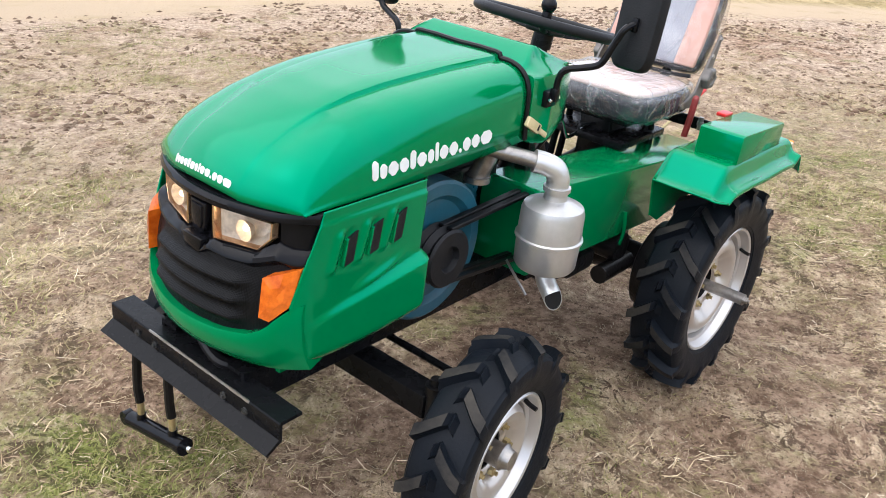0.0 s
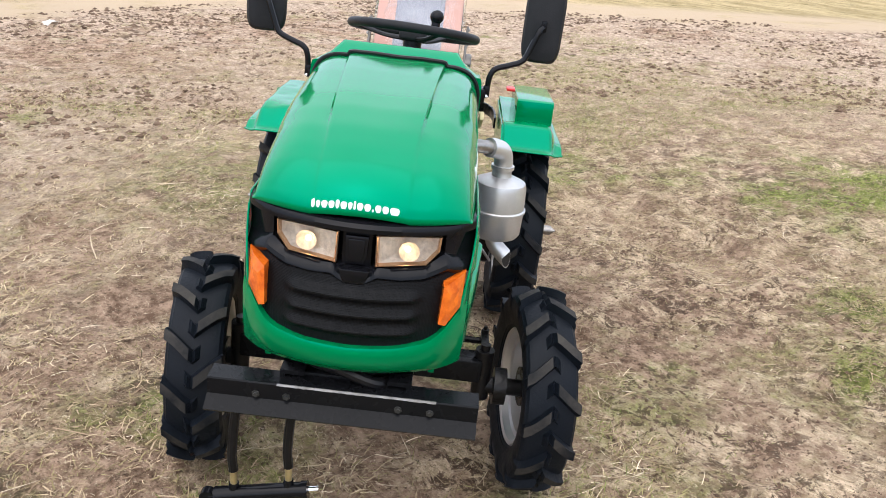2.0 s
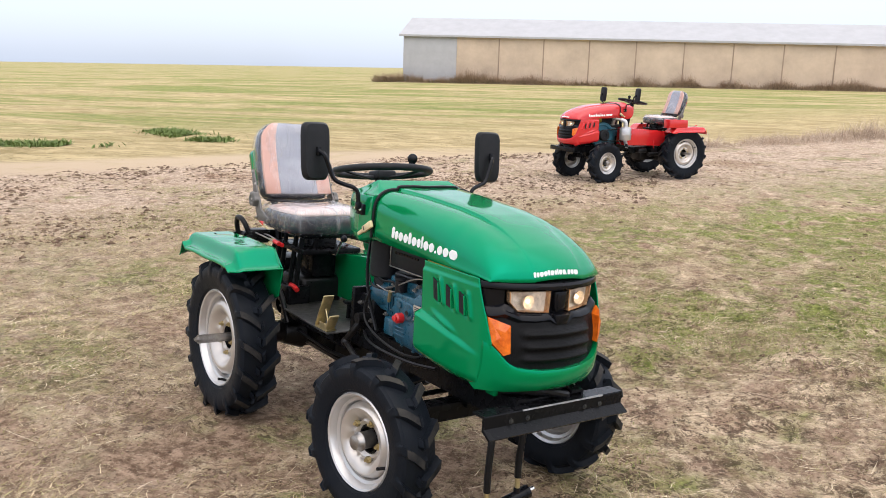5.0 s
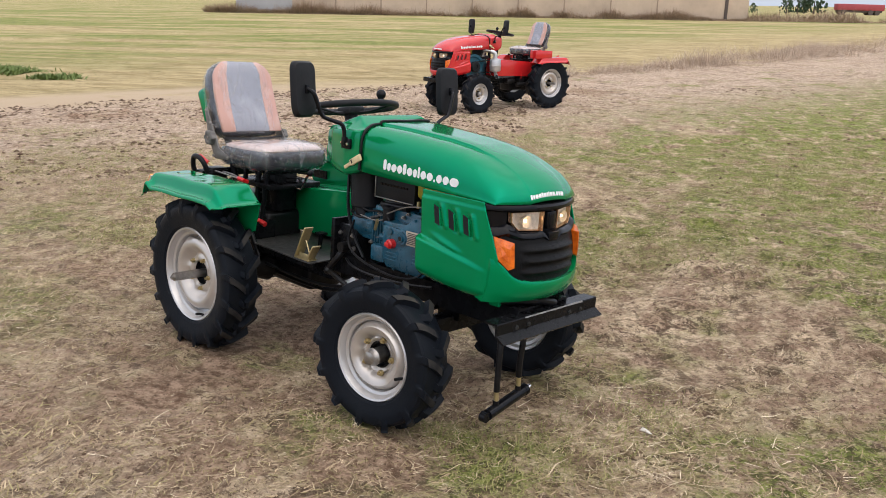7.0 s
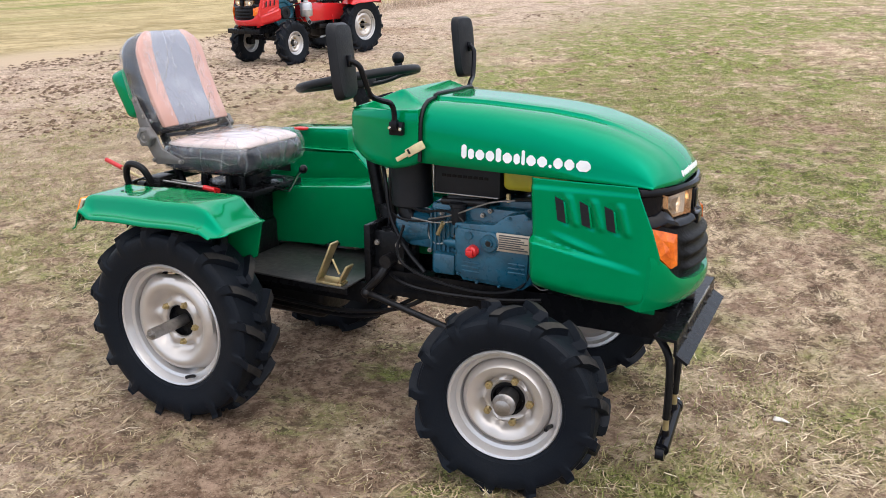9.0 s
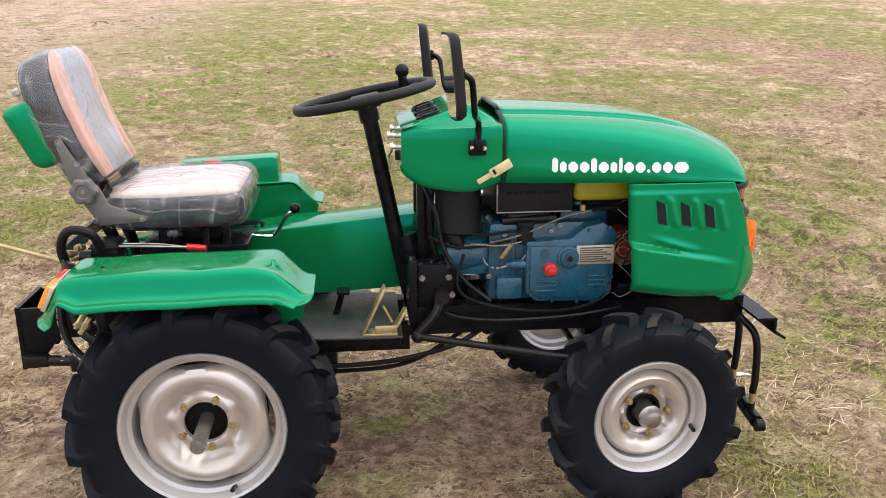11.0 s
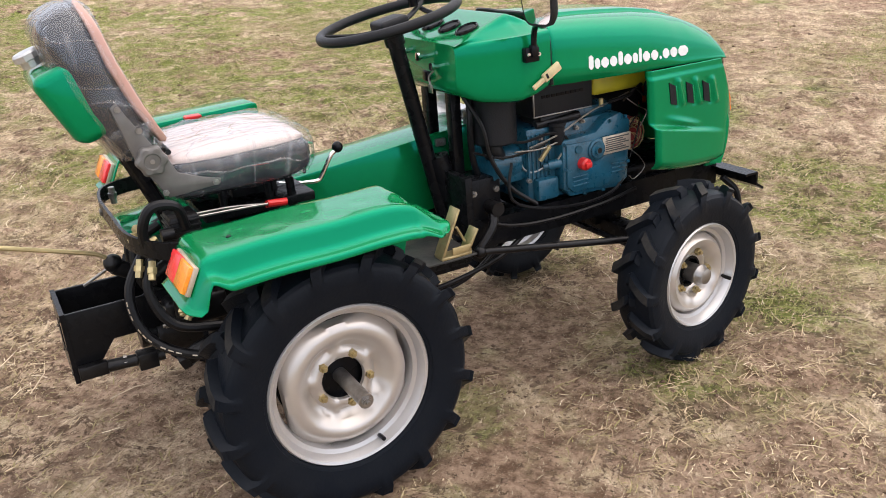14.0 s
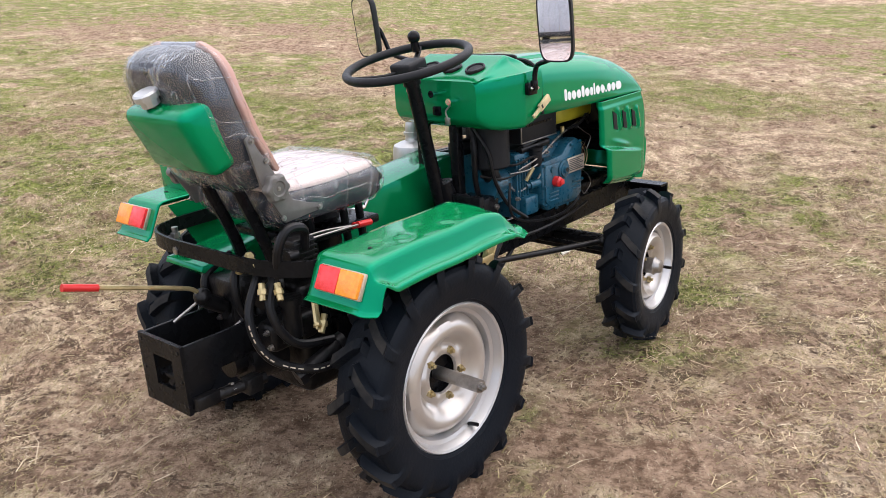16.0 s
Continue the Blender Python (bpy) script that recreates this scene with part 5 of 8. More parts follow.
    # drums assumed and added to cover the bright inner rims with black
    for s in (-1, 1):
        bm = bmesh.new()
        lathe(bm, [(s * 0.285, 0.0), (s * 0.285, 0.120), (s * 0.300, 0.150), (s * 0.330, 0.158), (s * 0.385, 0.158), (s * 0.392, 0.140), (s * 0.392, 0.0)], 36, Matrix.Translation((0, 0, 0.325)))
        part("brake_drum", bm, CAST, box, "black cast brake drum")
    bm = bmesh.new()
    slab(bm, 0.30, 0.46, 0.10, 0.24, 0.38, 0.448, 0.02)
    cylinder(bm, (0.33, 0.16, 0.50), (0.33, 0.16, 0.58), 0.012, 10)
    cylinder(bm, (0.20, 0.13, 0.43), (0.20, 0.27, 0.43), 0.05, 20)
    cylinder(bm, (0.12, 0.26, 0.36), (0.30, 0.26, 0.36), 0.03, 16)
    part("clutch_housing", bm, CAST, box)


def cover_and_floor(thing, paint):
    # belt cover along the left of the gearbox, its top falling to the rear
    bm = bmesh.new()
    prism(bm, [(0.752, 0.510), (0.752, 0.754), (0.735, 0.757), (-0.365, 0.655), (-0.372, 0.640), (-0.13, 0.470), (0.30, 0.488)], 1, 0.085, 0.268, 0.004)
    cov = part("belt_cover", bm, paint, thing, "painted sheet-metal belt cover")
    bm = bmesh.new()
    slab(bm, 0.60, 0.636, 0.073, 0.087, 0.705, 0.730, 0.003)
    hexbolt(bm, (0.62, 0.075, 0.717), (0, -1, 0), 0.006, 0.006)
    part("catch", bm, STEEL, cov)
    bm = bmesh.new()
    tube(bm, [(0.22, 0.268, 0.56), (0.22, 0.276, 0.50), (0.22, 0.27, 0.45)], 0.006, 8)
    part("stay", bm, paint, cov)
    # foot plate
    bm = bmesh.new()
    prism(bm, [(0.03, 0.150), (0.03, -0.225), (0.13, -0.235), (0.46, -0.250), (0.535, -0.248), (0.535, 0.150)], 2, 0.455, 0.462, 0.002)
    plate = part("foot_plate", bm, PLATE, thing, "worn dark steel foot plate")
    bm = bmesh.new()
    slab(bm, 0.06, 0.530, -0.226, -0.216, 0.428, 0.4545, 0.002)
    part("plate_lip", bm, BLACK, plate)
    # pedals in yellow zinc
    bm = bmesh.new()
    slab(bm, 0.418, 0.520, -0.246, -0.200, 0.462, 0.472, 0.003)
    m = Matrix.Translation((0.422, -0.222, 0.468)) @ pose(0, 0, 0, 0, 25, 0)
    slab(bm, -0.005, 0.003, -0.024, 0.024, 0.0, 0.152, 0.002, 2, m)
    m = Matrix.Translation((0.505, -0.224, 0.468)) @ pose(0, 0, 0, 0, 30, 0)
    slab(bm, -0.004, 0.004, -0.022, 0.022, 0.0, 0.076, 0.002, 2, m)
    slab(bm, 0.455, 0.518, -0.246, -0.240, 0.470, 0.494, 0.002)
    tube(bm, [(0.48, -0.23, 0.55), (0.505, -0.23, 0.50)], 0.004, 8, 1, False)
    part("pedal", bm, ZINC, thing, "yellow zinc plated foot pedal")
    bm = bmesh.new()
    tube(bm, [(0.34, -0.04, 0.46), (0.352, -0.045, 0.50), (0.362, -0.05, 0.535)], 0.010, 10)
    slab(bm, 0.345, 0.385, -0.075, -0.030, 0.532, 0.545, 0.004)
    part("clutch_pedal", bm, BLACK, thing)
    # black block added for the dark void under the seat, and a red lever top
    bm = bmesh.new()
    slab(bm, -0.06, 0.055, -0.19, -0.08, 0.462, 0.545, 0.006)
    dark_block = part("void_block", bm, BLACK, thing, "added black block in the dark void under the seat")
    bm = bmesh.new()
    tube(bm, [(0.02, -0.165, 0.548), (0.055, -0.165, 0.546), (0.085, -0.165, 0.538)], 0.012, 10)
    part("lever_top", bm, REDGRIP, dark_block, "red lever top")


def fender(thing, paint, s, dx, dz, with_box, out=0.0):
    """Mudguard of pressed sheet: sloping ends, flat top, tight shoulder and rolled lip."""
    key = [(-0.366, 0.648), (-0.356, 0.654), (-0.346, 0.666), (-0.312, 0.735), (-0.298, 0.749), (-0.275, 0.754), (-0.22, 0.756), (-0.16, 0.7575), (-0.10, 0.759), (-0.04, 0.760), (0.02, 0.761), (0.08, 0.762), (0.14, 0.762), (0.186, 0.762), (0.206, 0.757), (0.222, 0.744), (0.262, 0.704), (0.278, 0.694), (0.300, 0.690)]
    pts = smooth_path([(x, 0, z) for x, z in key], 5)
    cross = smooth_path([(0.342, 0, 0.0), (0.378, 0, 0.0), (0.420, 0, 0.001), (0.468, 0, 0.001), (0.502, 0, 0.0), (0.514, 0, -0.003), (0.522, 0, -0.013), (0.528, 0, -0.032), (0.535, 0, -0.050), (0.546, 0, -0.058), (0.558, 0, -0.061), (0.565, 0, -0.065), (0.567, 0, -0.076)], 3)
    bm = bmesh.new()
    rows = []
    for c in pts:
        x, z = c.x, c.z
        end = max(0.0, (abs(x + 0.03) - 0.23) / 0.09)
        drop_k = max(0.12, 1 - 0.88 * min(1.0, end))
        row = []
        for q in cross:
            y, d = q.x, q.z
            dent = 0.010 * math.exp(-((x - 0.20) / 0.035) ** 2) * math.exp(-((y - 0.49) / 0.035) ** 2) if s < 0 else 0.0     # knocked in at the front corner
            for ax, ay, deep in ((-0.190, 0.425, 0.0022), (-0.130, 0.470, 0.0022), (-0.030, 0.420, 0.0022), (0.020, 0.478, 0.0022), (0.105, 0.432, 0.0022)):     # shallow dimples in the thin sheet
                dent += deep * math.exp(-((x - ax) / 0.024) ** 2 - ((y - ay) / 0.020) ** 2)
            round_off = 0.034 * min(1.0, end) ** 2 * max(0.0, (y - 0.505) / 0.065) ** 2          # corners rounded in plan
            row.append(bm.verts.new((x + dx - math.copysign(round_off, x), s * (y + out), z + dz + d * drop_k - dent + 0.0015 * math.sin(23 * x + 9 * y))))
        rows.append(row)
    for a, b in zip(rows, rows[1:]):
        for j in range(len(cross) - 1):
            bm.faces.new((a[j], a[j + 1], b[j + 1], b[j]))
    g = thicken(part("mudguard", bm, paint, thing, "painted sheet-metal mudguard", 60), 0.004)
    # inner skirt
    bm = bmesh.new()
    prism(bm, [(-0.20 + dx, 0.60 + dz), (-0.28 + dx, 0.738 + dz), (0.20 + dx, 0.755 + dz), (0.285 + dx, 0.682 + dz), (0.255 + dx, 0.56 + dz), (0.20 + dx, 0.53 + dz)], 1, s * (0.342 + out), s * (0.336 + out))
    part("skirt", bm, paint, g, "", 0)
    # tail lamp, red inside and amber outside
    m = Matrix.Translation((-0.332 + dx, s * (0.450 + out), 0.704 + dz)) @ pose(0, 0, 0, 0, 27, 0)
    bm = bmesh.new()
    slab(bm, -0.006, 0.006, -0.076, 0.076, -0.0335, 0.0335, 0.003, 2, m)
    lamp = part("tail_lamp", bm, LABEL, g, "red and amber tail lamp with white rim")
    a, b = (0.0, 0.073) if s < 0 else (-0.073, 0.0)
    bm = bmesh.new()
    slab(bm, -0.016, -0.004, a, b, -0.031, 0.031, 0.004, 2, m)
    part("red_lens", bm, REDLENS, lamp)
    bm = bmesh.new()
    slab(bm, -0.016, -0.004, -b, -a, -0.031, 0.031, 0.004, 2, m)
    part("amber_lens", bm, TAIL_AMBER, lamp)
    # small dark holes drawn as nearly flush dark discs
    for x in (-0.22, -0.12):
        bm = bmesh.new()
        cylinder(bm, (x + dx, s * (0.44 + out), 0.750 + dz), (x + dx, s * (0.44 + out), 0.7575 + dz + 0.03 * (x + 0.22)), 0.0055, 10)
        part("guard_hole", bm, MATT, g)
    if with_box:
        bm = bmesh.new()
        prism(bm, [(-0.180, 0.755 + dz), (-0.180, 0.862), (0.130, 0.876), (0.146, 0.872), (0.150, 0.755 + dz)], 1, s * (0.386 + out), s * (0.522 + out), 0.004)
        part("tool_box", bm, paint, g, "painted box on the mudguard")
        bm = bmesh.new()
        slab(bm, -0.09, -0.04, s * (0.352 + out), s * (0.386 + out), 0.862, 0.873, 0.003)
        part("red_clip", bm, REDGRIP, g, "red plastic clip")


def seat(thing, paint):
    def pad(bm, stations, rear=1.0):
        """rear: how wide the side away from the sitter is, against the middle."""
        rings = []
        for c, ex, ey, w, t, p in stations:     # centre, axis of width, axis of thickness, half width, half thickness, squareness
            ring = []
            for i in range(40):
                a = 2 * math.pi * i / 40
                u, v = math.cos(a), math.sin(a)
                ring.append(c + ex * (math.copysign(abs(u) ** p, u) * w * (1 + (rear - 1) * max(0.0, -v))) + ey * (math.copysign(abs(v) ** p, v) * t))
            rings.append(ring)
        loft(bm, rings)
    Y, Z, X = Vector((0, 1, 0)), Vector((0, 0, 1)), Vector((1, 0, 0))
    # cushion, puffed up towards the middle
    bm = bmesh.new()
    st = []
    for f, w, t in ((-0.286, 0.14, 0.018), (-0.280, 0.172, 0.036), (-0.262, 0.190, 0.048), (-0.22, 0.199, 0.054), (-0.15, 0.203, 0.056), (-0.02, 0.205, 0.058), (0.04, 0.202, 0.056), (0.075, 0.190, 0.050), (0.094, 0.166, 0.038), (0.103, 0.13, 0.022), (0.106, 0.09, 0.010)):
        st.append((Vector((f, 0.0, 0.832 + 0.02 * (f + 0.1))), Y, Z, w, t, 0.46))
    pad(bm, st)
    cush = part("seat_cushion", bm, SEAT_DARK, thing, "dark seat cushion still under clear plastic film", 60)
    bm = bmesh.new()
    st = []
    for f, w, t in ((-0.272, 0.13, 0.004), (-0.262, 0.158, 0.012), (-0.22, 0.180, 0.022), (-0.15, 0.188, 0.027), (-0.02, 0.190, 0.030), (0.04, 0.184, 0.026), (0.075, 0.166, 0.016), (0.090, 0.14, 0.004)):
        st.append((Vector((f, 0.0, 0.877 + 0.02 * (f + 0.1))), Y, Z, w, t, 0.62))
    pad(bm, st)
    part("seat_top", bm, SEAT_TOP, cush, "pale pinkish fabric seat top under plastic film", 60)
    # backrest
    low, high = Vector((-0.292, 0.0, 0.905)), Vector((-0.418, 0.0, 1.262))
    up = (high - low).normalized()
    th = Vector((up.z, 0, -up.x))
    L = (high - low).length
    bm = bmesh.new()
    st = []
    for f, w, t in ((0.0, 0.13, 0.020), (0.02, 0.165, 0.036), (0.10, 0.182, 0.044), (0.40, 0.185, 0.048), (0.70, 0.180, 0.050), (0.84, 0.169, 0.049), (0.92, 0.152, 0.045), (0.965, 0.130, 0.038), (0.99, 0.100, 0.027), (1.003, 0.065, 0.012)):
        bow = -0.018 * math.sin(f * math.pi)
        st.append((low + up * (L * f) + th * (bow - 0.022), Y, th, w * 0.965, t * 1.28, 0.50))
    pad(bm, st, 0.84)
    back = part("backrest", bm, SEAT_BACK, thing, "dark backrest under clear plastic film", 60)
    for y0, w, mat, name in ((0.0, 0.102, SEAT_GREY, "centre_panel"), (-0.136, 0.038, SEAT_PINK, "side_panel"), (0.136, 0.038, SEAT_PINK, "side_panel")):
        bm = bmesh.new()
        st = []
        top = ((0.80, 0.98, 0.012), (0.88, 0.90, 0.011), (0.94, 0.74, 0.009), (0.975, 0.50, 0.006), (0.990, 0.25, 0.003)) if y0 else ((0.82, 1.0, 0.013), (0.92, 0.97, 0.011), (0.965, 0.90, 0.007), (0.985, 0.80, 0.003))
        for f, k, t in ((0.045, 0.9, 0.004), (0.06, 1.0, 0.010), (0.3, 1.0, 0.013), (0.6, 1.0, 0.013)) + top:
            bow = -0.018 * math.sin(f * math.pi)
            yy = y0 * (1 - 0.06 * max(0, f - 0.5) / 0.5 - 0.30 * max(0, f - 0.84) / 0.16)
            st.append((low + up * (L * f) + th * (bow + 0.038 - 0.010 * max(0.0, f - 0.85) / 0.15) + Y * yy, Y, th, w * k, t, 0.4))
        pad(bm, st)
        part(name, bm, mat, back, "grey fabric centre under film" if y0 == 0 else "pink fabric strip under film", 60)
    # loose clear film bags over the backrest and the cushion
    def bag(stations, c0, ax, ex, ey, rear, seed):
        """stations: place along the axis, half width, half thickness; the film hangs in shallow folds."""
        f0 = [q[0] for q in stations]
        rings = []
        for f in sorted(set(list(np.linspace(f0[0], f0[-1], 34)) + f0)):
            w, t = float(np.interp(f, f0, [q[1] for q in stations])), float(np.interp(f, f0, [q[2] for q in stations]))
            ring = []
            for i in range(72):
                a = 2 * math.pi * i / 72
                u, v = math.cos(a), math.sin(a)
                g = 1 - abs(math.sin(3 * a + 17 * f + seed)) ** 0.5
                fold = 0.0045 * g + 0.003 * math.sin(7 * a - 31 * f + 2 * seed) * math.sin(23 * f + a)
                ring.append(c0(f) + ax * f + ex * (math.copysign(abs(u) ** 0.52, u) * (w + fold) * (1 + (rear - 1) * max(0.0, -v))) + ey * (math.copysign(abs(v) ** 0.52, v) * (t + fold)))
            rings.append(ring)
        bm = bmesh.new()
        loft(bm, rings)
        return bm
    st = [(L * f, w, t) for f, w, t in ((-0.01, 0.120, 0.040), (0.03, 0.172, 0.060), (0.12, 0.186, 0.068), (0.40, 0.189, 0.073), (0.70, 0.184, 0.074), (0.84, 0.174, 0.073), (0.92, 0.157, 0.067), (0.968, 0.134, 0.056), (0.996, 0.104, 0.040), (1.010, 0.066, 0.018))]
    bm = bag(st, lambda f: low + th * (-0.018 * math.sin(f / L * math.pi) - 0.014), up, Y, th, 0.88, 0.7)
    part("film_cover", bm, FILM, back, "loose clear plastic film", 70).visible_shadow = False
    st = [(-0.292, 0.14, 0.040), (-0.284, 0.180, 0.058), (-0.262, 0.198, 0.066), (-0.15, 0.210, 0.072), (-0.02, 0.212, 0.074), (0.05, 0.208, 0.072), (0.085, 0.194, 0.064), (0.106, 0.168, 0.050), (0.116, 0.12, 0.028)]
    bm = bag(st, lambda f: Vector((0, 0, 0.8415 + 0.02 * (f + 0.1))), X, Y, Z, 1.0, 2.1)
    part("film_cover", bm, FILM, cush, "loose clear plastic film", 70).visible_shadow = False
    # hinges
    for s in (-1, 1):
        bm = bmesh.new()
        m = s * 0.196
        prism(bm, [(-0.345, 0.905), (-0.330, 0.880), (-0.300, 0.830), (-0.285, 0.803), (-0.16, 0.812), (-0.155, 0.826), (-0.20, 0.838), (-0.255, 0.860), (-0.275, 0.905), (-0.300, 0.935), (-0.345, 1.010), (-0.362, 1.045), (-0.378, 1.035), (-0.360, 0.965)], 1, m, m + s * 0.010, 0.003)
        hinge = part("seat_hinge", bm, BRACKET, thing, "grey steel recliner bracket")
        bm = bmesh.new()
        rings = []
        for dy, r in ((0.0, 0.034), (0.012, 0.036), (0.020, 0.034), (0.024, 0.029), (0.0245, 0.020), (0.021, 0.017), (0.021, 0.001)):
            rings.append([Vector((-0.312 + (r + 0.0030 * (r > 0.025) * math.cos(6 * a * math.pi / 24)) * math.cos(a * math.pi / 24), s * (0.206 + dy), 0.903 + (r + 0.0030 * (r > 0.025) * math.cos(6 * a * math.pi / 24)) * math.sin(a * math.pi / 24))) for a in range(48)])
        loft(bm, rings)
        part("recliner_knob", bm, BRACKET, hinge, "grey lobed plastic knob")
        bm = bmesh.new()
        hexbolt(bm, (-0.312, s * 0.226, 0.903), (0, s, 0), 0.006, 0.003)
        part("bolt", bm, STEEL, hinge)
        for x, z in ((-0.292, 0.818), (-0.17, 0.819), (-0.362, 1.03), (-0.325, 0.975)):
            bm = bmesh.new()
            hexbolt(bm, (x, s * 0.206, z), (0, s, 0), 0.008, 0.004)
            part("bolt", bm, STEEL, hinge)
    bm = bmesh.new()
    tube(bm, [(-0.262, -0.17, 0.905), (-0.255, -0.05, 0.900), (-0.255, 0.10, 0.900), (-0.262, 0.17, 0.905)], 0.007, 8)
    part("seat_strap", bm, MATT, thing)
    # pedestal under the cushion
    bm = bmesh.new()
    slab(bm, -0.24, 0.05, -0.13, 0.13, 0.765, 0.792, 0.006)
    slab(bm, -0.10, 0.03, -0.06, 0.06, 0.58, 0.77, 0.01)
    slab(bm, -0.20, 0.10, -0.15, 0.15, 0.70, 0.725, 0.005)
    for x, y in ((-0.02, -0.16), (0.04, -0.16), (-0.14, -0.15), (-0.14, 0.15)):
        cylinder(bm, (x, y, 0.46), (x, y * 0.8, 0.77), 0.012, 10)
    part("seat_stand", bm, BLACK, thing, "black seat pedestal")
    # tank hung behind the backrest
    bm = bmesh.new()
    m = Matrix.Translation((-0.445, -0.022, 1.035)) @ pose(0, 0, 0, 0, -20, 0)
    slab(bm, -0.050, 0.056, -0.146, 0.120, -0.084, 0.100, 0.026, 4, m)
    for v in bm.verts:
        lv = m.inverted() @ v.co
        if lv.z < -0.02 and lv.x < 0:
            lv.x += 0.35 * (-0.02 - lv.z)
        v.co = m @ lv
    tank = part("hydraulic_tank", bm, paint, thing, "painted oil tank behind the seat")
    bm = bmesh.new()
    mc = Matrix.Translation((-0.500, -0.012, 1.138)) @ pose(0, 0, 0, 0, -20, 0) @ Matrix(((1, 0, 0, 0), (0, 0, 1, 0), (0, 1, 0, 0), (0, 0, 0, 1)))
    lathe(bm, [(-0.01, 0.024), (0.006, 0.024), (0.008, 0.033), (0.022, 0.033), (0.027, 0.029), (0.028, 0.0)], 10, mc)
    part("tank_cap", bm, SILVER, tank, "bare metal filler cap")
    for y in (-0.095, 0.045):
        bm = bmesh.new()
        tube(bm, [(-0.372, y, 0.965), (-0.330, y, 0.86), (-0.275, y, 0.72), (-0.25, y, 0.62)], 0.017, 10)
        part("seat_bar", bm, BLACK, thing, "black bent support bar")
    bm = bmesh.new()
    tube(bm, [(-0.19, 0.235, 0.80), (-0.175, 0.245, 0.86), (-0.165, 0.245, 0.80), (-0.16, 0.24, 0.73)], 0.011, 8)
    part("red_strap", bm, RUST, thing, "dark red painted bracket")


def rear_end(thing):
    # guard bar round the back
    bm = bmesh.new()
    path = smooth_path([(-0.10, -0.352, 0.715), (-0.24, -0.352, 0.715), (-0.335, -0.325, 0.715), (-0.395, -0.20, 0.715), (-0.402, 0.0, 0.715), (-0.400, 0.19, 0.715), (-0.365, 0.300, 0.715), (-0.26, 0.346, 0.715), (-0.10, 0.350, 0.715)], 6)
    rings = []
    for i, p in enumerate(path):
        t = (path[min(i + 1, len(path) - 1)] - path[max(i - 1, 0)]).normalized()
        n = t.cross(Vector((0, 0, 1))).normalized()
        rings.append([p + n * a + Vector((0, 0, b)) for a, b in ((-0.004, -0.021), (0.004, -0.021), (0.004, 0.021), (-0.004, 0.021))])
    loft(bm, rings)
    part("rear_guard", bm, BLACK, thing, "flat black guard bar round the rear", 0)
    # drawbar box with a square hole
    bm = bmesh.new()
    y0, y1, z0, z1 = -0.100, 0.098, 0.346, 0.538
    h0, h1, k0, k1 = -0.052, 0.034, 0.405, 0.490
    for a in ((y0, h0, z0, z1), (h1, y1, z0, z1), (h0, h1, z0, k0), (h0, h1, k1, z1)):
        slab(bm, -0.582, -0.570, a[0], a[1], a[2], a[3], 0)
    hitch = part("hitch_plate", bm, BLACK, thing, "black welded hitch box with a square hole", 0)
    for y in (0.086, -0.098):
        bm = bmesh.new()
        prism(bm, [(-0.571, 0.348), (-0.571, 0.535), (-0.25, 0.535), (-0.25, 0.44), (-0.47, 0.44), (-0.54, 0.348)], 1, y, y + 0.010, 0.001)
        part("hitch_side", bm, BLACK, hitch)
    bm = bmesh.new()
    slab(bm, -0.57, -0.20, -0.05, 0.05, 0.425, 0.436, 0.001)
    part("hitch_floor", bm, BLACK, hitch)
    for y, z in ((-0.085, 0.52), (-0.085, 0.37), (0.085, 0.52), (0.085, 0.37), (-0.085, 0.44), (0.085, 0.44)):
        bm = bmesh.new()
        cylinder(bm, (-0.580, y, z), (-0.584, y, z), 0.005, 10)
        part("hole", bm, CAST, hitch)
    # pins and sockets under it
    bm = bmesh.new()
    cylinder(bm, (-0.56, -0.10, 0.375), (-0.36, -0.13, 0.375), 0.016, 14)
    slab(bm, -0.57, -0.50, -0.125, -0.10, 0.36, 0.395, 0.003)
    slab(bm, -0.43, -0.38, -0.15, -0.11, 0.352, 0.398, 0.004)
    part("pto_shaft", bm, CAST, thing)
    bm = bmesh.new()
    cylinder(bm, (-0.50, -0.108, 0.375), (-0.43, -0.12, 0.375), 0.009, 12)
    cylinder(bm, (-0.46, -0.112, 0.375), (-0.452, -0.113, 0.375), 0.019, 6)
    part("pto_pin", bm, STEEL, thing)
    bm = bmesh.new()
    for y in (-0.05, 0.0, 0.05):
        cylinder(bm, (-0.33, y, 0.50), (-0.33, y, 0.62), 0.018, 12)
    slab(bm, -0.36, -0.22, -0.09, 0.09, 0.56, 0.63, 0.015)
    bmesh.ops.create_uvsphere(bm, u_segments=14, v_segments=10, radius=0.025, matrix=Matrix.Translation((-0.42, 0.02, 0.598)))
    cylinder(bm, (-0.42, 0.02, 0.59), (-0.36, 0.02, 0.55), 0.022, 12)
    part("lift_housing", bm, CAST, thing, "greasy black lift housing")
    # castings, covers and bolts between the lift and the axle
    bm = bmesh.new()
    cylinder(bm, (-0.25, -0.02, 0.40), (-0.36, -0.02, 0.40), 0.085, 24, 0.070)
    cylinder(bm, (-0.36, -0.02, 0.40), (-0.40, -0.02, 0.40), 0.040, 18)
    slab(bm, -0.34, -0.18, -0.16, 0.14, 0.44, 0.52, 0.016, 3)
    cover = part("rear_cover", bm, CAST, thing, "greasy black cast rear cover")
    for k in range(8):
        a = 2 * math.pi * k / 8
        bm = bmesh.new()
        hexbolt(bm, (-0.352, -0.02 + 0.062 * math.cos(a), 0.40 + 0.062 * math.sin(a)), (-1, 0, 0), 0.008, 0.007)
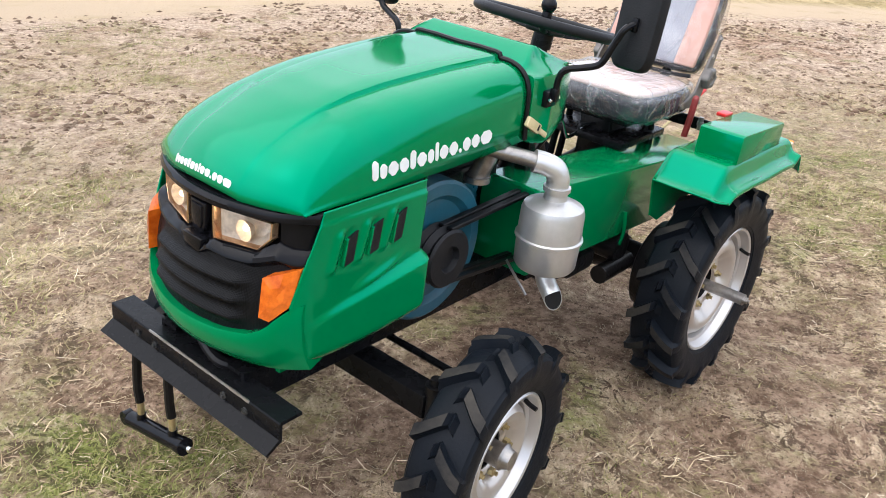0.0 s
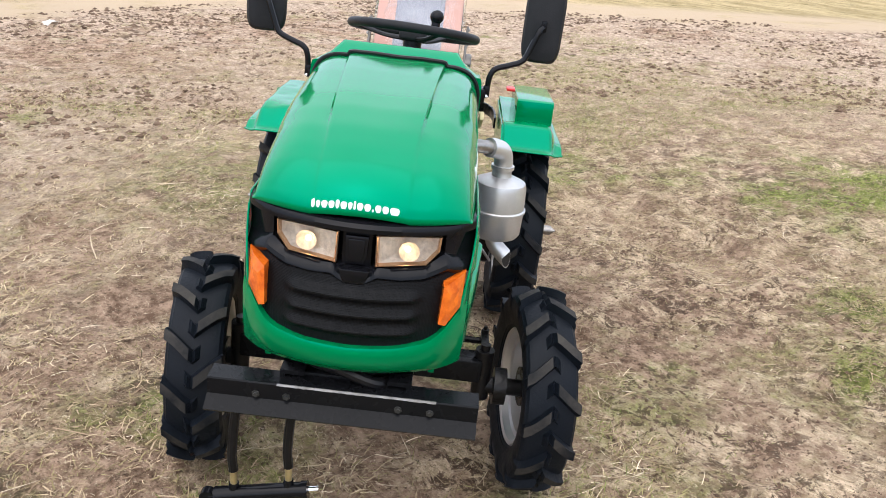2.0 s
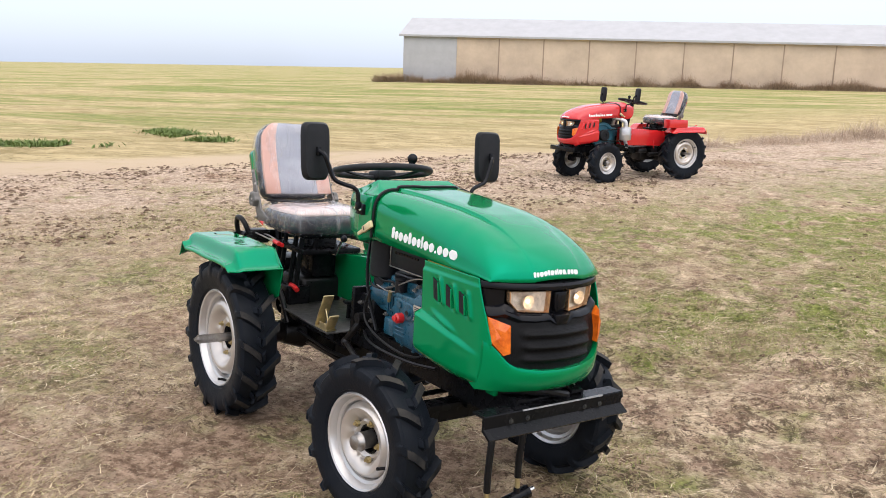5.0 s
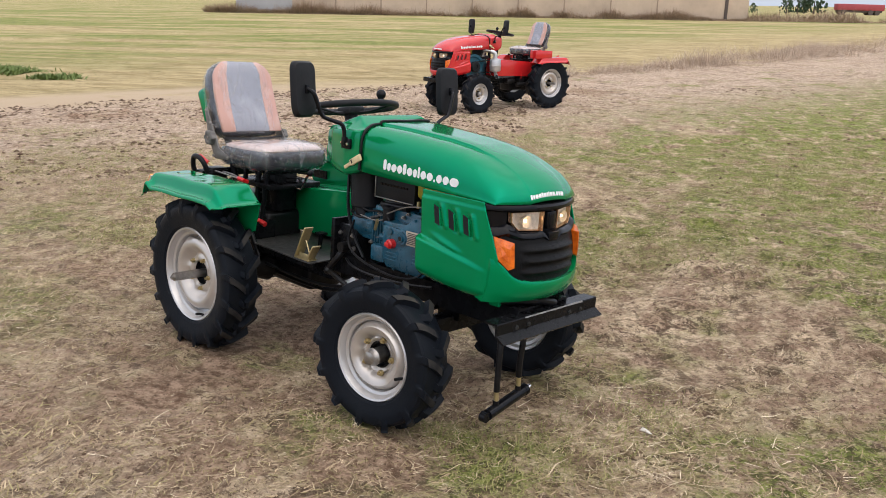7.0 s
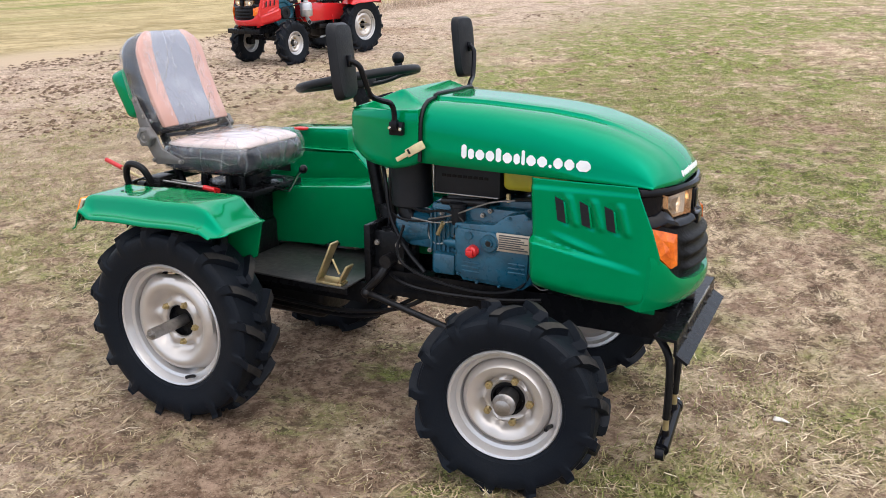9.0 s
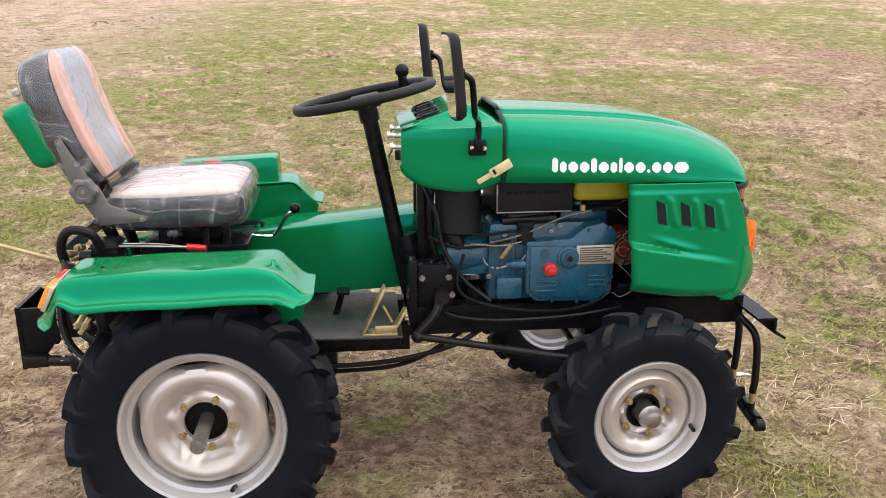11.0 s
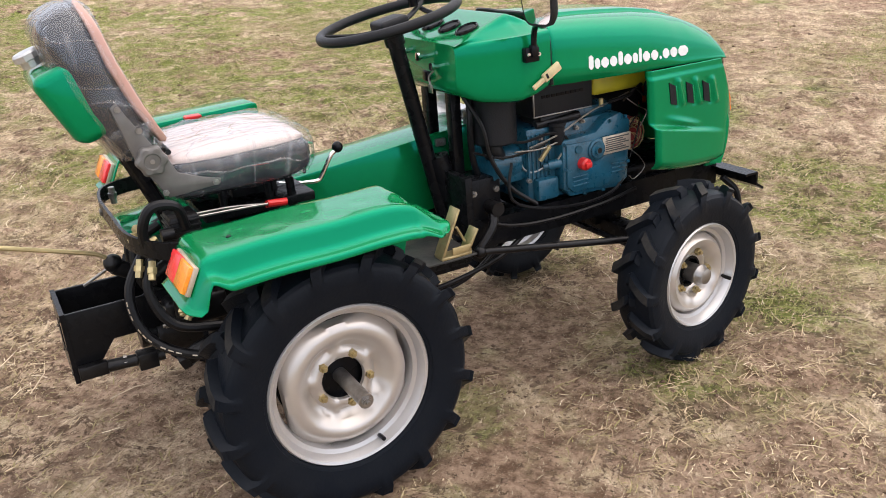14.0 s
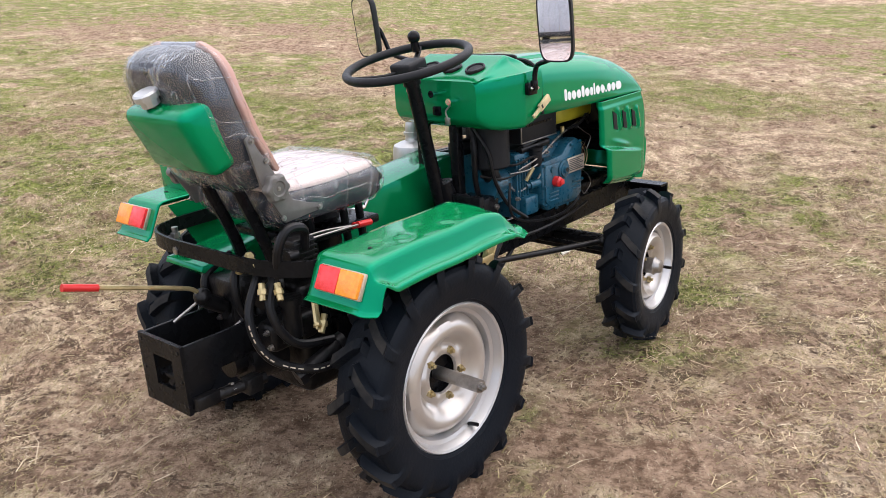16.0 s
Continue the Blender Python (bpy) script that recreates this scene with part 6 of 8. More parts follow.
        part("bolt", bm, STEEL if k % 3 == 0 else CAST, cover)
    for y, z in ((-0.14, 0.50), (-0.09, 0.505), (0.07, 0.50), (0.12, 0.47), (-0.15, 0.46)):
        bm = bmesh.new()
        hexbolt(bm, (-0.338, y, z), (-1, 0, 0), 0.009, 0.009)
        part("bolt", bm, STEEL, cover)
    for a, b, r in (((-0.30, -0.20, 0.60), (-0.30, -0.20, 0.48), 0.026), ((-0.28, -0.12, 0.62), (-0.36, -0.16, 0.60), 0.020), ((-0.20, -0.28, 0.46), (-0.34, -0.25, 0.40), 0.022), ((-0.30, 0.16, 0.62), (-0.33, 0.15, 0.44), 0.018)):
        bm = bmesh.new()
        cylinder(bm, a, b, r, 16)
        d = (Vector(b) - Vector(a)) * 0.12
        cylinder(bm, Vector(a) - d * 0.2, Vector(a) + d, r * 1.3, 16)
        cylinder(bm, Vector(b) - d, Vector(b) + d * 0.2, r * 1.25, 6)
        part("lift_link", bm, CAST, cover)
    # long lever with a red grip
    bm = bmesh.new()
    tube(bm, [(-0.424, 0.020, 0.600), (-0.440, 0.020, 0.622), (-0.475, 0.020, 0.640), (-0.60, 0.020, 0.682), (-0.71, 0.020, 0.718)], 0.0062, 10)
    lever = part("long_lever", bm, ZINC, thing, "zinc plated lever with a red grip")
    bm = bmesh.new()
    tube(bm, [(-0.700, 0.020, 0.7147), (-0.785, 0.020, 0.742)], 0.0095, 12, 1, False)
    part("grip", bm, REDGRIP, lever, "red plastic grip")
    bm = bmesh.new()
    tube(bm, [(-0.43, 0.03, 0.585), (-0.50, 0.05, 0.545)], 0.004, 8, 1, False)
    part("pull_rod", bm, STEEL, thing)
    # hydraulic valve with two levers
    bm = bmesh.new()
    slab(bm, -0.305, -0.235, -0.250, -0.165, 0.70, 0.765, 0.006)
    for k in range(4):
        slab(bm, -0.308, -0.232, -0.254, -0.161, 0.708 + 0.014 * k, 0.714 + 0.014 * k, 0.001)
    cylinder(bm, (-0.30, -0.25, 0.73), (-0.33, -0.25, 0.73), 0.016, 12)
    valve = part("hydraulic_valve", bm, CAST, thing, "cast hydraulic valve block")
    for dy, dz in ((-0.235, 0.752), (-0.190, 0.746)):
        bm = bmesh.new()
        tube(bm, [(-0.238, dy, dz), (-0.14, dy * 0.99, dz - 0.004), (-0.045, -0.222 if dy < -0.2 else -0.205, dz - 0.012)], 0.0036, 8)
        lv = part("valve_lever", bm, STEEL, valve, "bright valve lever with red tip")
        bm = bmesh.new()
        y = -0.222 if dy < -0.2 else -0.205
        tube(bm, [(-0.055, y, dz - 0.011), (-0.005, y, dz - 0.016)], 0.0095, 10, 1, False)
        part("tip", bm, REDGRIP, lv, "red plastic tip")
    for a, b in (((-0.33, -0.17, 0.70), (-0.36, -0.18, 0.69)), ((-0.35, -0.11, 0.70), (-0.385, -0.12, 0.69)), ((-0.30, -0.30, 0.62), (-0.33, -0.34, 0.57))):
        bm = bmesh.new()
        cylinder(bm, a, b, 0.009, 8)
        hexbolt(bm, b, Vector(b) - Vector(a), 0.011, 0.008)
        part("hose_fitting", bm, ZINC, valve, "zinc plated hose fitting")
    hoses = (
        [(-0.27, -0.25, 0.74), (-0.29, -0.275, 0.80), (-0.345, -0.28, 0.81), (-0.372, -0.27, 0.76), (-0.365, -0.25, 0.69)],
        [(-0.36, -0.16, 0.68), (-0.42, -0.18, 0.58), (-0.40, -0.22, 0.47), (-0.30, -0.29, 0.42), (-0.18, -0.32, 0.44)],
        [(-0.33, -0.20, 0.70), (-0.38, -0.22, 0.60), (-0.34, -0.25, 0.50), (-0.22, -0.27, 0.47)],
        [(-0.30, -0.06, 0.70), (-0.37, -0.07, 0.66), (-0.37, -0.08, 0.56), (-0.30, -0.08, 0.50)],
        [(-0.26, 0.10, 0.66), (-0.36, 0.09, 0.62), (-0.36, 0.08, 0.52)],
        [(-0.16, -0.20, 0.66), (-0.06, -0.24, 0.60), (0.05, -0.23, 0.52), (0.12, -0.22, 0.40)],
    )
    for pts in hoses:
        bm = bmesh.new()
        tube(bm, pts, 0.0125, 10, 7)
        part("hydraulic_hose", bm, HOSE, thing, "black hydraulic hose")
    # one hose carries white print
    bm = bmesh.new()
    path = smooth_path(hoses[1], 7)
    for i in range(8, len(path) - 3):
        if i % 4 == 3:
            continue
        a, b = path[i], path[i] + (path[i + 1] - path[i]) * 0.7
        n = Vector((-0.75, -0.55, 0.35))
        t = (b - a).normalized()
        n = (n - t * n.dot(t)).normalized()
        w = t.cross(n) * 0.0016
        vs = [bm.verts.new(p) for p in (a + n * 0.0127 - w, b + n * 0.0127 - w, b + n * 0.0127 + w, a + n * 0.0127 + w)]
        lo = [bm.verts.new(v.co - n * 0.003) for v in vs]
        bm.faces.new(vs)
        for k in range(4):
            bm.faces.new((vs[k], lo[k], lo[(k + 1) % 4], vs[(k + 1) % 4]))
    part("hose_print", bm, LABEL, thing, "pale print along the hose", 0)
    for a, b, mat in (((-0.375, -0.155, 0.715), (-0.392, -0.205, 0.722), ZINC), ((-0.36, -0.125, 0.722), (-0.372, -0.155, 0.728), ZINC), ((-0.382, -0.20, 0.668), (-0.395, -0.215, 0.628), ZINC),
                      ((-0.36, -0.235, 0.668), (-0.372, -0.258, 0.630), ZINC), ((-0.362, 0.205, 0.705), (-0.362, 0.205, 0.752), STEEL),
                      ((-0.30, -0.335, 0.585), (-0.325, -0.345, 0.545), ZINC), ((-0.405, 0.14, 0.705), (-0.412, 0.14, 0.705), STEEL)):
        bm = bmesh.new()
        cylinder(bm, a, b, 0.009, 8)
        tube(bm, [Vector(a) + (Vector(b) - Vector(a)) * 0.35, Vector(a) + (Vector(b) - Vector(a)) * 0.65], 0.0125, 6, 1, False)
        part("pipe_union", bm, mat, thing, "bright metal pipe union")
    bm = bmesh.new()
    tube(bm, [(-0.36, -0.05, 0.52), (-0.48, -0.02, 0.46), (-0.55, 0.0, 0.44)], 0.0045, 8, 1, False)
    part("pull_rod", bm, STEEL, thing)
    # gear lever with a ball
    bm = bmesh.new()
    tube(bm, [(0.03, -0.020, 0.730), (0.10, -0.020, 0.716), (0.155, -0.020, 0.710), (0.172, -0.020, 0.722), (0.205, -0.020, 0.772), (0.222, -0.020, 0.786)], 0.006, 10)
    gl = part("gear_lever", bm, CHROME, thing, "bent bright gear lever")
    bm = bmesh.new()
    bmesh.ops.create_uvsphere(bm, u_segments=14, v_segments=10, radius=0.016, matrix=Matrix.Translation((0.230, -0.020, 0.795)))
    part("ball_knob", bm, PLASTIC, gl, "black ball knob")
    bm = bmesh.new()
    tube(bm, [(0.03, 0.0, 0.74), (0.12, 0.0, 0.752), (0.13, 0.0, 0.735)], 0.005, 8)
    part("thin_lever", bm, MATT, thing)


def hanging_cylinder(thing):
    """Hydraulic ram that hangs from two hoses under the front bar."""
    a, b = Vector((1.612, -0.290, 0.150)), Vector((1.605, -0.072, 0.190))
    d = (b - a).normalized()
    bm = bmesh.new()
    cylinder(bm, a, b, 0.0205, 20)
    cylinder(bm, b - d * 0.012, b + d * 0.004, 0.0225, 20)
    cylinder(bm, a - d * 0.014, a, 0.014, 12)
    cylinder(bm, a - d * 0.018 - Vector((0.012, 0, 0)), a - d * 0.018 + Vector((0.012, 0, 0)), 0.019, 16)
    ram = part("hydraulic_ram", bm, PLASTIC, thing, "black hydraulic ram hanging on two hoses")
    bm = bmesh.new()
    cylinder(bm, b, b + d * 0.030, 0.009, 14)
    part("piston_rod", bm, CHROME, ram, "bright piston rod end")
    for p, top in ((a + d * 0.045, (1.56, -0.215, 0.47)), (b - d * 0.045, (1.57, -0.085, 0.46))):
        bm = bmesh.new()
        cylinder(bm, p, p + Vector((0, 0, 0.034)), 0.012, 12)
        part("port", bm, PLASTIC, ram)
        bm = bmesh.new()
        cylinder(bm, p + Vector((0, 0, 0.03)), p + Vector((0, -0.002, 0.075)), 0.009, 12)
        part("fitting", bm, ZINC, ram, "zinc plated hose end")
        bm = bmesh.new()
        q = p + Vector((0, -0.002, 0.07))
        tube(bm, [q, q + Vector((0.002, -0.004, 0.06)), (Vector(top) + q) / 2 + Vector((0.02, -0.012, 0.06)), top], 0.0115, 10)
        part("hose", bm, HOSE, ram)


def tractor(label, m, paint, blue, teal, own=True, rear=(0.0, 0.325, 0.355), front=(1.185, 0.284, 0.290)):
    """The small four-wheeled tractor; rear and front give axle x, axle height and tyre radius."""
    thing = tagged(new("tractor", None), label, "tractor")
    thing.matrix_basis = m
    nose(thing, paint, True)
    dashboard(thing, paint)
    engine(thing, blue, teal)
    chassis(thing, paint, front[0], own)
    cover_and_floor(thing, paint)
    fender(thing, paint, -1, rear[0], 0.0, False)
    fender(thing, paint, 1, rear[0], 0.034 if own else 0.0, True, 0.024 if own else 0.0)
    seat(thing, paint)
    rear_end(thing)
    if own:
        hanging_cylinder(thing)
    rm = wheel_meshes(rear[2], 0.212, 0.170, 16, 0.026, True)
    fm = wheel_meshes(front[2], 0.164 if own else 0.15, 0.145, 13, 0.023, False)
    wheel(thing, rm, (rear[0], -0.440, rear[1]), False, 2.78)
    wheel(thing, rm, (rear[0], 0.482 if own else 0.440, rear[1]), True, 1.1)
    wheel(thing, fm, (front[0], -0.430, front[1]), False, 1.92, STEER)
    wheel(thing, fm, (front[0] - 0.018, 0.486, front[1] - 0.012) if own else (front[0], 0.430, front[1]), True, 0.8, STEER)
    return thing


STEER = 7.0
GREEN_AT = pose(0.4686, 2.8810, 0.0026, 0, 0, 231.0) @ pose(0, 0, 0, -3.3, 0, 0)
tractor("small green tractor with a plastic-wrapped seat standing on dry grass", GREEN_AT, GREEN, BLUE, TEAL)
RED_AT = pose(10.22, 1.58, 0.135, 0, 0, 130.0) @ pose(0, 0, 0, 0, 1.6, 0)
tractor("small red tractor parked at the edge of the field", RED_AT, RED, TEAL, TEAL, False, (-0.19, 0.375, 0.385), (1.19, 0.285, 0.300))

# ---- ground ----
EDGE = ((-60, 2.0), (-4.3, 8.3), (-1.7, 10.6), (2.0, 11.6), (5.6, 11.9), (7.0, 9.9), (10.2, 6.6), (12.6, 4.0), (16.2, 0.6), (19.3, -2.2), (24.3, -6.4), (30.0, -10.4), (60, -32), (400, -290))
_c, _s = math.cos(radians(231.0)), math.sin(radians(231.0))


def lie(x, y):
    """Height of the smooth ground."""
    z = 0.03 + 0.012 * x - 0.013 * y
    dx, dy = x - 0.4686, y - 2.881
    side = -dx * _s + dy * _c             # to the tractor's left
    ahead = dx * _c + dy * _s - 0.6
    near = np.exp(-(np.maximum(0, np.abs(ahead) - 1.4) / 1.2) ** 2) * np.exp(-(np.maximum(0, np.abs(side) - 1.0) / 0.9) ** 2)
    tilt = np.clip(-0.012 - 0.062 * side, -0.062, 0.055)
    return z * (1 - near) + tilt * near


def field_mask(x, y):
    """How far a place lies beyond the edge of the mown field, in metres."""
    best = np.full(np.shape(x), 1e9)
    sign = np.zeros(np.shape(x))
    for (ax, ay), (bx, by) in zip(EDGE, EDGE[1:]):
        ux, uy = bx - ax, by - ay
        t = np.clip(((x - ax) * ux + (y - ay) * uy) / (ux * ux + uy * uy), 0, 1)
        d = np.hypot(x - ax - t * ux, y - ay - t * uy)
        cr = ux * (y - ay) - uy * (x - ax)
        closer = d < best
        best = np.where(closer, d, best)
        sign = np.where(closer, np.sign(cr), sign)
    return best * sign


def axis_grid(lo, hi, step, far, core):
    """Grid lines: fine in the core, coarser to lo and hi, then growing out to far."""
    inner = list(np.arange(lo, core[0], step)) + list(np.arange(core[0], core[1], step * 0.46)) + list(np.arange(core[1], hi + step / 2, step))
    out, s, v = [], step, inner[-1]
    while v < far:
        s *= 1.16
        v += s
        out.append(v)
    low, s, v = [], step, lo
    while v > -far:
        s *= 1.16
        v -= s
        low.append(v)
    return np.array(low[::-1] + inner + out)


def value_noise(x, y, scale, seed):
    r = np.random.RandomState(seed)
    tab = r.rand(256, 256)
    u, v = x * scale + 1000.3, y * scale + 1000.7
    i, j = np.floor(u).astype(int), np.floor(v).astype(int)
    f, g = u - i, v - j
    f, g = f * f * (3 - 2 * f), g * g * (3 - 2 * g)
    a, b = tab[i % 256, j % 256], tab[(i + 1) % 256, j % 256]
    c, d = tab[i % 256, (j + 1) % 256], tab[(i + 1) % 256, (j + 1) % 256]
    return (a * (1 - f) + b * f) * (1 - g) + (c * (1 - f) + d * f) * g


def blobs(x, y, spots):
    """Sum of soft round patches (x, y, radius)."""
    out = np.zeros(np.shape(x))
    for px, py, r in spots:
        out = np.maximum(out, np.exp(-((x - px) ** 2 + (y - py) ** 2) / (r * r)))
    return out


BARE = ((-0.46, 3.07, 0.30), (-0.94, 2.83, 0.35), (-0.19, 2.87, 0.35), (-0.68, 3.92, 0.45), (-0.15, 1.92, 0.3), (1.06, 2.02, 0.35), (1.27, 4.15, 0.4), (-0.68, 3.53, 0.3),
        (-0.86, 2.22, 0.25), (7.8, 7.2, 0.6), (12.6, 0.4, 0.7), (-0.29, 2.48, 0.3), (1.07, -4.35, 0.8), (0.05, 2.1, 0.35), (-1.71, 1.26, 0.3), (-1.58, 1.8, 0.4),
        (0.26, 3.09, 0.5), (0.95, 2.81, 0.45), (3.42, -1.49, 0.5), (2.67, -6.36, 0.9), (0.4, 2.6, 0.5), (1.0, 8.8, 1.3), (-0.8, 7.6, 1.0), (3.2, 9.6, 1.0), (5.2, -8.2, 1.7), (2.4, -8.0, 1.4), (-2.0, -7.2, 1.3), (-2.2, -5.0, 1.0), (1.0, -6.0, 1.2), (-4.4, -6.0, 1.4), (-1.6, 1.2, 0.45))
LUSH = ((9.8, -3.3, 2.0), (5.8, -1.0, 1.3), (-0.72, 0.56, 0.6), (4.36, 6.3, 0.8), (13.5, -2.1, 1.8), (-0.73, 1.89, 0.3), (-0.69, 2.34, 0.25), (3.72, -1.0, 1.0), (2.4, 1.3, 0.35),
        (6.6, -11.0, 3.0), (0.5, -9.5, 3.2), (-4.5, -9.0, 3.0), (2.6, -3.0, 0.9), (-2.3, -2.6, 0.7), (3.5, 2.3, 0.4), (4.5, 2.1, 0.4), (5.1, 1.8, 0.5), (2.74, 1.25, 0.4), (0.32, 4.42, 0.5), (2.08, 1.58, 0.28), (1.5, -1.5, 1.2))
RUTS = (((6.32, -5.5), (6.15, -3.7), (5.95, -2.35), (5.72, -1.1)), ((7.8, -3.2), (7.24, -1.7), (7.0, -0.8), (6.35, 0.2)))


def rut_depth(x, y):
    """Old wheel ruts."""
    d = np.full(np.shape(x), 9.0)
    for line in RUTS:
        for (ax, ay), (bx, by) in zip(line, line[1:]):
            ux, uy = bx - ax, by - ay
            t = np.clip(((x - ax) * ux + (y - ay) * uy) / (ux * ux + uy * uy), 0, 1)
            d = np.minimum(d, np.hypot(x - ax - t * ux, y - ay - t * uy))
    return np.exp(-(d / 0.09) ** 2) * np.clip(value_noise(x, y, 2.0, 9) * 2.2 - 0.3, 0, 1)


def relief(x, y):
    """Clods, tussocks and hollows of the trampled ground."""
    f = np.clip(-field_mask(x, y) / 1.0 + 0.3, 0.15, 1)
    far = np.exp(-np.hypot(x - 2, y - 3) / 25)
    z = 0.030 * (value_noise(x, y, 1.1, 1) - 0.5) + 0.024 * (value_noise(x, y, 3.7, 2) - 0.5) + 0.020 * (value_noise(x, y, 8.0, 3) - 0.5)
    tuft = np.clip(value_noise(x, y, 10.5, 6) - 0.52, 0, 1) * np.clip(value_noise(x, y, 1.9, 7) * 2.6 - 0.7, 0, 1)
    lump = np.clip(value_noise(x, y, 7.0, 4) - 0.66, 0, 1) * np.clip(value_noise(x, y, 0.7, 5) * 2.4 - 0.9, 0, 1)
    return (z + 0.16 * lump + 0.055 * tuft) * f * far - 0.045 * rut_depth(x, y)


gx, gy = axis_grid(-5.0, 12.0, 0.066, 2500, (-2.6, 4.2)), axis_grid(-8.0, 12.5, 0.066, 2500, (-0.6, 6.0))
GX, GY = np.meshgrid(gx, gy, indexing="ij")
GZ = lie(GX, GY) + relief(GX, GY)
nx, ny = len(gx), len(gy)
me = bpy.data.meshes.new("ground")
verts = np.stack([GX, GY, GZ], -1).reshape(-1, 3)
ii, jj = np.meshgrid(np.arange(nx - 1), np.arange(ny - 1), indexing="ij")
q = (ii * ny + jj).reshape(-1)
faces = np.stack([q, q + ny, q + ny + 1, q + 1], -1)
me.vertices.add(len(verts))
me.vertices.foreach_set("co", verts.astype(np.float32).reshape(-1))
me.loops.add(faces.size)
me.loops.foreach_set("vertex_index", faces.astype(np.int32).reshape(-1))
me.polygons.add(len(faces))
me.polygons.foreach_set("loop_start", np.arange(0, faces.size, 4, dtype=np.int32))
me.update(calc_edges=True)
me.polygons.foreach_set("use_smooth", [True] * len(faces))
fm_ = field_mask(GX, GY)
att = me.attributes.new("field", "FLOAT", "POINT")
att.data.foreach_set("value", fm_.astype(np.float32).reshape(-1))
# where grass has stayed green
lush = 0.17 * blobs(GX, GY, LUSH) + 0.11 * blobs(GX, GY, ((8.5, -2.0, 4.0), (1, -13, 4), (9, -13, 5), (13, -6, 5), (3.4, -0.4, 1.6)))
bare = np.maximum(blobs(GX, GY, BARE), rut_depth(GX, GY))
att = me.attributes.new("bare", "FLOAT", "POINT")
att.data.foreach_set("value", bare.astype(np.float32).reshape(-1))
att = me.attributes.new("lush", "FLOAT", "POINT")
att.data.foreach_set("value", lush.astype(np.float32).reshape(-1))
# falls off with distance from the tractor; scales the dark ground tones
near_tractor = 0.50 + 0.50 * np.exp(-(np.hypot(GX - 0.2, GY - 2.6) / 3.6) ** 2)
att = me.attributes.new("near_tractor", "FLOAT", "POINT")
att.data.foreach_set("value", near_tractor.astype(np.float32).reshape(-1))
ground = tagged(new("ground", me), "trampled dry grassland with bare soil and straw", "ground", kind="structure")


TUFTS = 5.2        # mats of dead grass to the metre


def ground_material():
    m = bpy.data.materials.new("dry_grassland")
    m.use_nodes = True
    nt = m.node_tree
    n, l = nt.nodes, nt.links
    p = n["Principled BSDF"]
    p.inputs["Roughness"].default_value = 0.95
    p.inputs["Specular IOR Level"].default_value = 0.15
    geo = n.new("ShaderNodeNewGeometry")

    def noise_node(scale, detail=6, rough=0.6, stretch=None, distort=0.0):
        t = n.new("ShaderNodeTexNoise")
        t.inputs["Scale"].default_value, t.inputs["Detail"].default_value, t.inputs["Roughness"].default_value = scale, detail, rough
        t.inputs["Distortion"].default_value = distort
        if stretch:
            mp = n.new("ShaderNodeMapping")
            mp.inputs["Scale"].default_value = stretch[:3]
            mp.inputs["Rotation"].default_value = (0, 0, stretch[3])
            l.new(geo.outputs["Position"], mp.inputs[0])
            l.new(mp.outputs[0], t.inputs["Vector"])
        else:
            l.new(geo.outputs["Position"], t.inputs["Vector"])
        return t.outputs["Fac"]

    def ramp(src, a, b):
        r = n.new("ShaderNodeMapRange")
        r.interpolation_type = "SMOOTHSTEP"
        r.inputs["From Min"].default_value, r.inputs["From Max"].default_value = a, b
        l.new(src, r.inputs["Value"])
        return r.outputs[0]

    def mix(fac, a, b):
        x = n.new("ShaderNodeMix")
        x.data_type = "RGBA"
        l.new(fac, x.inputs[0])
        for k, c in ((6, a), (7, b)):
            if isinstance(c, tuple):
                x.inputs[k].default_value = (*c, 1)
            else:
                l.new(c, x.inputs[k])
        return x.outputs[2]

    def times(a, b):
        x = n.new("ShaderNodeMath")
        x.operation = "MULTIPLY"
        l.new(a, x.inputs[0])
        l.new(b, x.inputs[1])
        return x.outputs[0]
    # trampled ground: tan soil, mats of pale dead grass, dark hollows, green patches
    tan = mix(ramp(noise_node(26, 5, 0.7), 0.34, 0.68), (0.27, 0.172, 0.116), (0.58, 0.412, 0.29))
    mat = mix(ramp(noise_node(46, 5, 0.75, (1, 0.4, 1, 0.5), 1.2), 0.34, 0.66), (0.46, 0.335, 0.212), (0.92, 0.735, 0.52))
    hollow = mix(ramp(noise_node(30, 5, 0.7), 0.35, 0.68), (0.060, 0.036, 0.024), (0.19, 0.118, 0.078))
    soil = mix(ramp(noise_node(TUFTS, 6, 0.72), 0.44, 0.56), tan, mat)
    lu = n.new("ShaderNodeAttribute")
    lu.attribute_name = "lush"
    gsum = n.new("ShaderNodeMath")
    gsum.operation = "ADD"
    l.new(noise_node(0.6, 7, 0.7), gsum.inputs[0])
    l.new(lu.outputs["Fac"], gsum.inputs[1])
    green = mix(ramp(noise_node(34, 5, 0.75), 0.35, 0.7), (0.130, 0.162, 0.032), (0.39, 0.425, 0.120))
    gm = times(ramp(gsum.outputs[0], 0.455, 0.62), ramp(noise_node(4.6, 6, 0.75), 0.37, 0.54))
    soil = mix(gm, soil, green)
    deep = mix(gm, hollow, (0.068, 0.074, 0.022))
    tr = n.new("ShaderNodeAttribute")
    tr.attribute_name = "near_tractor"
    # darkness of hollows put into the colour by noise, stronger near the tractor
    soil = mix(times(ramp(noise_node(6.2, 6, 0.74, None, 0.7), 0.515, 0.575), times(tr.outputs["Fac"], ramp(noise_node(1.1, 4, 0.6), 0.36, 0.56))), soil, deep)
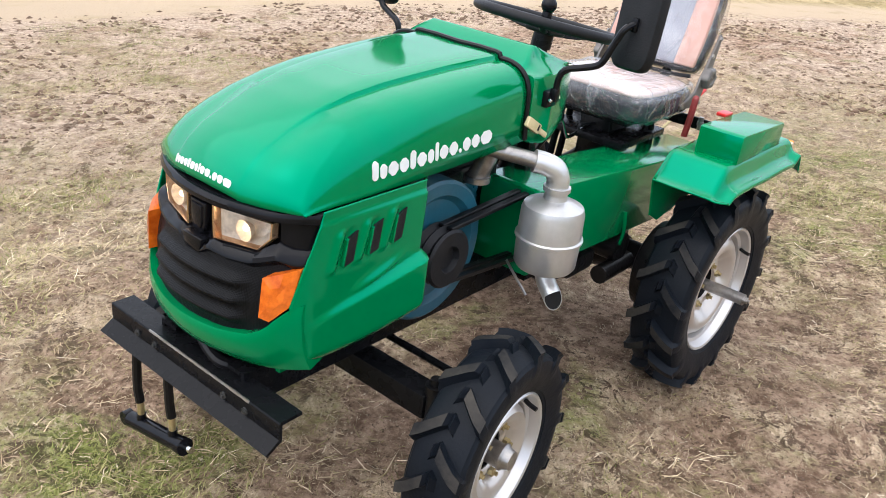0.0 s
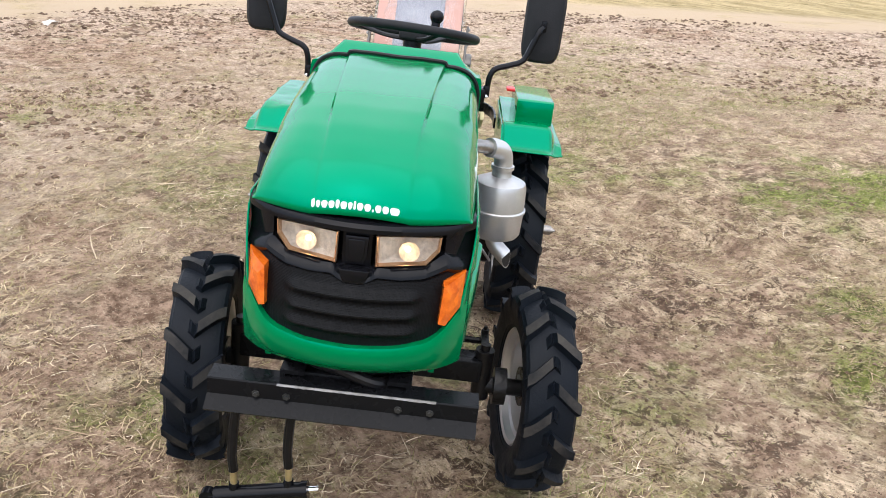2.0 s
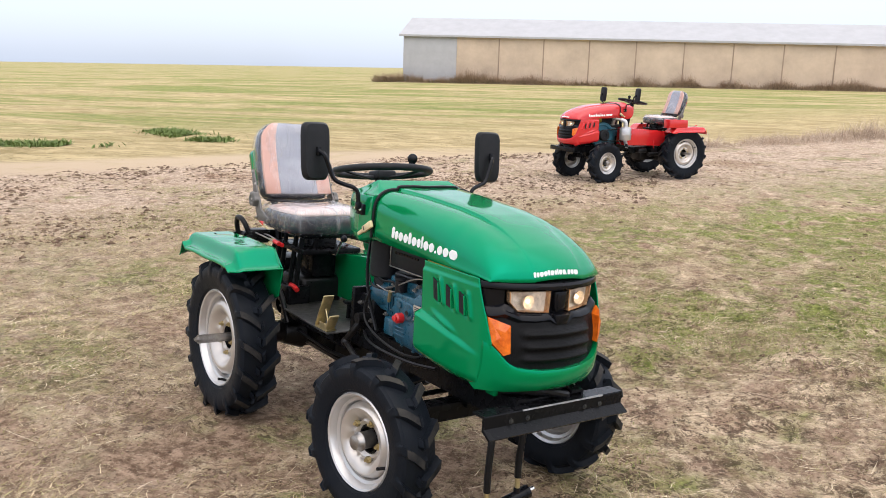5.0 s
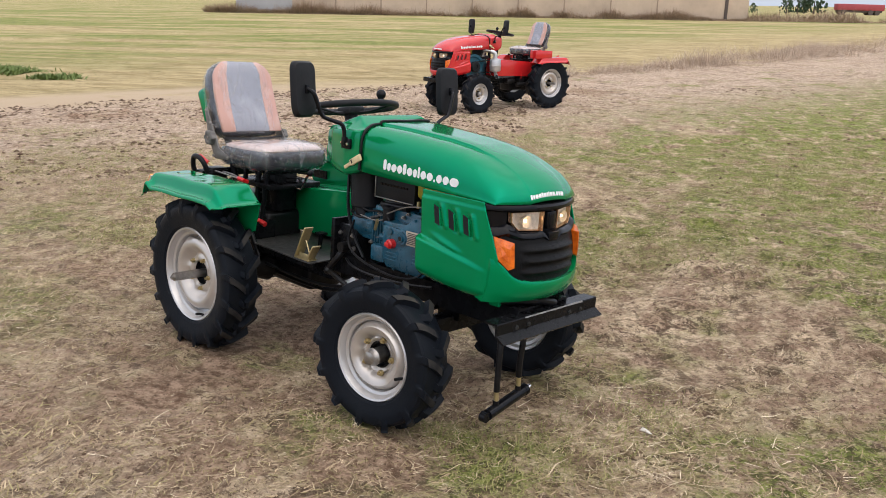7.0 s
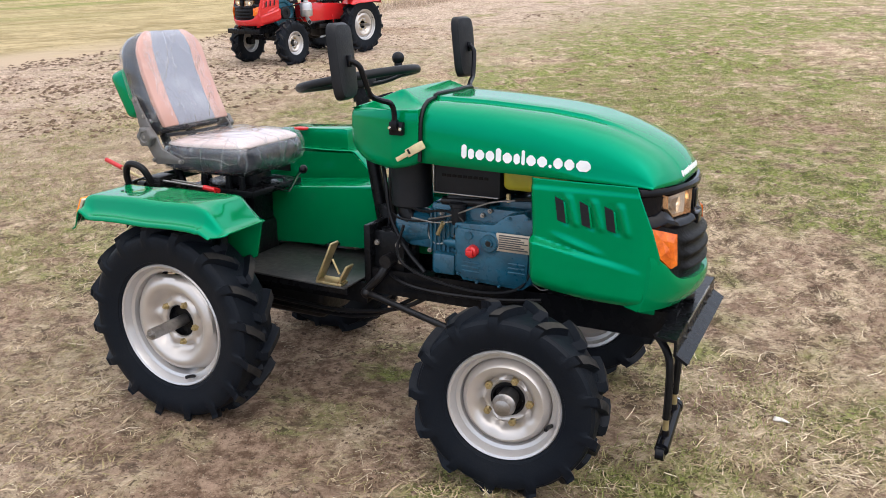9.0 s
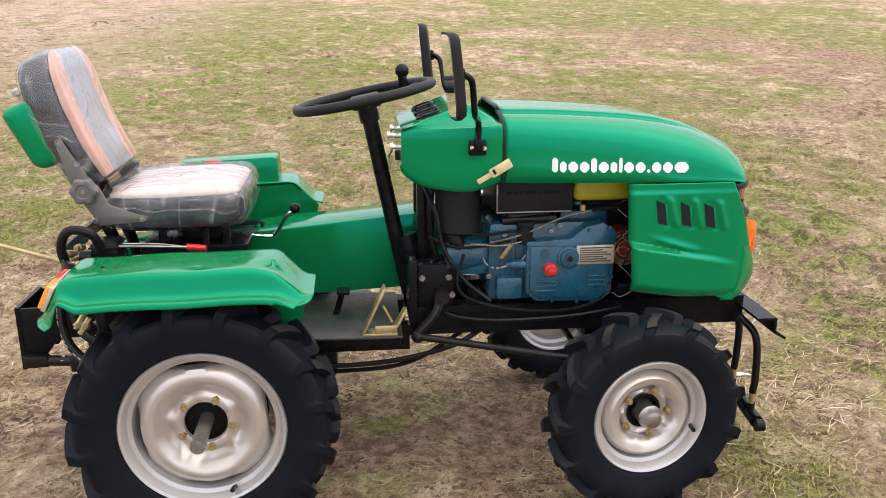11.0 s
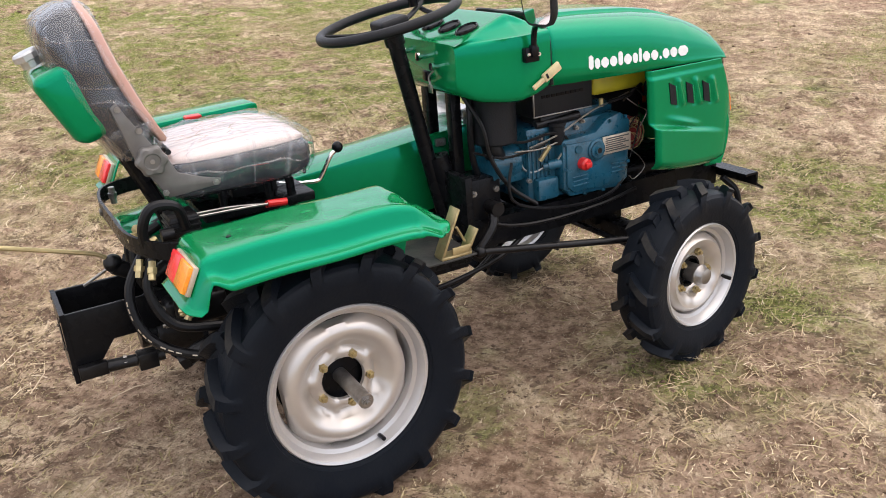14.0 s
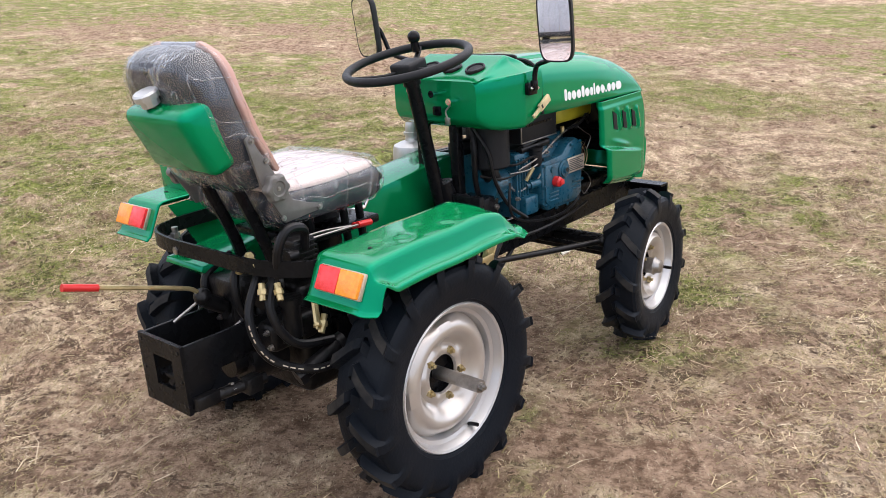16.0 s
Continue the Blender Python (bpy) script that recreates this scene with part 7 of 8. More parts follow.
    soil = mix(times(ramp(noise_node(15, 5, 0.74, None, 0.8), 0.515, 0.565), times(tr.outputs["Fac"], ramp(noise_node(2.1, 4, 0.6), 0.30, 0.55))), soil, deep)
    # dry strip of broken ground along the field
    att = n.new("ShaderNodeAttribute")
    att.attribute_name = "field"
    dry = mix(ramp(noise_node(16, 7, 0.75), 0.36, 0.64), (0.36, 0.255, 0.185), (0.72, 0.57, 0.43))
    dry = mix(times(ramp(noise_node(8.5, 6, 0.7, (1, 0.5, 1, 0.9), 0.6), 0.53, 0.60), ramp(noise_node(0.9, 4, 0.6), 0.36, 0.58)), dry, (0.13, 0.085, 0.058))
    soil = mix(times(ramp(att.outputs["Fac"], -7.6, -3.4), ramp(noise_node(1.3, 6, 0.7), 0.30, 0.50)), soil, dry)
    # bare reddish soil
    ba = n.new("ShaderNodeAttribute")
    ba.attribute_name = "bare"
    bsum = n.new("ShaderNodeMath")
    bsum.operation = "MULTIPLY_ADD"
    l.new(ba.outputs["Fac"], bsum.inputs[0])
    bsum.inputs[1].default_value = 0.17
    l.new(noise_node(3.1, 7, 0.7), bsum.inputs[2])
    earth = mix(ramp(noise_node(17, 6, 0.72), 0.36, 0.66), (0.17, 0.102, 0.064), (0.58, 0.405, 0.285))
    soil = mix(ramp(bsum.outputs[0], 0.53, 0.68), soil, earth)
    # small crumbs and flecks of straw
    soil = mix(ramp(noise_node(58, 3, 0.8), 0.56, 0.66), soil, (0.12, 0.080, 0.050))
    near = mix(ramp(noise_node(70, 3, 0.8, (1, 0.35, 1, 1.1), 2.0), 0.60, 0.69), soil, (0.80, 0.68, 0.48))
    # mown field: yellow stubble in stripes, green strips farther out, a pale track along the edge
    stub = mix(ramp(noise_node(1.6, 9, 0.80, (0.8, 0.28, 1, 0.0), 1.4), 0.36, 0.64), (0.32, 0.245, 0.115), (0.60, 0.475, 0.265))
    stub = mix(ramp(noise_node(9, 6, 0.8, (1.0, 0.3, 1, 0.0), 0.8), 0.52, 0.66), stub, (0.17, 0.14, 0.06))
    fgreen = mix(ramp(noise_node(3.0, 6, 0.7), 0.35, 0.7), (0.15, 0.185, 0.045), (0.31, 0.32, 0.10))
    far_g = times(ramp(att.outputs["Fac"], 3.0, 14.0), ramp(noise_node(0.34, 9, 0.72, (0.55, 0.15, 1, 0.0), 1.6), 0.42, 0.60))
    field = mix(far_g, stub, fgreen)
    xyz = n.new("ShaderNodeSeparateXYZ")
    l.new(geo.outputs["Position"], xyz.inputs[0])
    track = times(ramp(att.outputs["Fac"], 2.2, 1.2), ramp(xyz.outputs[0], 15.0, 11.0))
    field = mix(times(track, ramp(noise_node(1.2, 5, 0.6), 0.15, 0.5)), field, (0.56, 0.435, 0.30))
    wob = n.new("ShaderNodeMath")
    wob.operation = "MULTIPLY_ADD"
    l.new(noise_node(1.6, 6, 0.7), wob.inputs[0])
    wob.inputs[1].default_value = 2.2
    wob.inputs[2].default_value = -1.1
    ad = n.new("ShaderNodeMath")
    ad.operation = "ADD"
    l.new(att.outputs["Fac"], ad.inputs[0])
    l.new(wob.outputs[0], ad.inputs[1])
    col = mix(ramp(ad.outputs[0], -0.4, 0.4), near, field)
    near_dark = n.new("ShaderNodeMapRange")          # ground coloured darker in patches round the tractor
    near_dark.inputs["From Min"].default_value, near_dark.inputs["From Max"].default_value = 0.50, 1.0
    near_dark.inputs["To Min"].default_value, near_dark.inputs["To Max"].default_value = 0.0, 0.20
    l.new(tr.outputs["Fac"], near_dark.inputs["Value"])
    col = mix(times(near_dark.outputs[0], ramp(noise_node(1.5, 6, 0.7), 0.30, 0.52)), col, (0.12, 0.085, 0.052))
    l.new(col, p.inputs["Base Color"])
    b = n.new("ShaderNodeBump")
    b.inputs["Strength"].default_value, b.inputs["Distance"].default_value = 1.0, 0.042
    l.new(noise_node(20, 6, 0.78), b.inputs["Height"])
    l.new(b.outputs[0], p.inputs["Normal"])
    return m


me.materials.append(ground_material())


def blades(name, label, count, pick, length, width, lift, colors, seed, bend=0.4, own=1.0, uneven=0.0):
    """Many thin bent blades or stalks as one object; pick gives their feet; own: how far each goes its own way in colour, and not with its patch."""
    r = np.random.RandomState(seed)
    x, y = pick(r, count)
    count = len(x)
    z = lie(x, y) + relief(x, y)
    a = r.rand(count) * 2 * np.pi
    L = length[0] + (length[1] - length[0]) * r.rand(count) ** 1.8
    if uneven:           # taller and lower stands
        L *= 0.30 + 1.5 * np.clip(value_noise(x, y, uneven, 77) * 1.5 - 0.35, 0, 1)
    up = lift[0] + (lift[1] - lift[0]) * r.rand(count)
    w = (width[0] + (width[1] - width[0]) * r.rand(count)) / 2
    dx, dy = np.cos(a), np.sin(a)
    h = np.sqrt(np.maximum(0, 1 - up ** 2))
    b = a + (r.rand(count) - 0.5) * bend * 2
    ex, ey = np.cos(b), np.sin(b)
    base = np.stack([x, y, z + 0.002], -1)
    mid = base + np.stack([dx * h, dy * h, up], -1) * (L * 0.5)[:, None]
    tip = mid + np.stack([ex * h, ey * h, up * (1 - bend * 0.8)], -1) * (L * 0.5)[:, None]
    sd = np.stack([-dy, dx, np.full(count, 0.25)], -1) * w[:, None]
    v = np.stack([base - sd, base + sd, mid + sd * 0.9, mid - sd * 0.9, tip], 1).reshape(-1, 3)
    k = np.arange(count) * 5
    loops = np.stack([k, k + 1, k + 2, k + 3, k + 3, k + 2, k + 4], -1).reshape(-1)
    start = np.stack([np.arange(count) * 7, np.arange(count) * 7 + 4], -1).reshape(-1)
    me = bpy.data.meshes.new(name)
    me.vertices.add(len(v))
    me.vertices.foreach_set("co", v.astype(np.float32).reshape(-1))
    me.loops.add(len(loops))
    me.loops.foreach_set("vertex_index", loops.astype(np.int32))
    me.polygons.add(count * 2)
    me.polygons.foreach_set("loop_start", start.astype(np.int32))
    me.update(calc_edges=True)
    m = bpy.data.materials.new(name)
    m.use_nodes = True
    nt = m.node_tree
    p = nt.nodes["Principled BSDF"]
    p.inputs["Roughness"].default_value = 0.7
    p.inputs["Specular IOR Level"].default_value = 0.25
    g = nt.nodes.new("ShaderNodeNewGeometry")
    c = nt.nodes.new("ShaderNodeValToRGB")
    els = c.color_ramp.elements
    while len(els) < len(colors):
        els.new(0.5)
    for i, col in enumerate(colors):
        els[i].position = i / (len(colors) - 1)
        els[i].color = (*col, 1)
    if own < 1:
        patch = []
        for scale in (TUFTS, 9.0):
            t = nt.nodes.new("ShaderNodeTexNoise")
            t.inputs["Scale"].default_value, t.inputs["Detail"].default_value, t.inputs["Roughness"].default_value = scale, 6, 0.72
            nt.links.new(g.outputs["Position"], t.inputs["Vector"])
            r2 = nt.nodes.new("ShaderNodeMapRange")
            r2.inputs["From Min"].default_value, r2.inputs["From Max"].default_value = 0.40, 0.60
            r2.inputs["To Max"].default_value = (1 - own) * 0.5
            nt.links.new(t.outputs["Fac"], r2.inputs["Value"])
            patch.append(r2.outputs[0])
        both = nt.nodes.new("ShaderNodeMath")
        both.operation = "ADD"
        nt.links.new(patch[0], both.inputs[0])
        nt.links.new(patch[1], both.inputs[1])
        mixed = nt.nodes.new("ShaderNodeMath")
        mixed.operation = "MULTIPLY_ADD"
        nt.links.new(g.outputs["Random Per Island"], mixed.inputs[0])
        mixed.inputs[1].default_value = own
        nt.links.new(both.outputs[0], mixed.inputs[2])
        nt.links.new(mixed.outputs[0], c.inputs[0])
    else:
        nt.links.new(g.outputs["Random Per Island"], c.inputs[0])
    nt.links.new(c.outputs[0], p.inputs["Base Color"])
    me.materials.append(m)
    return tagged(new(name, me), label, "grass", kind="stuff")


def around(r, count, reach=6.5, power=0.62):
    """Feet scattered round the tractor, thinning outwards, patchy."""
    n = count * 3
    rad = 0.15 + reach * r.rand(n) ** power
    a = r.rand(n) * 2 * np.pi
    x, y = 0.2 + rad * np.cos(a), 2.4 + rad * np.sin(a)
    keep = (value_noise(x, y, 5.5, 20) * 0.35 + value_noise(x, y, 2.3, 21) * 0.45 + value_noise(x, y, 0.8, 22) * 0.45 - 0.12 * blobs(x, y, BARE) > 0.34 + 0.50 * r.rand(n)) & (field_mask(x, y) < -0.2)
    return x[keep][:count], y[keep][:count]


def green_spots(r, count):
    n = count * 5
    rad = 0.3 + 8 * r.rand(n) ** 0.7
    a = r.rand(n) * 2 * np.pi
    x, y = 0.2 + rad * np.cos(a), 2.4 + rad * np.sin(a)
    k = 0.06 + value_noise(x, y, 0.75, 31) * 0.70 + value_noise(x, y, 3.1, 32) * 0.45 + 0.28 * blobs(x, y, LUSH) - 0.35 * blobs(x, y, BARE)
    keep = (k > 0.66 + 0.25 * r.rand(n)) & (field_mask(x, y) < -0.2)
    return x[keep][:count], y[keep][:count]


MAT = ((0.070, 0.044, 0.028), (0.16, 0.125, 0.055), (0.22, 0.145, 0.090), (0.34, 0.24, 0.15), (0.31, 0.27, 0.11), (0.46, 0.34, 0.215), (0.50, 0.385, 0.24), (0.66, 0.52, 0.345), (0.86, 0.71, 0.50))
blades("chaff", "matted short dry grass on the ground", 300000, around, (0.012, 0.062), (0.0013, 0.0042), (0.0, 0.45), MAT, 5, 0.5, 0.48)


def wisps(r, count):
    """Stalks left lying together in small heaps."""
    x, y = around(r, count * 3)
    k = value_noise(x, y, 6.5, 91) * 0.5 + value_noise(x, y, 2.2, 92) * 0.6
    keep = k > 0.46 + 0.30 * r.rand(len(x))
    return x[keep][:count], y[keep][:count]


blades("straw", "dry straw stalks lying on the ground", 24000, wisps, (0.025, 0.12), (0.0015, 0.0036), (0.0, 0.22),
       ((0.78, 0.64, 0.42), (0.46, 0.35, 0.21), (0.88, 0.76, 0.56), (0.28, 0.19, 0.11)), 15, 0.7)
blades("twigs", "broken brown stems scattered over the ground", 700, around, (0.08, 0.30), (0.003, 0.006), (0.0, 0.12),
       ((0.50, 0.38, 0.25), (0.34, 0.24, 0.15), (0.62, 0.50, 0.35), (0.22, 0.15, 0.10)), 16, 0.45)


def outer_tufts(r, count):
    """Tufts of the wider ground, in clumps."""
    n = count * 5
    rad = 2.6 + 9.4 * r.rand(n) ** 0.75
    a = r.rand(n) * 2 * np.pi
    x, y = 1.2 + rad * np.cos(a), 1.6 + rad * np.sin(a)
    k = value_noise(x, y, 7.0, 81) * 0.55 + value_noise(x, y, 3.0, 82) * 0.35 + value_noise(x, y, 0.9, 83) * 0.25
    keep = (k > 0.56 + 0.22 * r.rand(n)) & (field_mask(x, y) < -0.5)
    return x[keep][:count], y[keep][:count]


blades("dry_tufts", "small tufts of dry and olive grass", 150000, outer_tufts, (0.02, 0.060), (0.002, 0.0052), (0.05, 0.6),
       ((0.16, 0.11, 0.065), (0.28, 0.23, 0.10), (0.38, 0.29, 0.165), (0.44, 0.385, 0.18), (0.54, 0.42, 0.27), (0.66, 0.525, 0.345), (0.80, 0.66, 0.46)), 17, 0.5, 0.42)
blades("short_grass", "short green grass in patches", 150000, green_spots, (0.012, 0.045), (0.0014, 0.0032), (0.3, 0.95),
       ((0.13, 0.165, 0.035), (0.25, 0.265, 0.075), (0.42, 0.375, 0.16), (0.19, 0.215, 0.06)), 6, 0.5)


def clods(name, label, count, seed, size, where):
    """Lumps of soil as one object."""
    r = np.random.RandomState(seed)
    x, y = where(r, count)
    z = lie(x, y) + relief(x, y)
    base = np.array([(1, 0, 0), (-1, 0, 0), (0, 1, 0), (0, -1, 0), (0, 0, 1), (0, 0, -0.6)], float)
    tris = np.array([(0, 2, 4), (2, 1, 4), (1, 3, 4), (3, 0, 4), (2, 0, 5), (1, 2, 5), (3, 1, 5), (0, 3, 5)])
    k = len(x)
    s = size[0] + (size[1] - size[0]) * r.rand(k) ** 2.5
    a = r.rand(k) * 6.28
    jit = 0.6 + 0.8 * r.rand(k, 6, 1)
    v = base[None] * jit * s[:, None, None] * np.array([1, 1, 0.5])
    c, q = np.cos(a)[:, None], np.sin(a)[:, None]
    v = np.stack([v[..., 0] * c - v[..., 1] * q, v[..., 0] * q + v[..., 1] * c, v[..., 2]], -1) + np.stack([x, y, z], -1)[:, None]
    me = bpy.data.meshes.new(name)
    f = (tris[None] + (np.arange(k) * 6)[:, None, None]).reshape(-1)
    me.vertices.add(k * 6)
    me.vertices.foreach_set("co", v.astype(np.float32).reshape(-1))
    me.loops.add(len(f))
    me.loops.foreach_set("vertex_index", f.astype(np.int32))
    me.polygons.add(k * 8)
    me.polygons.foreach_set("loop_start", np.arange(0, len(f), 3, dtype=np.int32))
    me.update(calc_edges=True)
    me.polygons.foreach_set("use_smooth", [True] * (k * 8))
    me.materials.append(SOIL)
    return tagged(new(name, me), label, "soil", kind="stuff")


SOIL = material("soil_clod", (0.10, 0.064, 0.044), 0.95, 0, 0, 0.0, 9, 0.8, 70, 0.0, (0.26, 0.18, 0.125), spec=0.1)


def near_clods(r, count):
    n = count * 3
    x, y = -3.5 + 9 * r.rand(n), -4 + 11 * r.rand(n)
    keep = value_noise(x, y, 0.9, 61) * 0.7 + value_noise(x, y, 3.0, 62) * 0.5 > 0.62 + 0.3 * r.rand(n)
    return x[keep][:count], y[keep][:count]


def strip_clods(r, count):
    n = count * 3
    x, y = -6 + 22 * r.rand(n), 1.5 + 10.5 * r.rand(n)
    d = field_mask(x, y)
    keep = (d < 0.4) & (d > -5.5) & (value_noise(x, y, 0.8, 63) * 0.7 + value_noise(x, y, 2.4, 64) * 0.5 > 0.52 + 0.34 * r.rand(n)) & (np.hypot(x - 0.5, y - 2.8) > 2.2)
    return x[keep][:count], y[keep][:count]


clods("small_clods", "small crumbs of brown soil", 22000, 71, (0.003, 0.012), near_clods)
def mid_clods(r, count):
    n = count * 4
    x, y = -5 + 19 * r.rand(n), -4 + 15 * r.rand(n)
    d = field_mask(x, y)
    keep = (d < -0.3) & (value_noise(x, y, 0.6, 65) * 0.6 + value_noise(x, y, 2.0, 66) * 0.5 > 0.50 + 0.34 * r.rand(n)) & (np.hypot(x - 0.5, y - 2.8) > 2.0) & (r.rand(n) < np.clip(1.2 + d * 0.11, 0.15, 1))
    return x[keep][:count], y[keep][:count]


clods("scattered_clods", "small dark clods scattered over the dry ground", 11000, 73, (0.006, 0.030), mid_clods)
clods("turned_clods", "clods of turned soil along the field edge", 18000, 72, (0.007, 0.044), strip_clods)


def weeds_edge(r, count):
    """Feet along the field's edge, denser and wider with the distance."""
    s = r.rand(count) ** 0.8
    way = ((15.5, 1.2), (19.3, -2.4), (24.3, -6.6), (30.0, -10.6), (40.0, -17.8))
    k = s * (len(way) - 1)
    x = np.interp(k, range(len(way)), [p[0] for p in way]) + r.randn(count) * (0.25 + 0.75 * s) + 0.2
    y = np.interp(k, range(len(way)), [p[1] for p in way]) + r.randn(count) * (0.25 + 0.35 * s)
    keep = value_noise(x, y, 0.55, 41) * 0.6 + value_noise(x, y, 1.9, 42) * 0.5 > 0.40 + 0.34 * r.rand(count) - 0.14 * s
    return x[keep], y[keep]


blades("dry_weeds", "tall dry weeds along the field edge", 80000, weeds_edge, (0.05, 0.56), (0.003, 0.007), (0.05, 1.0),
       ((0.64, 0.51, 0.385), (0.42, 0.31, 0.22), (0.76, 0.63, 0.50), (0.14, 0.095, 0.07), (0.58, 0.45, 0.34)), 8, 0.45, 1.0, 0.8)


def leafy_row(r, count):
    t = r.rand(count)
    spots = ((9.5, 16.9, 10.9, 11.9, 0.35, 0.55), (12.7, 10.4, 14.7, 12.9, 0.45, 0.45))
    w = r.rand(count) < spots[0][5]
    x = np.where(w, spots[0][0] + (spots[0][2] - spots[0][0]) * t, spots[1][0] + (spots[1][2] - spots[1][0]) * t) + r.randn(count) * 0.22
    y = np.where(w, spots[0][1] + (spots[0][3] - spots[0][1]) * t, spots[1][1] + (spots[1][3] - spots[1][1]) * t) + r.randn(count) * 0.22
    keep = value_noise(x, y, 1.7, 51) > 0.35
    return x[keep], y[keep]


blades("green_weeds", "low bright green leafy weeds in the field", 14000, leafy_row, (0.06, 0.20), (0.012, 0.03), (0.3, 0.9),
       ((0.10, 0.14, 0.035), (0.16, 0.22, 0.06), (0.12, 0.17, 0.05)), 9, 0.6)

# ---- distance ----
CONCRETE = material("weathered_plaster", (0.60, 0.475, 0.355), 0.9, 0, 0, 0.0, 0.35, 0.3, 6, 0.0, (0.44, 0.345, 0.26))
GREYWALL = material("grey_sheet", (0.42, 0.42, 0.43), 0.7, 0, 0, 0.12, 0.8)
JOINT = material("stained_joint", (0.36, 0.27, 0.20), 0.9, 0, 0, 0.3, 0.8)
DARK = material("dark_gap", (0.09, 0.07, 0.06), 0.8)
house = tagged(new("long_barn", None), "long beige plastered farm building across the field", "building")
wa, wb = Vector((87.5, 30.3)), Vector((88.6, -22.2))
wd = (wb - wa).normalized()
ang = math.atan2(wd.y, wd.x)
length = (wb - wa).length
house.matrix_basis = pose(wa.x, wa.y, float(lie(np.array(wa.x), np.array(wa.y))) - 0.1, 0, 0, math.degrees(ang))
bm = bmesh.new()
slab(bm, 5.9, length - 2.4, 0, 9, -1.0, 5.0, 0.02)
part("wall", bm, CONCRETE, house)
for k in range(8):        # stained joints between the wall's panels
    bm = bmesh.new()
    slab(bm, 10.4 + 4.7 * k, 10.52 + 4.7 * k, -0.03, 0.2, -1.0, 4.9, 0.01)
    part("wall_joint", bm, JOINT, house, "stained joint")
bm = bmesh.new()
slab(bm, 0, 5.9, -0.05, 9, -1.0, 5.0, 0.02)
part("grey_bay", bm, GREYWALL, house, "grey sheet-clad end bay")
bm = bmesh.new()
slab(bm, length - 2.4, length - 2.1, -0.12, 0.3, -1.0, 5.0, 0.02)
part("downpipe", bm, DARK, house)
bm = bmesh.new()
slab(bm, length - 2.1, length, 0.1, 9, -1.0, 5.0, 0.02)
part("end_bay", bm, CONCRETE, house)
bm = bmesh.new()
prism(bm, [(-0.4, 4.95), (4.5, 7.0), (9.4, 4.95), (9.4, 5.15), (4.5, 7.2), (-0.4, 5.15)], 0, -0.4, length + 0.4)
part("roof", bm, GREYWALL, house, "grey sheet roof")


def wall_weeds(r, count):
    """Feet along the barn's wall and on over the rough land beyond it."""
    t = -0.06 + 2.0 * r.rand(count)
    off = np.abs(r.randn(count)) * 0.45 + 0.12
    x, y = wa.x + wd.x * length * t - off + np.where(t > 1.0, 6.0 * r.rand(count), 0.0), wa.y + wd.y * length * t
    keep = value_noise(x * 0, y, 0.35, 45) * 0.7 + value_noise(x, y, 1.7, 46) * 0.5 > 0.22 + 0.5 * r.rand(count)
    return x[keep], y[keep]


blades("wall_weeds", "dry reddish weeds along the barn wall", 90000, wall_weeds, (0.2, 1.35), (0.012, 0.04), (0.4, 1.0),
       ((0.34, 0.23, 0.155), (0.42, 0.30, 0.21), (0.20, 0.135, 0.09), (0.46, 0.35, 0.25), (0.17, 0.135, 0.075)), 12, 0.4, 1.0, 0.45)

# far hedge, trees and a red lorry
LEAF = material("far_leaves", (0.05, 0.09, 0.04), 0.8, 0, 0, 0.4, 3)
LORRY = material("far_red_paint", (0.40, 0.06, 0.07), 0.5, 0, 0, 0.2, 2)


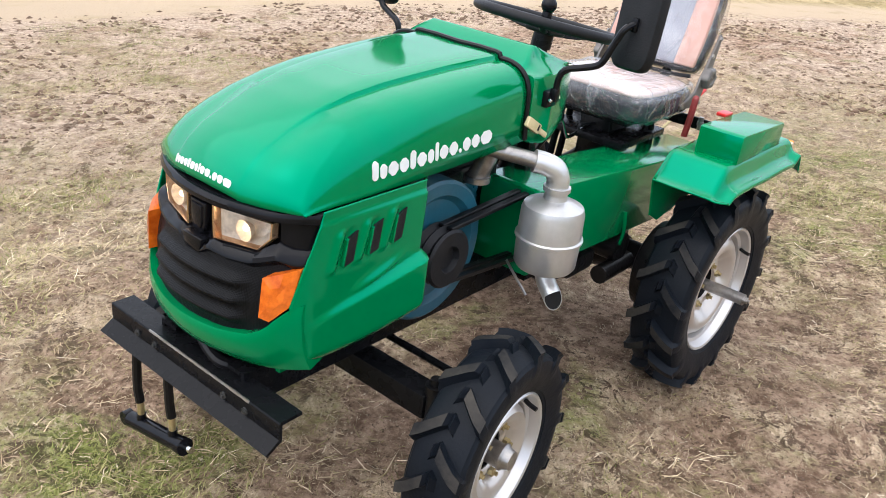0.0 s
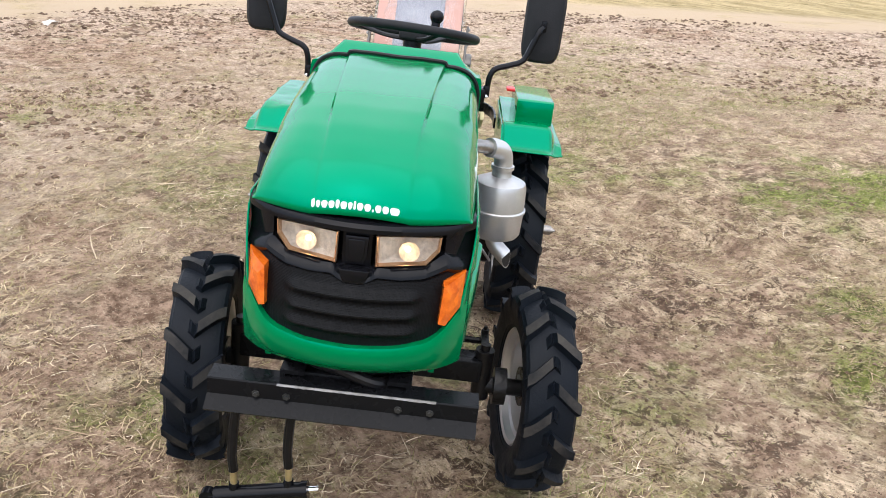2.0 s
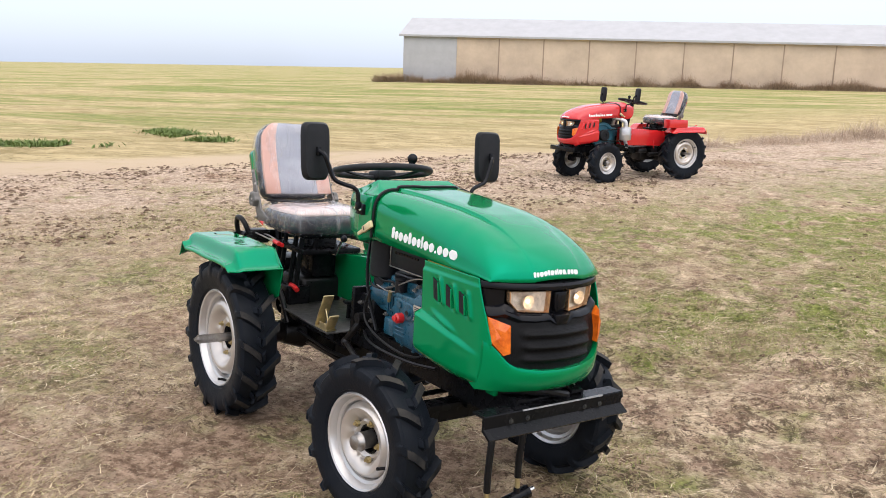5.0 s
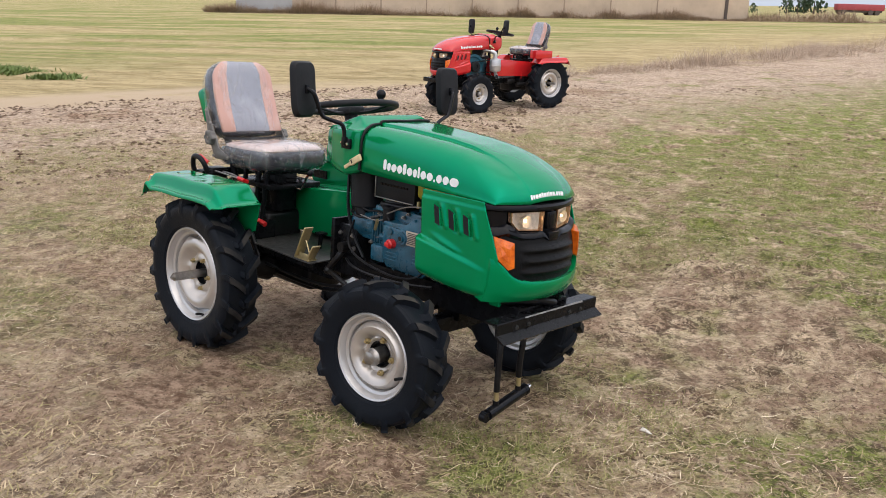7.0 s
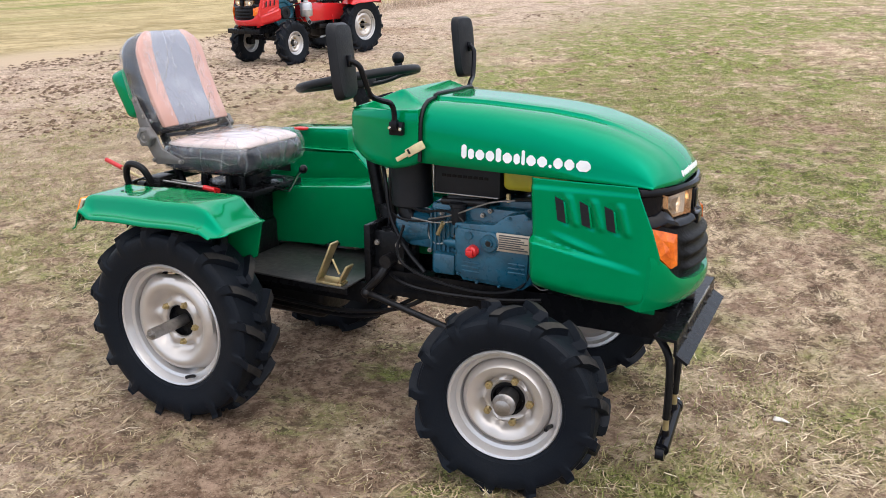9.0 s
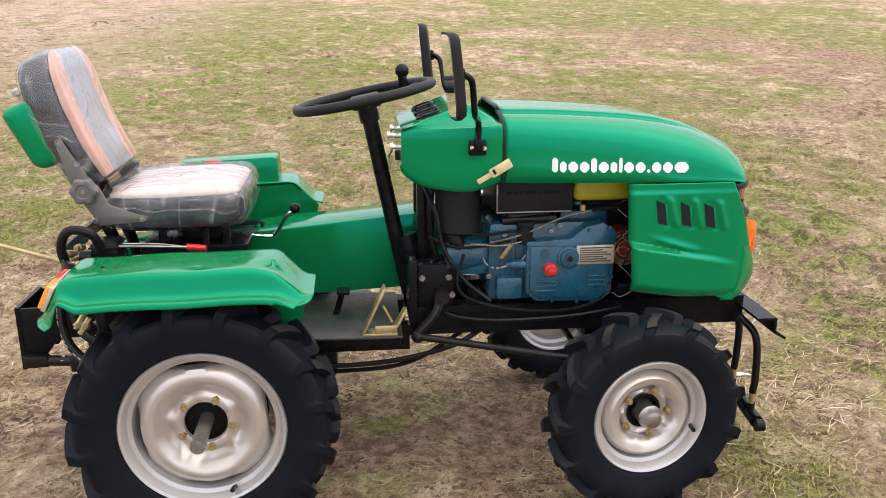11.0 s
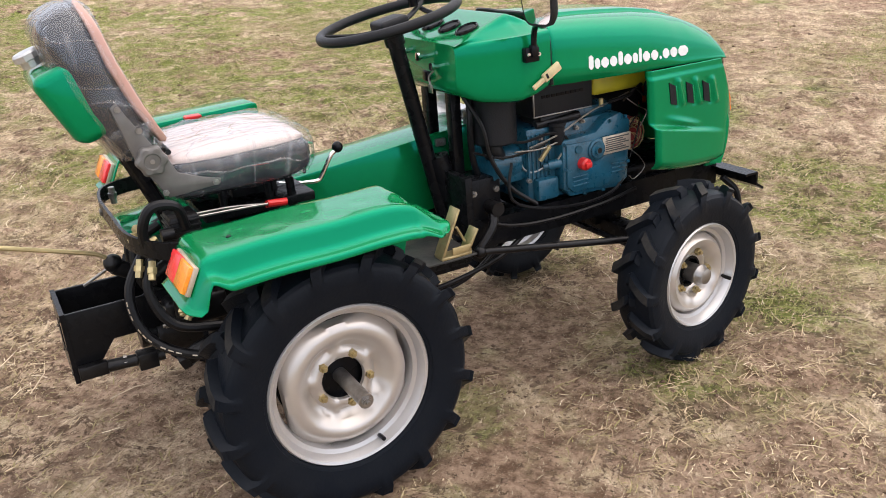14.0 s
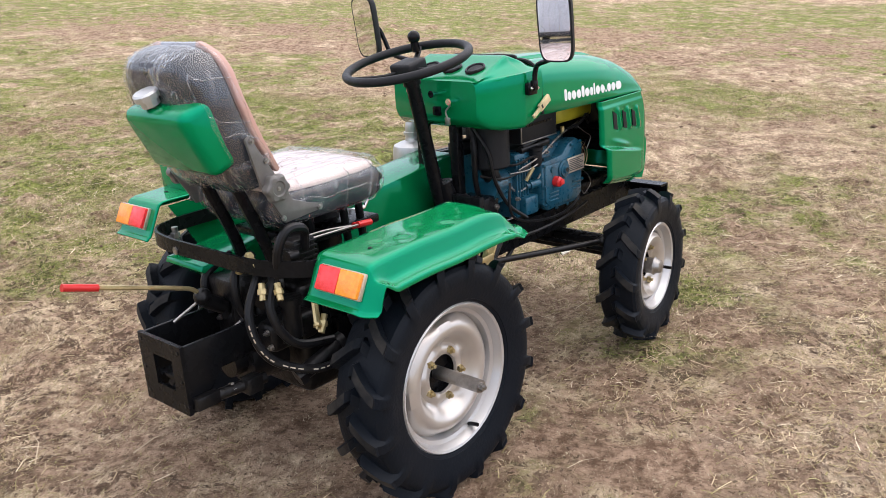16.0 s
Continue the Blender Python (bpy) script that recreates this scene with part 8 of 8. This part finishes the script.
def far_tree(x, y, h, seed):
    r = random.Random(seed)
    z = float(lie(np.array(x), np.array(y)))
    t = tagged(new("tree", None), "distant dark green tree on the horizon", "tree", "far trees")
    t.matrix_basis = pose(x, y, z)
    bm = bmesh.new()
    tube(bm, [(0, 0, -0.3), (0.1, 0.05, h * 0.4), (0.0, 0.1, h * 0.8)], h * 0.04, 7, 3, True, h * 0.01)
    part("trunk", bm, DARK, t)
    bm = bmesh.new()
    for k in range(80):
        a, q = r.random() * 6.28, r.random() ** 0.5
        zz = h * (0.08 + 0.92 * r.random())
        rad = h * 0.50 * q * math.sin(min(1.0, (1.08 - zz / h) * 1.6) * 1.57)
        c = Vector((rad * math.cos(a), rad * math.sin(a), zz))
        bmesh.ops.create_icosphere(bm, subdivisions=1, radius=h * (0.05 + 0.05 * r.random()), matrix=Matrix.Translation(c) @ pose(0, 0, 0, r.random() * 90, r.random() * 90, 0) @ Matrix.Diagonal((1, 0.8, 0.6, 1)))
    for v in bm.verts:
        v.co += Vector((r.random() - 0.5, r.random() - 0.5, r.random() - 0.5)) * h * 0.04
    part("crown", bm, LEAF, t, "", 0)


for k, (x, y, h) in enumerate(((185, -55.0, 3.2), (186, -57.5, 4.0), (187, -59.2, 3.4), (185, -60.5, 4.6), (190, -49.5, 2.0), (190, -47.0, 1.6))):
    far_tree(x, y, h, k)
bm = bmesh.new()
lor = tagged(new("lorry", None), "distant dark red lorry trailer on the horizon", "lorry")
lor.matrix_basis = pose(180, -66.5, float(lie(np.array(180.0), np.array(-66.5))), 0, 0, 90)
slab(bm, -5.5, 3.5, -1.2, 1.2, 0.9, 2.1, 0.08)
part("trailer", bm, LORRY, lor)
bm = bmesh.new()
slab(bm, -5.2, 3.2, -1.0, 1.0, 0.5, 0.9, 0.05)
part("trailer_frame", bm, DARK, lor)
for x in (-4.2, -2.9, 2.4):
    bm = bmesh.new()
    cylinder(bm, (x, -1.2, 0.5), (x, 1.2, 0.5), 0.5, 16)
    part("wheel", bm, DARK, lor)

# ---- litter ----
PALE = material("pale_scrap", (0.78, 0.74, 0.66), 0.6, 0, 0, 0.15, 30)


def scrap(name, label, x, y, lx, ly, h, turn, mat):
    """A small bent piece lying on the ground."""
    bm = bmesh.new()
    rows = []
    for i in range(7):
        u = i / 6 - 0.5
        rows.append([bm.verts.new((u * lx, (j / 4 - 0.5) * ly * (1 - 0.5 * u * u), h * (0.4 + math.sin(3 * u + j) * 0.5 + (0.5 - abs(u))))) for j in range(5)])
    for a, b in zip(rows, rows[1:]):
        for j in range(4):
            bm.faces.new((a[j], b[j], b[j + 1], a[j + 1]))
    ob = tagged(new(name, finish(bm, name, mat)), label, "litter")
    thicken(ob, 0.003)
    z = float(lie(np.array(x), np.array(y)) + relief(np.array(x), np.array(y)))
    ob.matrix_basis = pose(x, y, z + 0.004, 0, 0, turn)


scrap("wood_chip", "pale chip of wood on the dry grass", -0.43, 1.18, 0.055, 0.018, 0.008, 40, PALE)
scrap("plastic_scrap", "white plastic scrap at the edge of the field", 1.09, 10.6, 0.16, 0.10, 0.05, 10, PALE)
